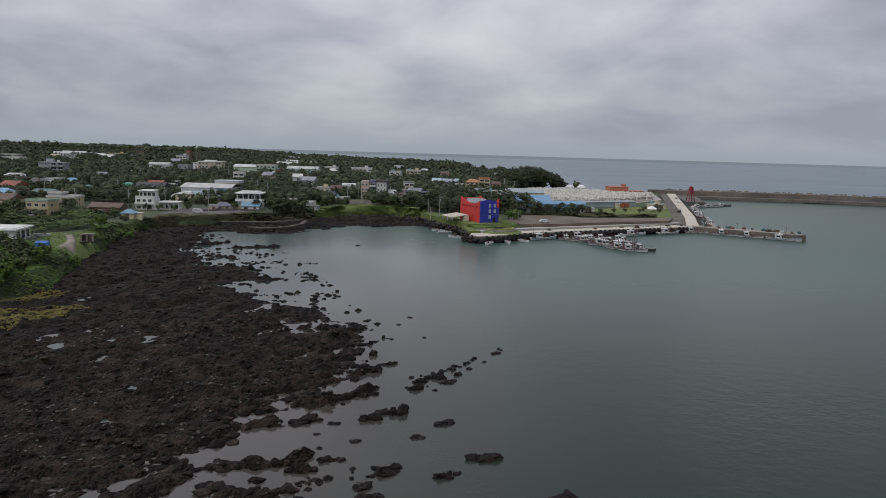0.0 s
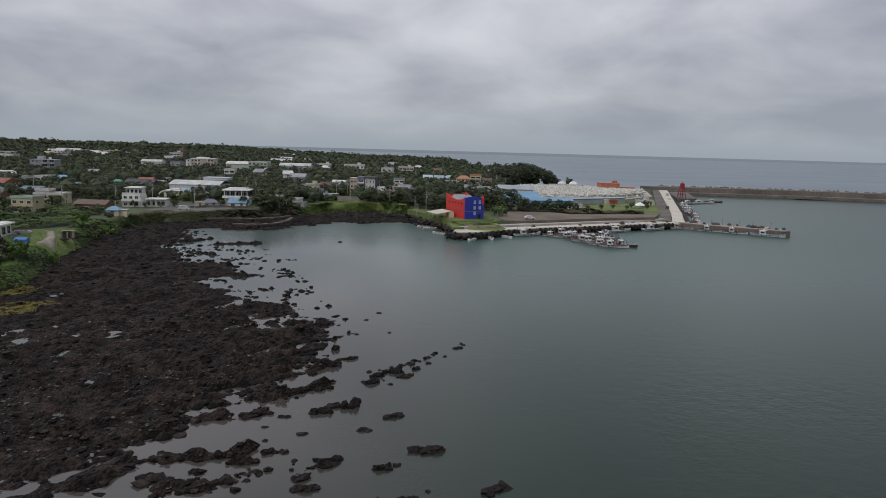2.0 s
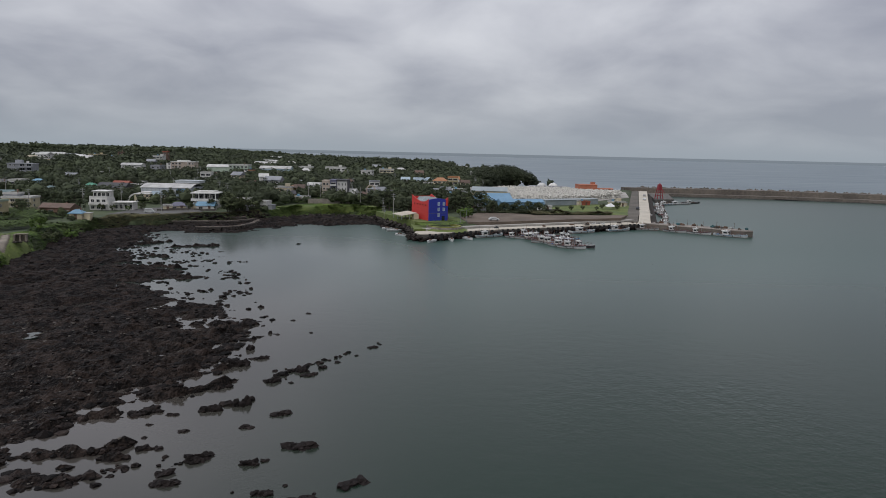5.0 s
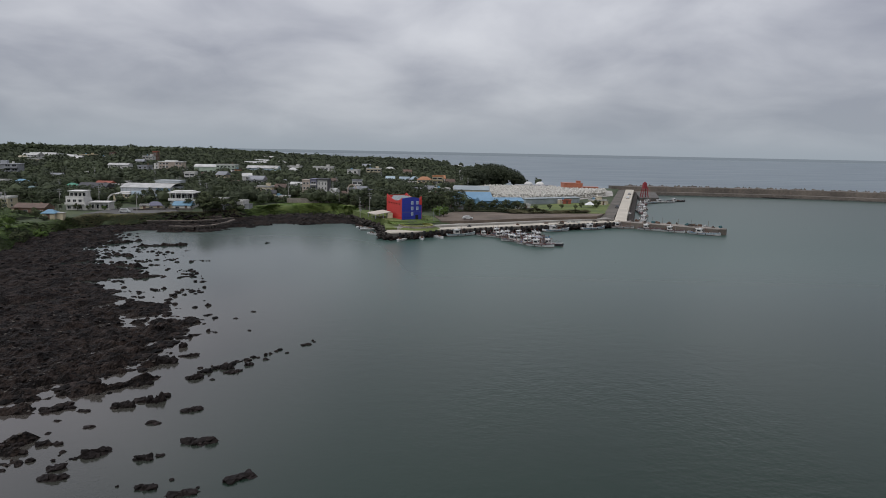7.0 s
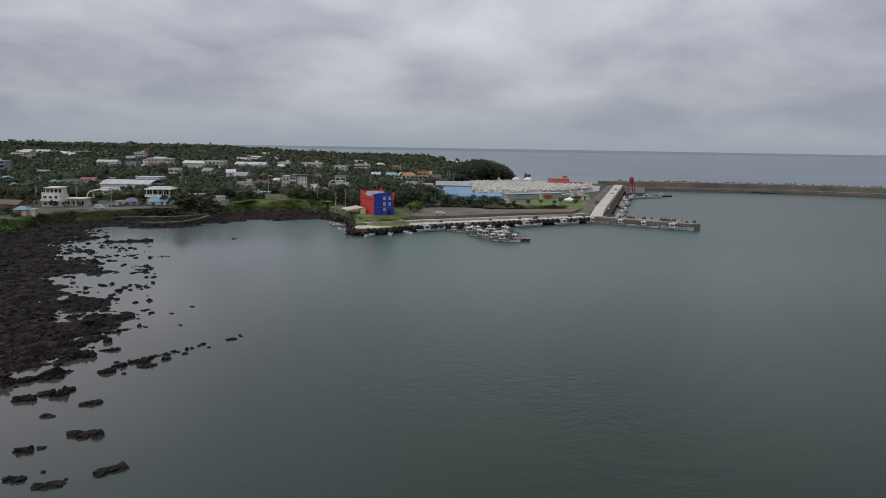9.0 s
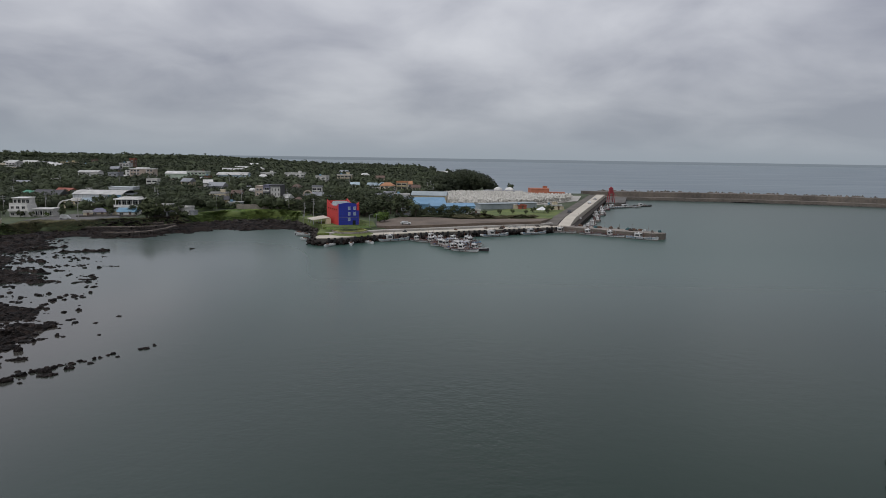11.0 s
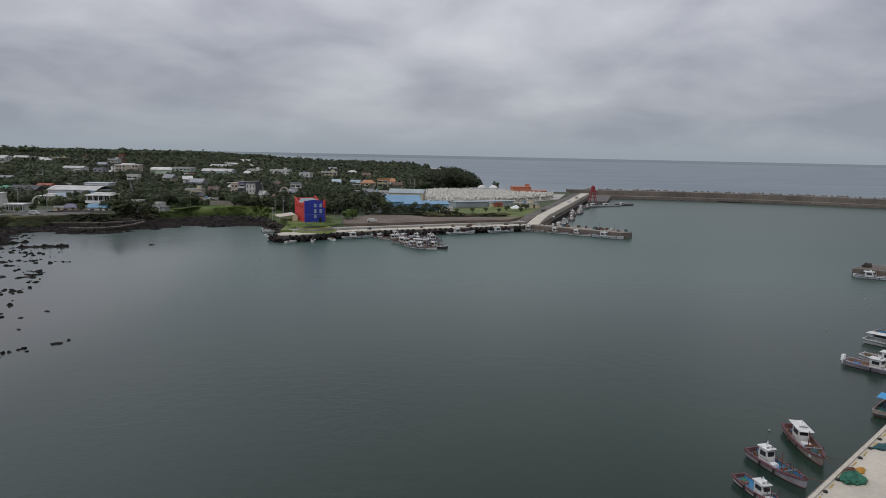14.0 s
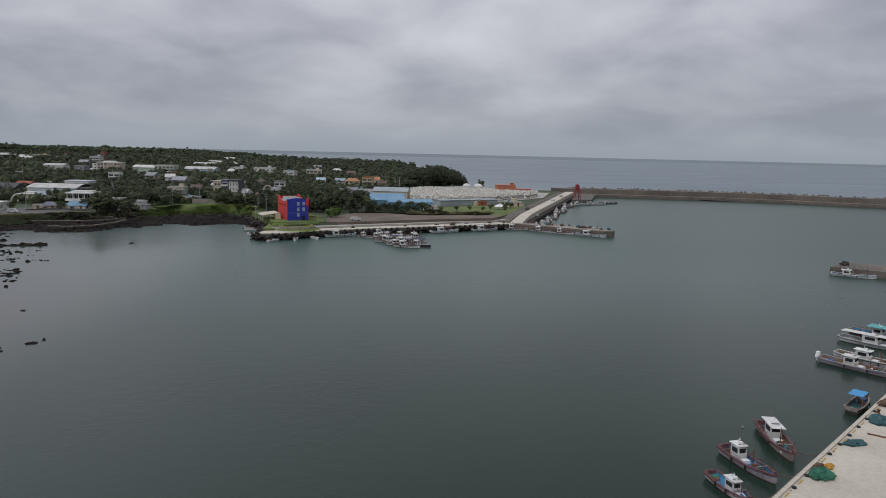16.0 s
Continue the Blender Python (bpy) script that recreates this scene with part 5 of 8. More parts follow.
EAST_ROW = [(-65.0, 392, 5.8, 7, 12.8, 6, "gable", "orange", "brown"), (-9.2, 480, 5.8, 7, 15.0, 6, "gable", "white", "sky"), (-2.0, 522, 7.2, 8, 13.2, -8, "gable", "white", "sky"), (5.4, 524, 6.6, 8, 13.6, 8, "hip", "white", "sky"), (6.9, 476, 6.3, 7, 12.2, 4, "flat", "white", "white"),
            (15.5, 464, 9.0, 8, 16.0, -4, "hip", "cream", "orange"), (24.5, 478, 7.0, 8, 16.6, -4, "flat2", "yellow", "orange"), (25.5, 512, 7.0, 8, 15.2, 6, "gable", "white", "orange"), (33, 492, 6.0, 7, 13.4, 10, "gable", "cream", "brown"),
            (19.5, 436, 6.4, 7, 11.2, -6, "gable", "white", "grey"), (28.5, 428, 9.0, 8, 10.8, 8, "flat", "white", "white"), (39, 430, 7.0, 7, 11.6, -4, "flat2", "white", "white"), (24, 410, 5.0, 6, 9.0, 10, "flat", "cream", "grey"),
            (33, 418, 4.5, 6, 9.6, -8, "gable", "white", "grey"), (12.5, 440, 5.0, 6, 9.8, 8, "gable", "grey", "grey"), (46, 640, 9.0, 8, 15.6, 0, "flat2", "white", "white"), (38, 1010, 20, 14, 12.0, 0, "long", "white", "white"), (60, 1010, 16, 12, 10.4, 4, "long", "white", "grey"),
            (-24, 640, 9.0, 8, 17.6, 8, "hip", "white", "white"), (-52, 690, 8.0, 8, 18.6, -4, "gable", "white", "grey"), (-5, 600, 7.0, 7, 16.4, 12, "gable", "cream", "brown")]
for row in SHORE_ROW + INNER_ROW + LONG_ROOFS + COVE_ROW + EAST_ROW:
    site(*row)


def plot(name, label, x, y, rz, w, d, h):
    z = float(ground_height(np.array([float(x)]), np.array([float(y)]))[0]) - 0.1
    HOUSES.append((x, y, w, d, h, z))
    return thing(name, label, "house", pose(x, y, z, 0, 0, rz), group="village houses")


def grey_flats():
    """Four storeys, with a plain stair bay and stacked open balconies."""
    ob = plot("apartment_block", "grey four-storey apartment block with stacked open balconies", -264, 457, 10, 15.6, 11, 11.5)
    part("wall", Shape().box((0, 0, 4.0), (15.6, 10, 14.0)), "wall_grey", ob)
    part("roof", Shape().box((0, 0, 11.15), (16.2, 10.8, 0.3)).box((-2.5, 1.0, 12.3), (4.0, 3.4, 2.2)), "wall_grey", ob)
    part("water_tank", Shape().tube((2.5, 1.5, 11.2), (2.5, 1.5, 12.7), 0.8, 0.8, 12), "wall_white", ob, "white water tank")
    for f in range(4):
        z = 0.4 + 2.75 * f
        for k in range(2):
            x = 1.6 + 4.1 * k
            part("balcony", Shape().box((x, -5.6, z), (3.8, 1.5, 0.2)).box((x, -6.3, z + 0.5), (3.8, 0.12, 0.9)).box((x - 1.85, -5.6, z + 0.5), (0.1, 1.4, 0.9)).box((x + 1.85, -5.6, z + 0.5), (0.1, 1.4, 0.9)), "wall_grey", ob)
            window(ob, x, -5.06, z + 1.5, 3.0, 1.9, 0)
        for k in range(2):
            window(ob, -5.8 + 2.6 * k, -5.06, z + 1.5, 1.2, 1.2, 0)


def pink_block():
    """Four storeys: white bays either side of a pink-brown centre."""
    ob = plot("apartment_block", "beige four-storey block with a pink-brown centre bay", -191, 550, 2, 18.4, 11, 11.8)
    part("wall", Shape().box((0, 0, 4.0), (18.4, 9.6, 13.4)), "wall_beige", ob)
    part("centre_bay", Shape().box((1.6, -5.0, 4.0), (4.4, 0.8, 13.4)), "roof_beige", ob, "pink-brown plastered bay")
    part("roof", Shape().box((0, 0, 10.85), (19.2, 10.6, 0.4)).box((-1.0, 1.0, 11.5), (9.0, 5.0, 1.0)), "wall_white", ob)
    part("wing", Shape().box((-11.4, 1.0, 3.4), (4.4, 8.0, 12.0)).box((-11.4, 1.0, 9.5), (4.8, 8.4, 0.25)), "wall_white", ob)
    for f in range(4):
        for x in (-7.6, -5.0, -2.4, 5.4, 7.8):
            window(ob, x, -4.86, 1.6 + 2.6 * f, 1.6, 1.3, 0)
        window(ob, -11.4, -3.06, 1.4 + 2.5 * min(f, 3), 1.4, 1.2, 0)
    for x in (-3.9, 3.9):
        part("pier", Shape().box((x + 0.2, -4.95, 4.0), (0.5, 0.5, 13.4)), "wall_white", ob)


def cove_flats():
    """A beige block, a dark blue balcony bay and a white end in a black frame."""
    ob = plot("apartment_block", "four-storey block with beige, dark blue and black-framed white bays", -41, 378, 0, 14.0, 9, 11.6)
    part("wall", Shape().box((-4.9, 0.4, 4.6), (4.2, 8.4, 12.6)).box((-4.9, 0.4, 11.0), (4.6, 8.8, 0.25)), "wall_beige", ob, "beige plastered bay")
    part("wall", Shape().box((-0.8, 0.6, 4.8), (4.0, 8.0, 13.0)).box((-0.8, 0.6, 11.5), (4.2, 8.4, 0.3)), "wall_slate", ob, "dark blue bay")
    part("wall", Shape().box((4.1, 0.2, 4.8), (5.8, 8.4, 13.0)), "wall_white", ob, "white end bay")
    part("surround", Shape().box((4.1, -0.1, 11.5), (6.4, 9.2, 0.5)).box((7.2, -0.1, 4.9), (0.4, 9.2, 12.8)).box((1.25, -4.1, 4.9), (0.3, 0.5, 12.8)), "wall_dark", ob, "black frame round the white bay")
    for f in range(4):
        z = 1.5 + 2.55 * f
        for x in (-5.8, -4.0):
            window(ob, x, -3.86, z, 1.2, 1.2, 0)
        part("balcony", Shape().box((-0.8, -3.9, z - 0.9), (3.4, 1.2, 0.18)).box((-0.8, -4.45, z - 0.45), (3.4, 0.1, 0.8)), "wall_white", ob, "white balcony front")
        window(ob, -0.8, -3.46, z + 0.2, 2.6, 1.5, 0)
        for x in (2.4, 4.2, 6.0):
            window(ob, x, -4.06, z, 0.7, 1.5, 0)


def white_terraces():
    """Three stepped white storeys with open railed terraces, and a long flat annex."""
    ob = plot("villa", "white three-storey house with stepped railed terraces", -134.8, 305.6, 6, 7.6, 9, 8.8)
    part("wall", Shape().box((0, 0, 2.0), (7.6, 8.6, 7.2)), "wall_white", ob)
    part("upper_wall", Shape().box((0.5, 0.8, 7.0), (6.2, 6.6, 2.8)), "wall_white", ob)
    part("roof", Shape().box((0.5, 0.2, 8.55), (7.0, 8.2, 0.3)), "wall_white", ob)
    for x in (-2.2, -0.4, 1.4, 3.2):
        part("post", Shape().box((x, -3.6, 7.0), (0.2, 0.2, 2.8)), "wall_white", ob)
        window(ob, x + 0.35, -2.56, 7.0, 1.3, 1.6, 0)
    part("parapet", Shape().box((0, -4.2, 6.0), (7.6, 0.15, 0.8)), "wall_white", ob)
    part("terrace", Shape().box((0, -4.9, 2.75), (7.6, 1.4, 0.22)).box((0, -5.5, 3.2), (7.6, 0.12, 0.8)), "wall_white", ob, "railed white terrace")
    for x in (-2.4, 0.0, 2.4):
        for z in (1.3, 4.3):
            window(ob, x, -4.36, z, 1.5, 1.3, 0)
    part("side_stair", Shape().add([(3.8, -4.3, -1), (3.8, 4.3, -1), (3.8, 4.3, 5.4), (3.8, -4.3, 5.4), (5.6, -4.3, -1), (5.6, 4.3, -1)], [(0, 1, 2, 3), (0, 3, 4), (1, 5, 2), (3, 2, 5, 4), (0, 4, 5, 1)]), "wall_white", ob, "sloping white side wall")
    an = plot("pavilion", "long low white building with a flat roof and dark openings", -124.6, 306.5, 6, 8.6, 7, 3.9)
    part("wall", Shape().box((0, 0.8, 1.3), (8.2, 5.0, 4.4)), "wall_white", an)
    part("roof", Shape().box((0, 0, 3.65), (9.0, 7.4, 0.4)), "wall_white", an)
    for k in range(5):
        part("post", Shape().box((-4.1 + 2.05 * k, -3.4, 1.6), (0.22, 0.22, 3.8)), "wall_white", an)
        if k < 4:
            window(an, -3.1 + 2.05 * k, -1.76, 1.6, 1.6, 1.9, 0)


def ring_front_house():
    """A grey house behind a free-standing round wall opening."""
    ob = plot("house", "weathered grey house behind a round ring-shaped front wall", -23.6, 397, 4, 6.4, 7, 7.0)
    part("wall", Shape().box((0, 0.8, 2.2), (6.0, 5.6, 6.4)), "wall_grey", ob)
    part("roof", Shape().box((0, 0.8, 5.5), (6.6, 6.2, 0.3)), "roof_grey", ob)
    turns = [2 * math.pi * k / 24 for k in range(25)]
    part("ring", Shape().rings([[(r * math.cos(a), y, 5.0 + 1.15 * r * math.sin(a)) for r, y in ((2.8, -3.1), (2.8, -2.4), (2.15, -2.4), (2.15, -3.1))] for a in turns]), "wall_beige", ob, "pale round front wall")
    window(ob, 0, -2.06, 4.0, 1.6, 1.3, 0)


def arch_house():
    ob = plot("villa", "cream two-storey house with a swept arched wing wall", -133.5, 345, 4, 9.4, 8, 4.6)
    part("wall", Shape().box((0.6, 0, 1.3), (7.6, 7.6, 5.0)), "wall_cream", ob)
    part("roof", Shape().box((0.6, -0.1, 3.95), (8.4, 8.6, 0.3)).box((1.6, 1.0, 4.5), (4.6, 4.6, 0.9)), "wall_white", ob)
    part("balcony", Shape().box((1.4, -4.6, 1.5), (6.2, 1.8, 0.25)).box((1.4, -5.4, 2.0), (6.2, 0.15, 0.9)), "wall_cream", ob)
    outer = [(-3.2 - 3.4 * math.cos(a), 4.4 * math.sin(a) - 0.4) for a in [math.pi / 2 * k / 8 for k in range(9)]]
    inner = [(-3.2 - 2.7 * math.cos(a), 3.7 * math.sin(a) - 0.4) for a in [math.pi / 2 * k / 8 for k in range(9)]]
    part("arch", Shape().rings([[(p[0], -3.9, p[1]), (p[0], -3.2, p[1]), (q[0], -3.2, q[1]), (q[0], -3.9, q[1])] for p, q in zip(outer, inner)]), "wall_white", ob, "white swept arch")
    for x in (-1.6, 0.8, 3.2):
        window(ob, x, -3.86, 2.9, 1.3, 1.1, 0)
        window(ob, x, -3.86, 0.4, 1.4, 1.5, 0)


def long_hall():
    """The long white hall with a shallow curved roof and a blue end."""
    ob = plot("warehouse", "long white hall with a curved roof and a blue end", -125.0, 361, -1, 26.2, 18, 8.4)
    part("wall", Shape().box((0, 0, 2.2), (26.0, 17.4, 8.6)), "hangar_sheet", ob)
    rings = []
    for x in (-13.4, 13.4):
        up = [(x, -9.1 + 18.2 * k / 10, 6.3 + 1.9 * math.sin(math.pi * k / 10)) for k in range(11)]
        rings.append(up + [(p[0], p[1], p[2] - 0.16) for p in up[::-1]])
    part("roof", Shape().rings(rings), "roof_white", ob, "white curved sheet roof")
    part("upper_roof", Shape().box((7.0, 6.5, 8.9), (13.0, 8.0, 1.2)).box((7.0, 6.5, 9.6), (13.6, 8.6, 0.2)), "hangar_sheet", ob, "raised flat roof light")
    part("cladding", Shape().box((9.4, -8.78, 2.4), (7.0, 0.14, 7.4)), "blue_sheet", ob, "blue sheet cladding")
    for k in range(9):
        part("seam", Shape().box((-12 + 2.2 * k, -8.74, 2.6), (0.12, 0.1, 7.0)), "wall_grey", ob)


def wave_roof_house():
    """The small seaside restaurant with tilted orange roofs."""
    ob = plot("restaurant", "small cream restaurant under tilted orange roofs", -71.7, 429, 0, 11.0, 8, 4.6)
    part("wall", Shape().box((0, 0, 0.8), (10.4, 7.0, 3.6)), "wall_cream", ob)
    for x, t in ((-3.0, 1), (3.0, -1)):
        part("roof", Shape().add([(x - 3.2, -4.2, 2.6 + 0.7 * t), (x + 3.2, -4.2, 2.6 - 0.7 * t), (x + 3.2, 4.2, 3.2 - 0.7 * t), (x - 3.2, 4.2, 3.2 + 0.7 * t),
                                  (x - 3.2, -4.2, 2.85 + 0.7 * t), (x + 3.2, -4.2, 2.85 - 0.7 * t), (x + 3.2, 4.2, 3.45 - 0.7 * t), (x - 3.2, 4.2, 3.45 + 0.7 * t)],
                                 [(3, 2, 1, 0), (4, 5, 6, 7), (0, 1, 5, 4), (1, 2, 6, 5), (2, 3, 7, 6), (3, 0, 4, 7)]), "roof_orange", ob, "orange tilted roof")
    for k in range(4):
        window(ob, -3.6 + 2.4 * k, -3.56, 1.2, 1.8, 1.3, 0)


grey_flats()
pink_block()
cove_flats()
white_terraces()
ring_front_house()
arch_house()
long_hall()
wave_roof_house()
INLAND = [(-375, 663, 10.3, 9, 5.8, 5, "hip", "white", "white"), (-345, 623, 12.0, 9, 6.0, -6, "flat", "yellow", "white"), (-385, 712, 13.6, 10, 8.2, 8, "gable", "white", "white"),
          (-395, 754, 18.6, 12, 7.1, -4, "hip", "grey", "grey"), (-352, 760, 7.0, 9, 6.3, 6, "flat", "white", "white"), (-394, 617, 14.0, 11, 7.4, 0, "flat", "white", "white"), (-405, 686, 14.3, 12, 8.4, 0, "gable", "white", "white"),
          (-338, 678, 11.6, 12, 7.0, 0, "gable", "white", "white"), (-170, 735, 15.0, 18, 6.5, 0, "long", "white", "white"), (-202, 887, 14.0, 16, 6.5, 0, "long", "white", "white")]
PLOTS = [(-178, 416, 9.7, 9, 4.8, -8, "gable", "brick", "red"), (-175, 435, 5.8, 8, 3.7, 6, "flat", "white", "white"), (-219, 571, 8.0, 9, 3.7, 6, "gable", "white", "white"),
         (-196, 371, 5.2, 8, 3.4, 6, "hip", "cream", "teal"), (-232, 383, 8.1, 8, 4.0, -6, "gable", "white", "grey"), (-241, 473, 8.7, 9, 3.5, 6, "gable", "cream", "grey"),
         (-243, 511, 9.3, 9, 3.7, -6, "flat", "white", "white"), (-162, 534, 9.4, 9, 4.7, 8, "hip", "cream", "brown"), (-85, 480, 6.0, 7, 4.2, 6, "gable", "white", "grey"), (-112, 462, 6.0, 7, 4.0, -6, "gable", "cream", "brown")]


def clash(x, y, w, d):
    return any(abs(x - hx) < (w + hw) / 2 + 0.6 and abs(y - hy) < (d + hd) / 2 + 0.6 for hx, hy, hw, hd, _, _ in HOUSES)


for row in INLAND + PLOTS:
    if not clash(*row[:4]):
        house(*row)


# the white seafront house: two flat slabs over open window bands
def slab_house(x, y, rz):
    z = float(ground_height(np.array([float(x)]), np.array([float(y)]))[0]) - 0.1
    ob = thing("seafront_house", "white two-storey house with flat slab roofs over dark window bands", "house", pose(x, y, z, 0, 0, rz), group="village houses")
    w, d = 11.0, 8.5
    part("wall", Shape().box((0, 0, 0.7), (w, d, 4.2)), "wall_white", ob)
    part("wall", Shape().box((0, 0.5, 5.4), (w - 1.6, d - 1.6, 3.0)), "wall_dark", ob, "dark recessed upper storey")
    part("balcony", Shape().box((0, -0.6, 3.5), (w + 1.2, d + 1.8, 0.35)).box((0, -d / 2 - 1.4, 4.1), (w + 1.2, 0.12, 0.9)), "wall_white", ob)
    part("roof", Shape().box((0, -0.3, 7.1), (w + 1.6, d + 2.0, 0.5), 0, 0.99).box((0, 0.5, 7.6), (w - 2, d - 2, 0.6)), "wall_white", ob, "broad white roof slab")
    for k in range(5):
        window(ob, -4.0 + 2.0 * k, -d / 2 + 1.22, 5.2, 1.7, 1.9, 0)
        window(ob, -4.2 + 2.1 * k, -d / 2 - 0.04, 1.6, 1.6, 1.6, 0)
        part("pillar", Shape().box((-5.2 + 2.6 * k, -d / 2 - 1.2, 5.3), (0.25, 0.25, 3.4)), "wall_white", ob)
    HOUSES.append((x, y, w, d, 7.8, z))


slab_house(-94, 325, 6)


# the red and blue building with wavy parapets
def landmark():
    ob = thing("exhibition_hall", "bright red and blue three-storey building with wavy parapet walls", "building", pose(13.5, 286.4, 4.35, 0, 0, 27))
    w, d = 9.0, 17.4
    part("body", Shape().box((w / 2, d / 2, 4.1), (w - 0.6, d - 0.6, 8.2)), "wall_grey", ob, "grey plastered core")

    def curtain(name, pts, thick, along_y, off, material, label):
        rings = []
        for u, z in pts:
            a, b_ = off, off + thick
            rings.append([(a, u, 0), (b_, u, 0), (b_, u, z), (a, u, z)] if along_y else [(u, b_, 0), (u, a, 0), (u, a, z), (u, b_, z)])
        return part(name, Shape().rings(rings), material, ob, label)

    side = [(d * k / 20, 7.8 + 2.3 * (abs(k / 20 - 0.40) / 0.60) ** 1.5 + (0.3 if k < 2 else 0)) for k in range(21)]
    blue = curtain("front_wall", [(w * k / 14, 9.0 + 0.75 * math.sin(math.pi * (0.05 + 0.85 * k / 14)) - 0.5 * (k / 14) ** 3) for k in range(15)], 0.35, False, -0.05, "facade_blue", "deep blue painted facade")
    red = curtain("side_wall", [(u + 0.3, z) for u, z in side], 0.35, True, -0.02, "facade_red", "bright red painted facade")
    curtain("side_wall", [(u + 0.3, z + 0.6) for u, z in side[:-1]] + [(d, side[-1][1])], 0.35, True, w - 0.1, "facade_red", "bright red painted facade")
    curtain("back_wall", [(w * k / 6, 9.6) for k in range(7)], 0.3, False, d - 0.1, "facade_red", "bright red painted facade")
    for f in range(3):
        for u in (4.6, 7.0):
            if f == 0 and u > 6:
                continue
            window(ob, u, -0.1, 2.6 + 2.35 * f, 1.0, 1.4, 0, "sky_frame", "pane_pale")
    part("corner_panel", Shape().box((w - 0.5, -0.12, 7.7), (1.1, 0.1, 2.6)), "facade_red", ob, "red painted corner")
    part("door", Shape().box((6.8, -0.1, 1.05), (1.3, 0.15, 2.1)), "glass_dark", ob, "dark glazed door")
    part("sign_band", Shape().box((w / 2, -0.09, 3.4), (w, 0.06, 0.12)), "wall_slate", ob)
    for k in range(7):
        part("panel_seam", Shape().box((w / 2, -0.075, 1.1 + 1.1 * k), (w - 0.3, 0.05, 0.05)), "seam_blue", ob)
        part("panel_seam", Shape().box((-0.045, d / 2 + 0.2, 1.1 + 0.95 * k), (0.05, d - 0.4, 0.05)), "seam_red", ob)
    for k in range(5):
        window(ob, -0.06, 3.0 + 2.9 * k, 6.6, 1.0, 0.7, -90, "seam_red")
    skl = Shape()
    for k in range(3):
        skl.add([(1.2, 7 + k * 3.0, 8.2), (w - 1.2, 7 + k * 3.0, 8.2), (w - 1.2, 9.4 + k * 3.0, 8.2), (1.2, 9.4 + k * 3.0, 8.2), (1.8, 8.2 + k * 3.0, 9.6), (w - 1.8, 8.2 + k * 3.0, 9.6)],
                [(0, 1, 5, 4), (2, 3, 4, 5), (1, 2, 5), (3, 0, 4), (3, 2, 1, 0)])
    part("skylight", skl, "grey_sheet", ob, "grey roof lights behind the parapet")
    return ob


landmark()
canopy = thing("canopy", "open pale canopy on posts beside the red wall", "canopy", pose(6.5, 294.4, 4.35, 0, 0, 25.2))
part("roof", Shape().rings([[(x, y, z), (x, y, z + 0.22)] + [(x, y + 11.0, z + 0.22), (x, y + 11.0, z)] for x, y, z in ((-6.4, -2.6, 1.7), (0.9, -2.6, 2.7))]), "concrete_pale", canopy, "pale grey sloping canopy roof")
for px_ in (-6.1, -2.6, 0.7):
    for py_ in (-2.2, 2.6, 7.6):
        part("post", Shape().box((px_, py_, 0.95), (0.2, 0.2, 1.9)), "wall_grey", canopy)
part("ticket_box", Shape().box((0.4, -1.6, 1.2), (2.2, 2.0, 2.4)), "wall_cream", canopy, "cream kiosk under the canopy")

ring_ = thing("ring_planter", "low circular stone-walled planter with clipped hedge", "planter", pose(20.4, 273.4, 3.1))
N = 40
for k in range(N):
    a = 2 * math.pi * k / N
    part("stone", Shape().box((math.cos(a) * 7.1, math.sin(a) * 7.1, 0.35), (0.6, 1.12, 0.85 + 0.08 * random.random()), math.degrees(a), 0.93), "pier_concrete", ring_)
part("hedge", Shape().rings([[(math.cos(2 * math.pi * k / 30) * r, math.sin(2 * math.pi * k / 30) * r, z) for k in range(30)] for r, z in ((6.75, 0.3), (6.7, 1.1), (5.8, 1.15), (5.7, 0.2))], caps=False), "leaf_yellow", ring_)
part("skirt", Shape().rings([[(math.cos(2 * math.pi * k / 30) * r, math.sin(2 * math.pi * k / 30) * r, z) for k in range(30)] for r, z in ((10.2, -0.75), (7.5, 0.12), (6.2, 0.15))]), "lawn", ring_, "sloping grass skirt")
part("floor", Shape().rings([[(math.cos(2 * math.pi * k / 30) * r, math.sin(2 * math.pi * k / 30) * r, z) for k in range(30)] for r, z in ((5.9, 0.1), (5.8, 0.3))]), "lawn", ring_)

# sheds east of the lawn
def shed(name, x, y, w, d, h, rz, wall, roof, label, ridge=1.4):
    ob = thing(name, label, "shed", pose(x, y, 4.4, 0, 0, rz))
    part("wall", Shape().box((0, 0, h / 2), (w, d, h)), wall, ob)
    o = 0.4
    s = Shape()
    pts = [(-w / 2 - o, -d / 2 - o, h), (w / 2 + o, -d / 2 - o, h), (w / 2 + o, d / 2 + o, h), (-w / 2 - o, d / 2 + o, h), (-w / 2 - o, 0, h + ridge), (w / 2 + o, 0, h + ridge)]
    s.add(pts + [(a, b, c + .12) for a, b, c in pts], [(3, 2, 1, 0), (6, 7, 11, 10), (8, 9, 10, 11), (0, 1, 7, 6), (2, 3, 9, 8), (0, 6, 10, 4), (4, 10, 9, 3), (1, 5, 11, 7), (5, 2, 8, 11), (0, 4, 3), (1, 2, 5)])
    part("roof", s, roof, ob)
    n_ = int(w / 3)
    for i in range(n_):
        part("rib", Shape().box((-w / 2 + w * (i + 0.5) / n_, -d / 2 - 0.06, h / 2), (0.18, 0.12, h)), roof, ob)
    return ob


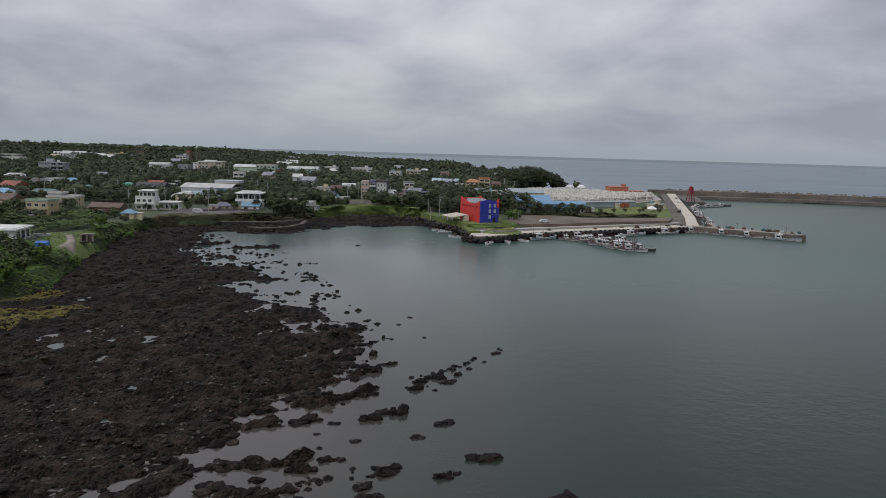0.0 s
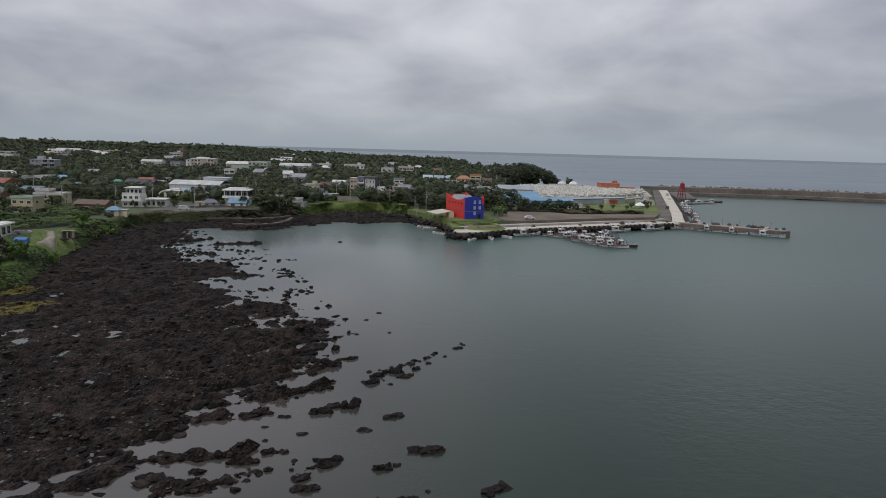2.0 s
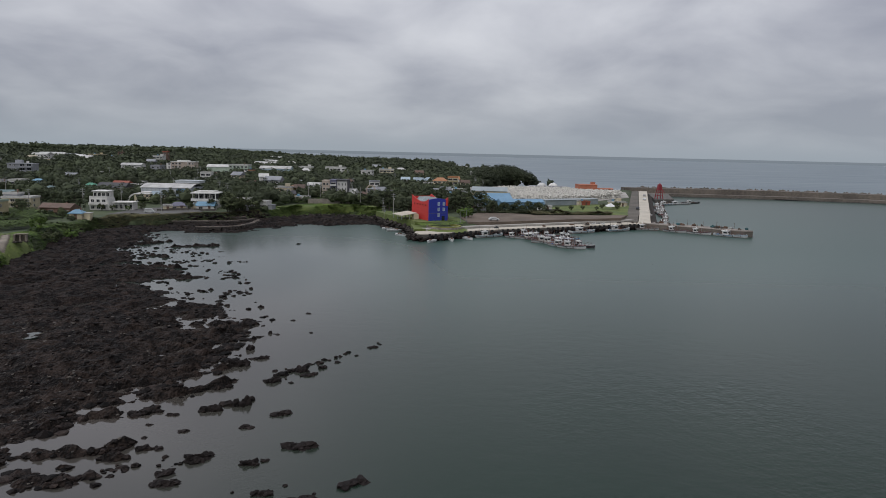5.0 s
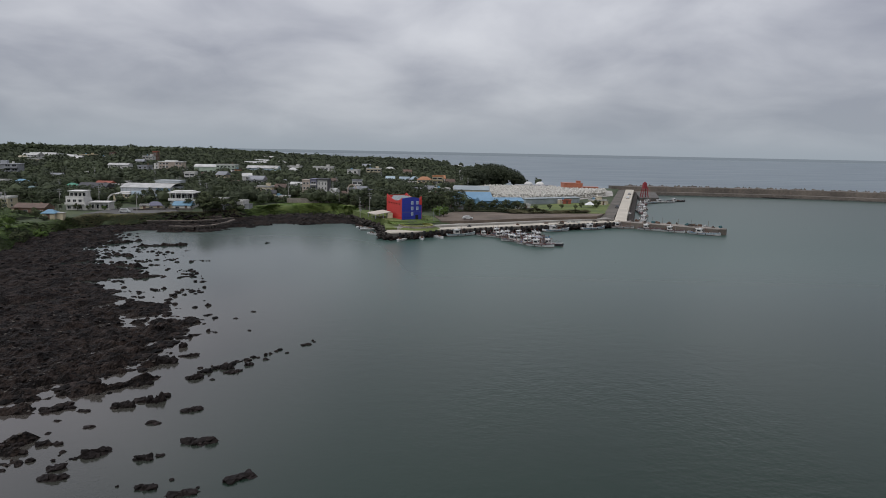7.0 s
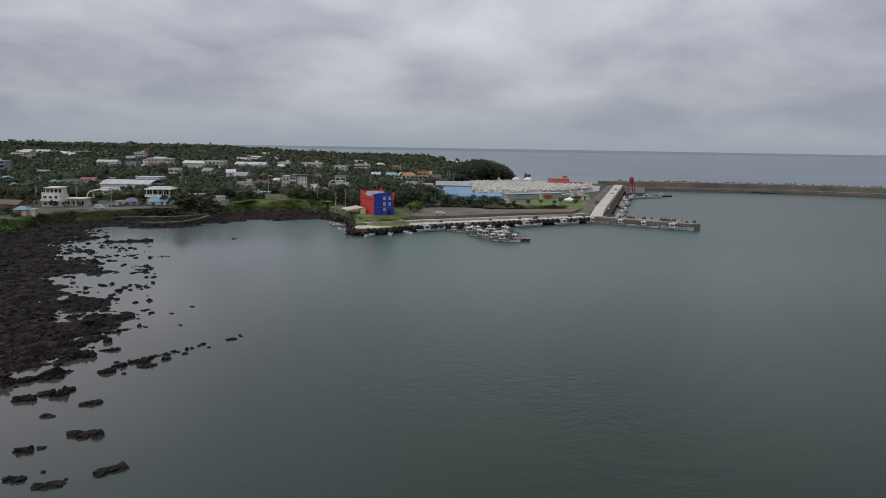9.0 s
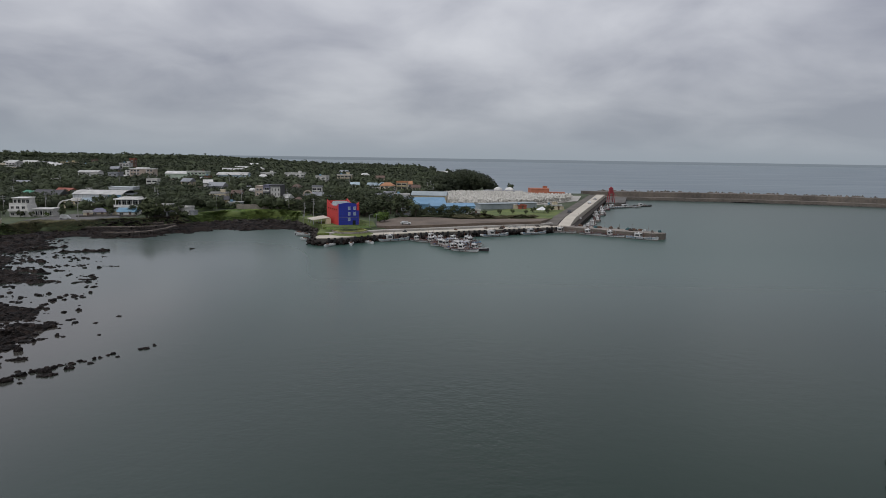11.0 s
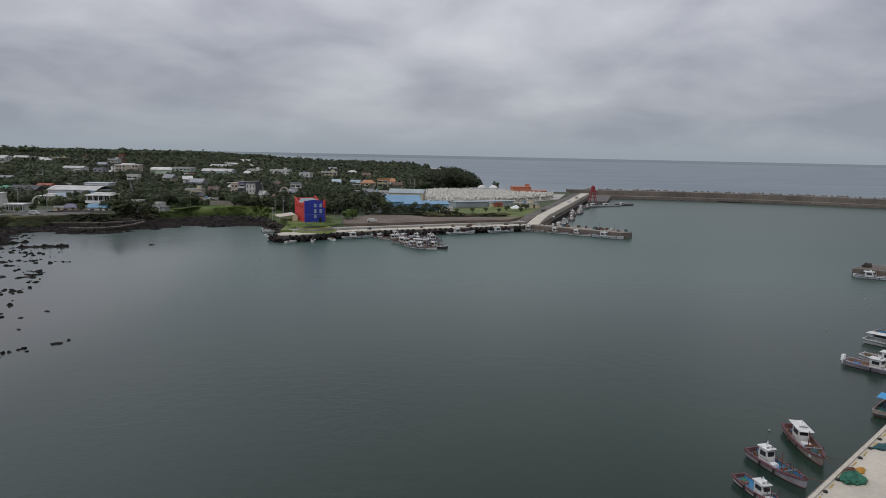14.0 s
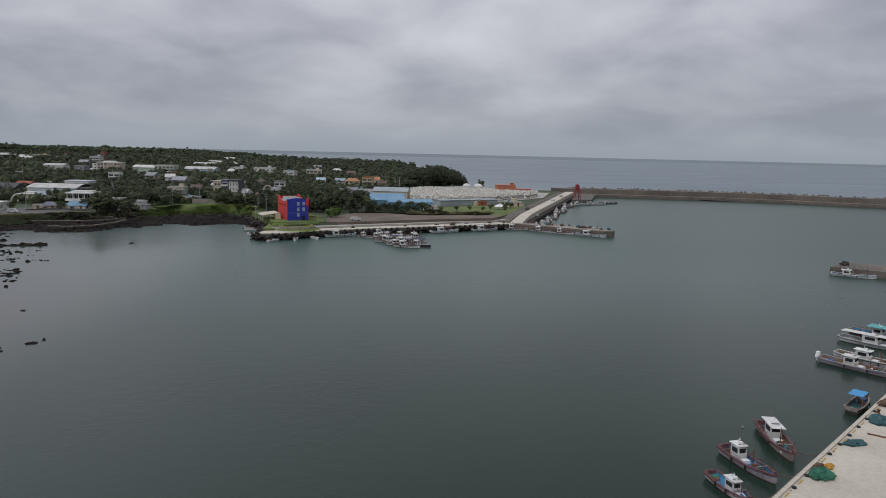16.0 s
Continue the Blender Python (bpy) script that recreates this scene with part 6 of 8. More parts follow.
shed("warehouse", 46.6, 418, 21, 13, 6.2, -4, "wall_cream", "grey_sheet", "white warehouse with a broad grey pitched roof", 2.2)
shed("workshop", 46.5, 386, 19, 17, 3.2, 10, "blue_sheet", "blue_sheet", "low workshop with a broad blue metal roof", 3.4)
shed("workshop", 60.5, 369, 24, 9, 3.3, 14, "blue_sheet", "blue_sheet", "long low shed with blue metal roof", 1.5)
shed("workshop", 92, 402, 40, 8, 3.0, 31, "grey_sheet", "grey_sheet", "long low grey-green shed before the tetrapods", 0.4)
shed("orange_hall", 123.8, 511, 13.6, 12, 7.2, 4, "orange_paint", "orange_paint", "orange-painted harbour hall with flat roof", 0.2)
shed("orange_annex", 136.6, 510, 11.6, 9, 4.6, 4, "orange_paint", "orange_paint", "low orange-painted annex beside the hall", 0.2)
single("orange_tower", Shape().box((0, 0, 4.4), (3.0, 3.0, 8.8)).box((0, 0, 8.9), (3.4, 3.4, 0.25)), "orange_paint", "small orange stair tower on the hall", "tower", at=pose(128.6, 511, 4.4))
base = thing("tank_house", "grey flat building carrying two white domes", "building", pose(101, 551, 4.4, 0, 0, 3))
part("body", Shape().box((0, 0, 1.8), (30, 9, 3.6)), "wall_grey", base)
for x in (-5.0, 4.2):
    part("dome", Shape().rings([[(x + 3.6 * math.cos(a) * math.cos(e), 3.6 * math.sin(a) * math.cos(e), 3.4 + 2.6 * math.sin(e)) for a in [2 * math.pi * k / 18 for k in range(18)]] for e in [0, .3, .6, .9, 1.2, 1.5]]), "wall_white", base, "white dome", smooth=True)

# the red harbour crane
crane = thing("harbour_crane", "dark red harbour crane tower on the landing stage", "crane", pose(176, 503, 2.6, 0, 0, 10))
for sx_ in (-1, 1):
    for sy_ in (-1, 1):
        part("leg", Shape().tube((sx_ * 2.2, sy_ * 2.0, 0), (sx_ * 1.3, sy_ * 1.3, 7.2), 0.34, 0.26), "crane_red", crane, "dark red steel leg")
for z in (2.4, 4.8):
    k = 2.1 - z * 0.12
    part("brace", Shape().box((0, -k, z), (2 * k, 0.2, 0.25)).box((0, k, z), (2 * k, 0.2, 0.25)).box((-k, 0, z), (0.2, 2 * k, 0.25)).box((k, 0, z), (0.2, 2 * k, 0.25)), "crane_red", crane)
part("machine_house", Shape().box((0, 0, 8.6), (2.9, 2.5, 3.8), 0, 0.86).box((0, 0, 6.6), (3.4, 3.2, 0.3)), "crane_red", crane, "dark red machine house")
part("cap", Shape().rings([[(1.3 * math.cos(a) * math.cos(e), 1.1 * math.sin(a) * math.cos(e), 9.7 + 1.7 * math.sin(e)) for a in [2 * math.pi * k / 10 for k in range(10)]] for e in [0, .5, 1.0, 1.5]]), "crane_red", crane)
part("jib", Shape().tube((1.2, 0, 8.6), (3.0, -2.4, 4.2), 0.25, 0.15), "crane_red", crane)

# small white marquee, lodge and low buildings on the east lawn
tent = thing("marquee", "small white peaked marquee on the lawn", "tent", pose(109.5, 371, 4.5, 0, 0, 20))
part("canopy", Shape().add([(-2.6, -2.2, 1.6), (2.6, -2.2, 1.6), (2.6, 2.2, 1.6), (-2.6, 2.2, 1.6), (0.6, 0, 3.4)], [(0, 1, 4), (1, 2, 4), (2, 3, 4), (3, 0, 4), (3, 2, 1, 0)]), "white_plastic", tent)
for sx_ in (-1, 1):
    for sy_ in (-1, 1):
        part("post", Shape().tube((sx_ * 2.4, sy_ * 2.0, 0), (sx_ * 2.4, sy_ * 2.0, 1.65), 0.06), "steel", tent)
house(101, 398, 5.0, 4, 2.6, 20, "flat", "red", "red")
house(119, 395, 8, 6, 3.6, 25, "flat", "cream", "white")
house(73, 357, 4.5, 4, 2.8, 15, "flat", "white", "white")
house(36, 337, 4.5, 4, 2.8, 15, "flat", "grey", "brown")

# the long white pavilion above the lava shore, with the hut and boxes beside it
pav = thing("seaside_pavilion", "long white flat-roofed seaside building with a dark terrace", "building", pose(-132.9, 196.3, 3.4, 0, 0, 10))
part("terrace", Shape().box((0.6, -0.6, 0.1), (20.5, 13.6, 2.2)), "asphalt", pav, "dark paved terrace")
part("wall", Shape().box((0, 0.4, 2.9), (18, 10.2, 3.4)), "wall_white", pav)
part("roof", Shape().box((0.2, 0.2, 4.75), (19.4, 12.0, 0.35), 0, 0.99).box((0, 0.2, 5.0), (17.8, 10.4, 0.2)), "wall_white", pav, "white overhanging roof slab")
for k in range(4):
    window(pav, -6.6 + 4.0 * k, -4.75, 2.9, 2.9, 1.3, 0)
for k in range(3):
    window(pav, 9.05, -2.8 + 3.2 * k, 2.8, 2.2, 2.4, 90)
for k in range(8):
    part("post", Shape().box((10.5, -6.6 + 1.8 * k, 1.7), (0.1, 0.1, 1.0)), "steel", pav)
part("handrail", Shape().box((10.5, -0.4, 2.2), (0.08, 13.0, 0.08)), "steel", pav)
single("storage_box", Shape().box((0, 0, 0.85), (3.4, 2.6, 1.7), 0, 0.92).add([(-1.6, -1.3, 1.7), (1.6, -1.3, 1.7), (1.6, 1.3, 1.7), (-1.6, 1.3, 1.7), (-1.5, 0, 2.15), (1.5, 0, 2.15)], [(0, 1, 5, 4), (2, 3, 4, 5), (1, 2, 5), (3, 0, 4)]), "tarp_deep", "blue tarpaulin-covered storage box on grass", "storage box", at=pose(-110.7, 185.4, 4.2, 0, 0, 14))
hut = thing("stone_hut", "small weathered beige stone hut with open front", "hut", pose(-106.3, 200.4, 4.2, 0, 0, 20))
for c, s_ in (((0, 1.5, 1.3), (4.2, 0.5, 2.6)), ((-1.9, 0, 1.3), (0.5, 2.6, 2.6)), ((1.9, 0, 1.2), (0.5, 2.6, 2.4)), ((0, -0.2, 1.1), (0.4, 2.2, 2.2))):
    part("wall", Shape().box(c, s_, 0, 0.93), "path_dirt", hut)
part("roof", Shape().box((0.1, 0.9, 2.65), (4.6, 1.8, 0.18), 2, 0.95), "path_dirt", hut, "broken stone slab roof")
for k in range(14):
    part("stone", Shape().lump((random.Random(k).uniform(-2.6, 2.6), random.Random(k + 50).uniform(-2.4, -0.6), 0.15), (0.4, 0.34, 0.28), 700 + k, 0.3), "stone_wall", hut)
hut.scale = (0.8, 0.8, 0.85)
def drape(name, poly, material, label, category, lift=0.12, step_=1.0):
    """A thin sheet that follows the ground inside a polygon."""
    px, py = [p[0] for p in poly], [p[1] for p in poly]
    xs, ys = np.arange(min(px), max(px) + step_, step_), np.arange(min(py), max(py) + step_, step_)
    return tagged(new(name, sheet(name, xs, ys, lambda x, y: np.where(polygon_distance(poly, x, y) > -0.2, ground_height(x, y) + lift, -9), material, keep=-8)), label, category, kind="structure")


drape("car_park", [(-122, 284), (-98, 287), (-88, 304), (-102, 325), (-120, 312)], "asphalt", "grey asphalt car park by the shore", "car park", 0.25)
drape("dirt_path", [(-106.3, 184.0), (-102.6, 186.5), (-105.6, 193.0), (-110.0, 201.0), (-115.8, 210.0), (-117.6, 208.7), (-111.8, 199.0), (-108.0, 191.0)], "path_dirt", "pale bare dirt path across the bank", "path", 0.55, 0.7)
drape("bank_grass", [(-105.4, 178.6), (-93.9, 187.4), (-104.5, 203.5), (-118.2, 214.4), (-125.9, 214.0)], "lawn", "short grass round the old hut", "lawn", 0.35)


# vehicles
def car(x, y, rz, body, label, van=False):
    z = float(ground_height(np.array([float(x)]), np.array([float(y)]))[0])
    z = max(z, 4.4) + 0.3
    ob = thing("van" if van else "car", label, "van" if van else "car", pose(x, y, z, 0, 0, rz), group="parked vehicles")
    h = 1.9 if van else 1.45
    prof = [(-2.2, 0.35), (-2.25, 0.8), (-2.0, 0.95), (-1.75, h) if van else (-1.3, h), (0.9, h), (1.35 if not van else 1.7, 0.95), (2.2, 0.8), (2.25, 0.35)]
    s = Shape().rings([[(a, y_, b) for a, b in prof] for y_ in (-0.85, 0.85)])
    part("body", s, body, ob)
    part("glass", Shape().box((-0.2, 0, h - 0.32), (2.3, 1.74, 0.36), 0, 0.9), "glass_dark", ob)
    for a in (-1.35, 1.4):
        for b in (-0.82, 0.82):
            wh_ = part("wheel", Shape().tube((a, b - 0.1, 0.33), (a, b + 0.1, 0.33), 0.33, n=12), "rubber", ob)
            part("rim", Shape().tube((a, b - 0.115, 0.33), (a, b + 0.115, 0.33), 0.18, n=8), "steel", wh_)
    return ob


drape("cove_grass", [(-66, 318), (-58, 318), (-50, 333), (-40, 341), (-26, 345), (-13, 334), (-6, 345), (-20, 356), (-52, 352), (-66, 332)], "lawn", "bright grassy slope above the cove", "lawn", 0.25)
car(-107, 291, 8, "hull_white", "white van parked beside the shore", True)
car(41.5, 293, 8, "hull_white", "white car parked by the quay")
for k, (x, y, c_) in enumerate([(125, 372, "hull_dark"), (151, 452, "hull_white"), (163, 495, "deck_grey")]):
    car(x, y, 75, c_, "vehicle parked on the harbour road")

# ---- trees and scrub ----


def leaf_faces(centres, outward, size, rs):
    """Small four-sided leaf clumps, turned mostly outwards."""
    k = len(centres)
    nrm = outward + rs.normal(0, 0.38, (k, 3))
    nrm /= np.linalg.norm(nrm, axis=1, keepdims=True) + 1e-9
    a = np.cross(nrm, rs.normal(0, 1, (k, 3)))
    a /= np.linalg.norm(a, axis=1, keepdims=True) + 1e-9
    b = np.cross(nrm, a)
    s = (size * (0.6 + 0.8 * rs.rand(k)))[:, None]
    j = lambda: 0.75 + 0.5 * rs.rand(k, 1)
    v = np.stack([centres - a * s * j(), centres - b * s * j() * 0.8, centres + a * s * j(), centres + b * s * j() * 0.8], 1)
    return v


def crown_points(rs, clumps, per, rx, rz, z0, shape):
    """Leaf places of one crown: clumps on uneven lobes about the trunk."""
    c, o = [], []
    for k in range(clumps):
        u = rs.rand()
        a = rs.rand() * 6.283
        if shape == "pine":
            lev = rs.rand() ** 0.8
            r = rx * (1.05 - 0.55 * lev) * (0.45 + 0.55 * rs.rand())
            p = np.array([math.cos(a) * r, math.sin(a) * r, z0 + rz * 2 * lev])
            cr = np.array([0.9, 0.9, 0.42]) * rx * 0.34
        else:
            e = math.asin(2 * u - 1) if rs.rand() < 0.5 else math.asin(u)
            r = 0.62 + 0.34 * rs.rand()
            p = np.array([math.cos(a) * math.cos(e) * rx * r, math.sin(a) * math.cos(e) * rx * r, z0 + rz + rz * math.sin(e) * r])
            cr = np.array([1, 1, 0.8]) * rx * 0.33
        d = rs.normal(0, 1, (per, 3))
        d /= np.linalg.norm(d, axis=1, keepdims=True)
        d[:, 2] = np.where(d[:, 2] < -0.3, -d[:, 2], d[:, 2])
        c.append(p + d * cr * (0.75 + 0.35 * rs.rand(per, 1)))
        o.append(d + (p - np.array([0, 0, z0 + rz * 0.6])) / rx * 0.5)
    return np.concatenate(c), np.concatenate(o)


def tree_kind(seed, height, rx, shape, leaf, clumps=34, per=20, size=0.34):
    rs = np.random.RandomState(seed)
    rnd = random.Random(seed)
    t = Shape()
    tr = height * 0.026 + 0.06
    z0 = height * (0.2 if shape == "pine" else 0.05)
    bend = [(rnd.uniform(-.2, .2), rnd.uniform(-.2, .2)) for _ in range(3)]
    t.tube((0, 0, -0.4), (bend[0][0], bend[0][1], z0), tr * 1.25, tr * 0.9, 8)
    t.tube((bend[0][0], bend[0][1], z0), (bend[1][0], bend[1][1], height * 0.82), tr * 0.9, tr * 0.25, 7)
    for k in range(7):
        a, z = rnd.uniform(0, 6.28), rnd.uniform(z0 * 0.9, height * 0.7)
        l_ = rx * rnd.uniform(0.5, 0.85)
        t.tube((bend[0][0] * 0.8, bend[0][1] * 0.8, z), (math.cos(a) * l_, math.sin(a) * l_, z + l_ * rnd.uniform(0.15, 0.6)), tr * 0.42, tr * 0.12, 5)
    c, o = crown_points(rs, clumps, per, rx, (height - z0) / 2, z0, shape)
    v = leaf_faces(c, o, size, rs)
    crown = array_mesh("crown", v.reshape(-1, 3), np.arange(len(v) * 4).reshape(-1, 4), leaf)
    return t.mesh("trunk", "bark"), crown


KINDS = [tree_kind(1, 9.0, 3.2, "pine", "leaf_pine"), tree_kind(2, 8.0, 3.6, "broad", "leaf_dark"), tree_kind(3, 6.5, 2.9, "broad", "leaf_dark"),
         tree_kind(4, 10.5, 3.6, "pine", "leaf_pine"), tree_kind(5, 5.0, 2.4, "broad", "leaf_bright", 26, 18), tree_kind(6, 7.2, 3.2, "broad", "leaf_pine")]
KIND_H = [9.0, 8.0, 6.5, 10.5, 5.0, 7.2]
KIND_LABEL = ["dark green pine tree with a layered crown", "dark broad evergreen tree with a dense crown", "rounded dark evergreen tree", "tall dark pine tree on the wooded slope",
              "small bright green leafy tree", "dense dark green tree"]
TREES = {}


def tree(x, y, k, s=1.0, group="village trees"):
    z = float(ground_height(np.array([float(x)]), np.array([float(y)]))[0])
    m = pose(x, y, z, 0, 0, (x * 37 + y * 11) % 360)
    if k not in TREES:
        ob = thing("tree", KIND_LABEL[k], "tree", m, group=group)
        part("trunk", KINDS[k][0], "", ob)
        part("crown", KINDS[k][1], "", ob)
        TREES[k] = ob
    else:
        ob = copy_thing(TREES[k], m)
    ob.scale = (s, s, s)
    return ob


EYES = [(1.0, 0.0, 33.6), (30.0, -2.0, 34.0), (60.0, -2.5, 34.2), (82.0, -3.0, 34.9)]


def headroom(x, y, z, part_=0.3):
    """How tall a tree may stand at each place without hiding the houses behind it; 0 inside a house."""
    x, y, z = (np.asarray(v, float) for v in (x, y, z))
    room = np.full(x.shape, 99.0)
    for hx, hy, hw, hd, hh, hz in HOUSES:
        room = np.where((np.abs(x - hx) < hw / 2 + 2.5) & (np.abs(y - hy) < hd / 2 + 2.5), 0.0, room)
        for ex, ey, ez in EYES:
            far = math.hypot(hx - ex, hy - ey)
            ux, uy = (hx - ex) / far, (hy - ey) / far
            s = (x - ex) * ux + (y - ey) * uy
            side = np.abs((x - ex) * -uy + (y - ey) * ux)
            line = ez + (hz + part_ * hh - ez) * s / far
            room = np.where((s < far) & (s > far - 110) & (side < hw / 2 + 1.2), np.minimum(room, line - z), room)
    return room


OPEN = [[(-138, 262), (-86, 282), (-62, 314), (-50, 345), (-95, 315), (-118, 335), (-150, 312)], [(-14, 260), (30, 260), (125, 318), (200, 600), (140, 600), (45, 560), (40, 430), (24, 340), (10, 318), (-12, 336)],
        [(-58, 320), (-14, 322), (-10, 352), (-60, 352)], [(-150, 150), (-80, 120), (-85, 200), (-150, 235)]]


def blocked(x, y):
    return any(polygon_distance(p, np.array([x]), np.array([y]))[0] > 0 for p in OPEN)


rnd = random.Random(31)
count = 0
tries = 0
while count < 185 and tries < 9000:
    tries += 1
    x, y = rnd.uniform(-250, 60), 262 + 210 * rnd.random() ** 1.2
    if polygon_distance(COAST, np.array([x]), np.array([y]))[0] < 9 or blocked(x, y) or x < -0.72 * y:
        continue
    gz = float(ground_height(np.array([x]), np.array([y]))[0])
    room = float(headroom(x, y, gz, 0.66))
    if room < 2.2:
        continue
    kk = rnd.choice([1, 2, 5, 5, 1, 3, 0, 4])
    tree(x, y, kk, min(rnd.uniform(0.6, 1.0), room / KIND_H[kk]))
    count += 1
# chosen trees: by the white house, on the lawns, before the sheds, on the headland
for x, y, k, s in [(-76.5, 303.5, 2, 1.25), (-74, 305.5, 2, 1.2), (-78, 306, 1, 1.1), (-75, 302, 2, 0.9), (-71, 308, 2, 1.0), (-68, 311, 2, 0.9), (-108, 335, 1, 0.95), (-122, 348, 2, 1.0), (-117, 352, 2, 0.9), (-152, 308, 5, 0.8), (-80, 318, 2, 1.0), (-67, 318, 5, 0.95),
                   (-143, 326, 2, 0.9), (-140.5, 298, 5, 0.75), (-132, 299, 2, 0.5), (-127.5, 300.5, 2, 0.42), (-121, 301, 4, 0.45), (-116.5, 305, 2, 0.55), (-126, 371, 1, 0.75), (-118, 372, 1, 0.8), (-98, 312, 2, 0.6), (-88, 314, 5, 0.7), (-112, 318, 2, 0.75), (-12, 331, 4, 0.6), (29, 302, 4, 0.9), (31, 306, 4, 1.0), (27.5, 309, 4, 0.8), (-1, 311, 2, 0.35), (3, 321, 5, 0.9), (12, 325, 1, 1.0), (20, 327, 5, 1.1)]:
    tree(x, y, k, s, "trees by the shore")
for k in range(26):
    x = -14 + 2.3 * k
    tree(x, 334 + 9 * math.sin(k * 1.7) + 6, (1, 5, 0, 3)[k % 4], 0.85 + 0.3 * ((k * 7) % 5) / 5, "trees behind the red and blue building")
for k in range(18):
    tree(-10 + 2.6 * k, 352 + 6 * math.sin(k * 1.3), (5, 1, 3)[k % 3], 0.85 + 0.3 * ((k * 3) % 5) / 5, "trees behind the red and blue building")
for k in range(22):
    tree(40 + 1.5 * k, 338 + 0.6 * k + 2.5 * math.sin(k * 2.1), (5, 2, 1)[k % 3], 0.36 + 0.12 * ((k * 5) % 4), "trees before the blue sheds")
for k, (x, y, s) in enumerate([(-97, 160, 0.8), (-112, 171, 1.0), (-99, 166, 0.8), (-114, 170, 1.0), (-120, 182, 0.9), (-98, 178, 0.6), (-103, 215, 0.8), (-109, 221, 0.9), (-108, 230, 0.8), (-116, 226, 1.0), (-112, 238, 0.9)]):
    tree(x, y, 2 if k % 4 == 3 else 4, s, "bushy trees on the bank")
rnd = random.Random(58)
for k in range(34):
    t = rnd.random()
    x, y = -94 - 16 * t + rnd.uniform(-3, 3), 141 + 40 * t + rnd.uniform(-9, 5)
    if polygon_distance(COAST, np.array([x]), np.array([y]))[0] > 3.5 and y < 171:
        tree(x, y, 4 if k % 5 else 2, rnd.uniform(0.55, 0.95), "bushy trees on the bank")
for x, y, s in [(78, 352, 0.4), (86, 357, 0.42), (93, 362, 0.4), (100, 360, 0.38), (113, 376, 0.6), (116, 381, 0.6), (105, 369, 0.5), (112, 365, 0.45)]:
    tree(x, y, 2, s, "small trees on the lawn")


def leaf_stuff(name, centres, outward, size, material, label, category, seed):
    rs = np.random.RandomState(seed)
    v = leaf_faces(centres, outward, size, rs)
    return tagged(new(name, array_mesh(name, v.reshape(-1, 3), np.arange(len(v) * 4).reshape(-1, 4), material)), label, category, kind="stuff")


# the woods beyond the village
rs = np.random.RandomState(77)
wx, wy = rs.uniform(-820, 110, 24000), 330 + 820 * rs.rand(24000) ** 1.25
keep = (polygon_distance(COAST, wx, wy) > 7) & (wx > -0.80 * wy) & (rs.rand(24000) < np.clip(700 / wy, 0.35, 1.0))
for p in OPEN:
    keep &= polygon_distance(p, wx, wy) < 0
keep &= (wy > 400) | (rs.rand(24000) < 0.7)
wx, wy = wx[keep], wy[keep]
wz = ground_height(wx, wy)
room = headroom(wx, wy, wz, 0.78)
room = np.where((room > 0.5) & (rs.rand(len(room)) < 0.14), np.maximum(room, rs.uniform(5.0, 8.5, len(room))), room)
keep = room > 2.0
wx, wy, wz, room = [v[keep][:7800] for v in (wx, wy, wz, room)]


def crowns(name, places, lobes, per, size, material, label, seed):
    """Foliage of many trees in one mesh: uneven lobes of small leaf clumps about each stem."""
    rs = np.random.RandomState(seed)
    cs, os_ = [], []
    for x, y, z, rx, half in places:
        c, o = crown_points(rs, lobes, per, rx, half, 0.25 * half, "broad")
        cs.append(c + (x, y, z))
        os_.append(o)
    v = leaf_faces(np.concatenate(cs), np.concatenate(os_), size, rs)
    p, base, m = np.array(places), np.array(ICO1[0]), len(places)
    core = base[None] * (0.75 + 0.3 * rs.rand(m, len(base), 1)) * np.stack([0.86 * p[:, 3], 0.86 * p[:, 3], 0.9 * p[:, 4]], -1)[:, None]
    core = core + (p[:, :3] + np.stack([0 * p[:, 3], 0 * p[:, 3], 1.2 * p[:, 4]], -1))[:, None]
    tri = np.array(ICO1[1])[None] + (np.arange(m) * len(base))[:, None, None] + 4 * len(v)
    quads = np.arange(4 * len(v)).reshape(-1, 4)
    faces = np.concatenate([quads[:, [0, 1, 2]], quads[:, [0, 2, 3]], tri.reshape(-1, 3)])
    return tagged(new(name, array_mesh(name, np.concatenate([v.reshape(-1, 3), core.reshape(-1, 3)]), faces, material)), label, "woods", kind="stuff")


grove = 0.72 + 0.62 * fbm(wx / 60.0, wy / 60.0, 3)
height = np.minimum(rs.uniform(5.2, 8.6, len(wx)) * grove, room * 1.02)
dark = vnoise(wx / 14.0, wy / 14.0) > 0.5
for leafm, pick in (("leaf_hazed", ~dark), ("leaf_hazed_dark", dark)):
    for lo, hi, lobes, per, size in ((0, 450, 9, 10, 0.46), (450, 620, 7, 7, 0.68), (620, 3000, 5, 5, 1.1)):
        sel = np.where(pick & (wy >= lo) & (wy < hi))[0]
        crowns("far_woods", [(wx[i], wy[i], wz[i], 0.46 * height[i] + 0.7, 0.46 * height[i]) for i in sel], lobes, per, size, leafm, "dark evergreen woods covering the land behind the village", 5)
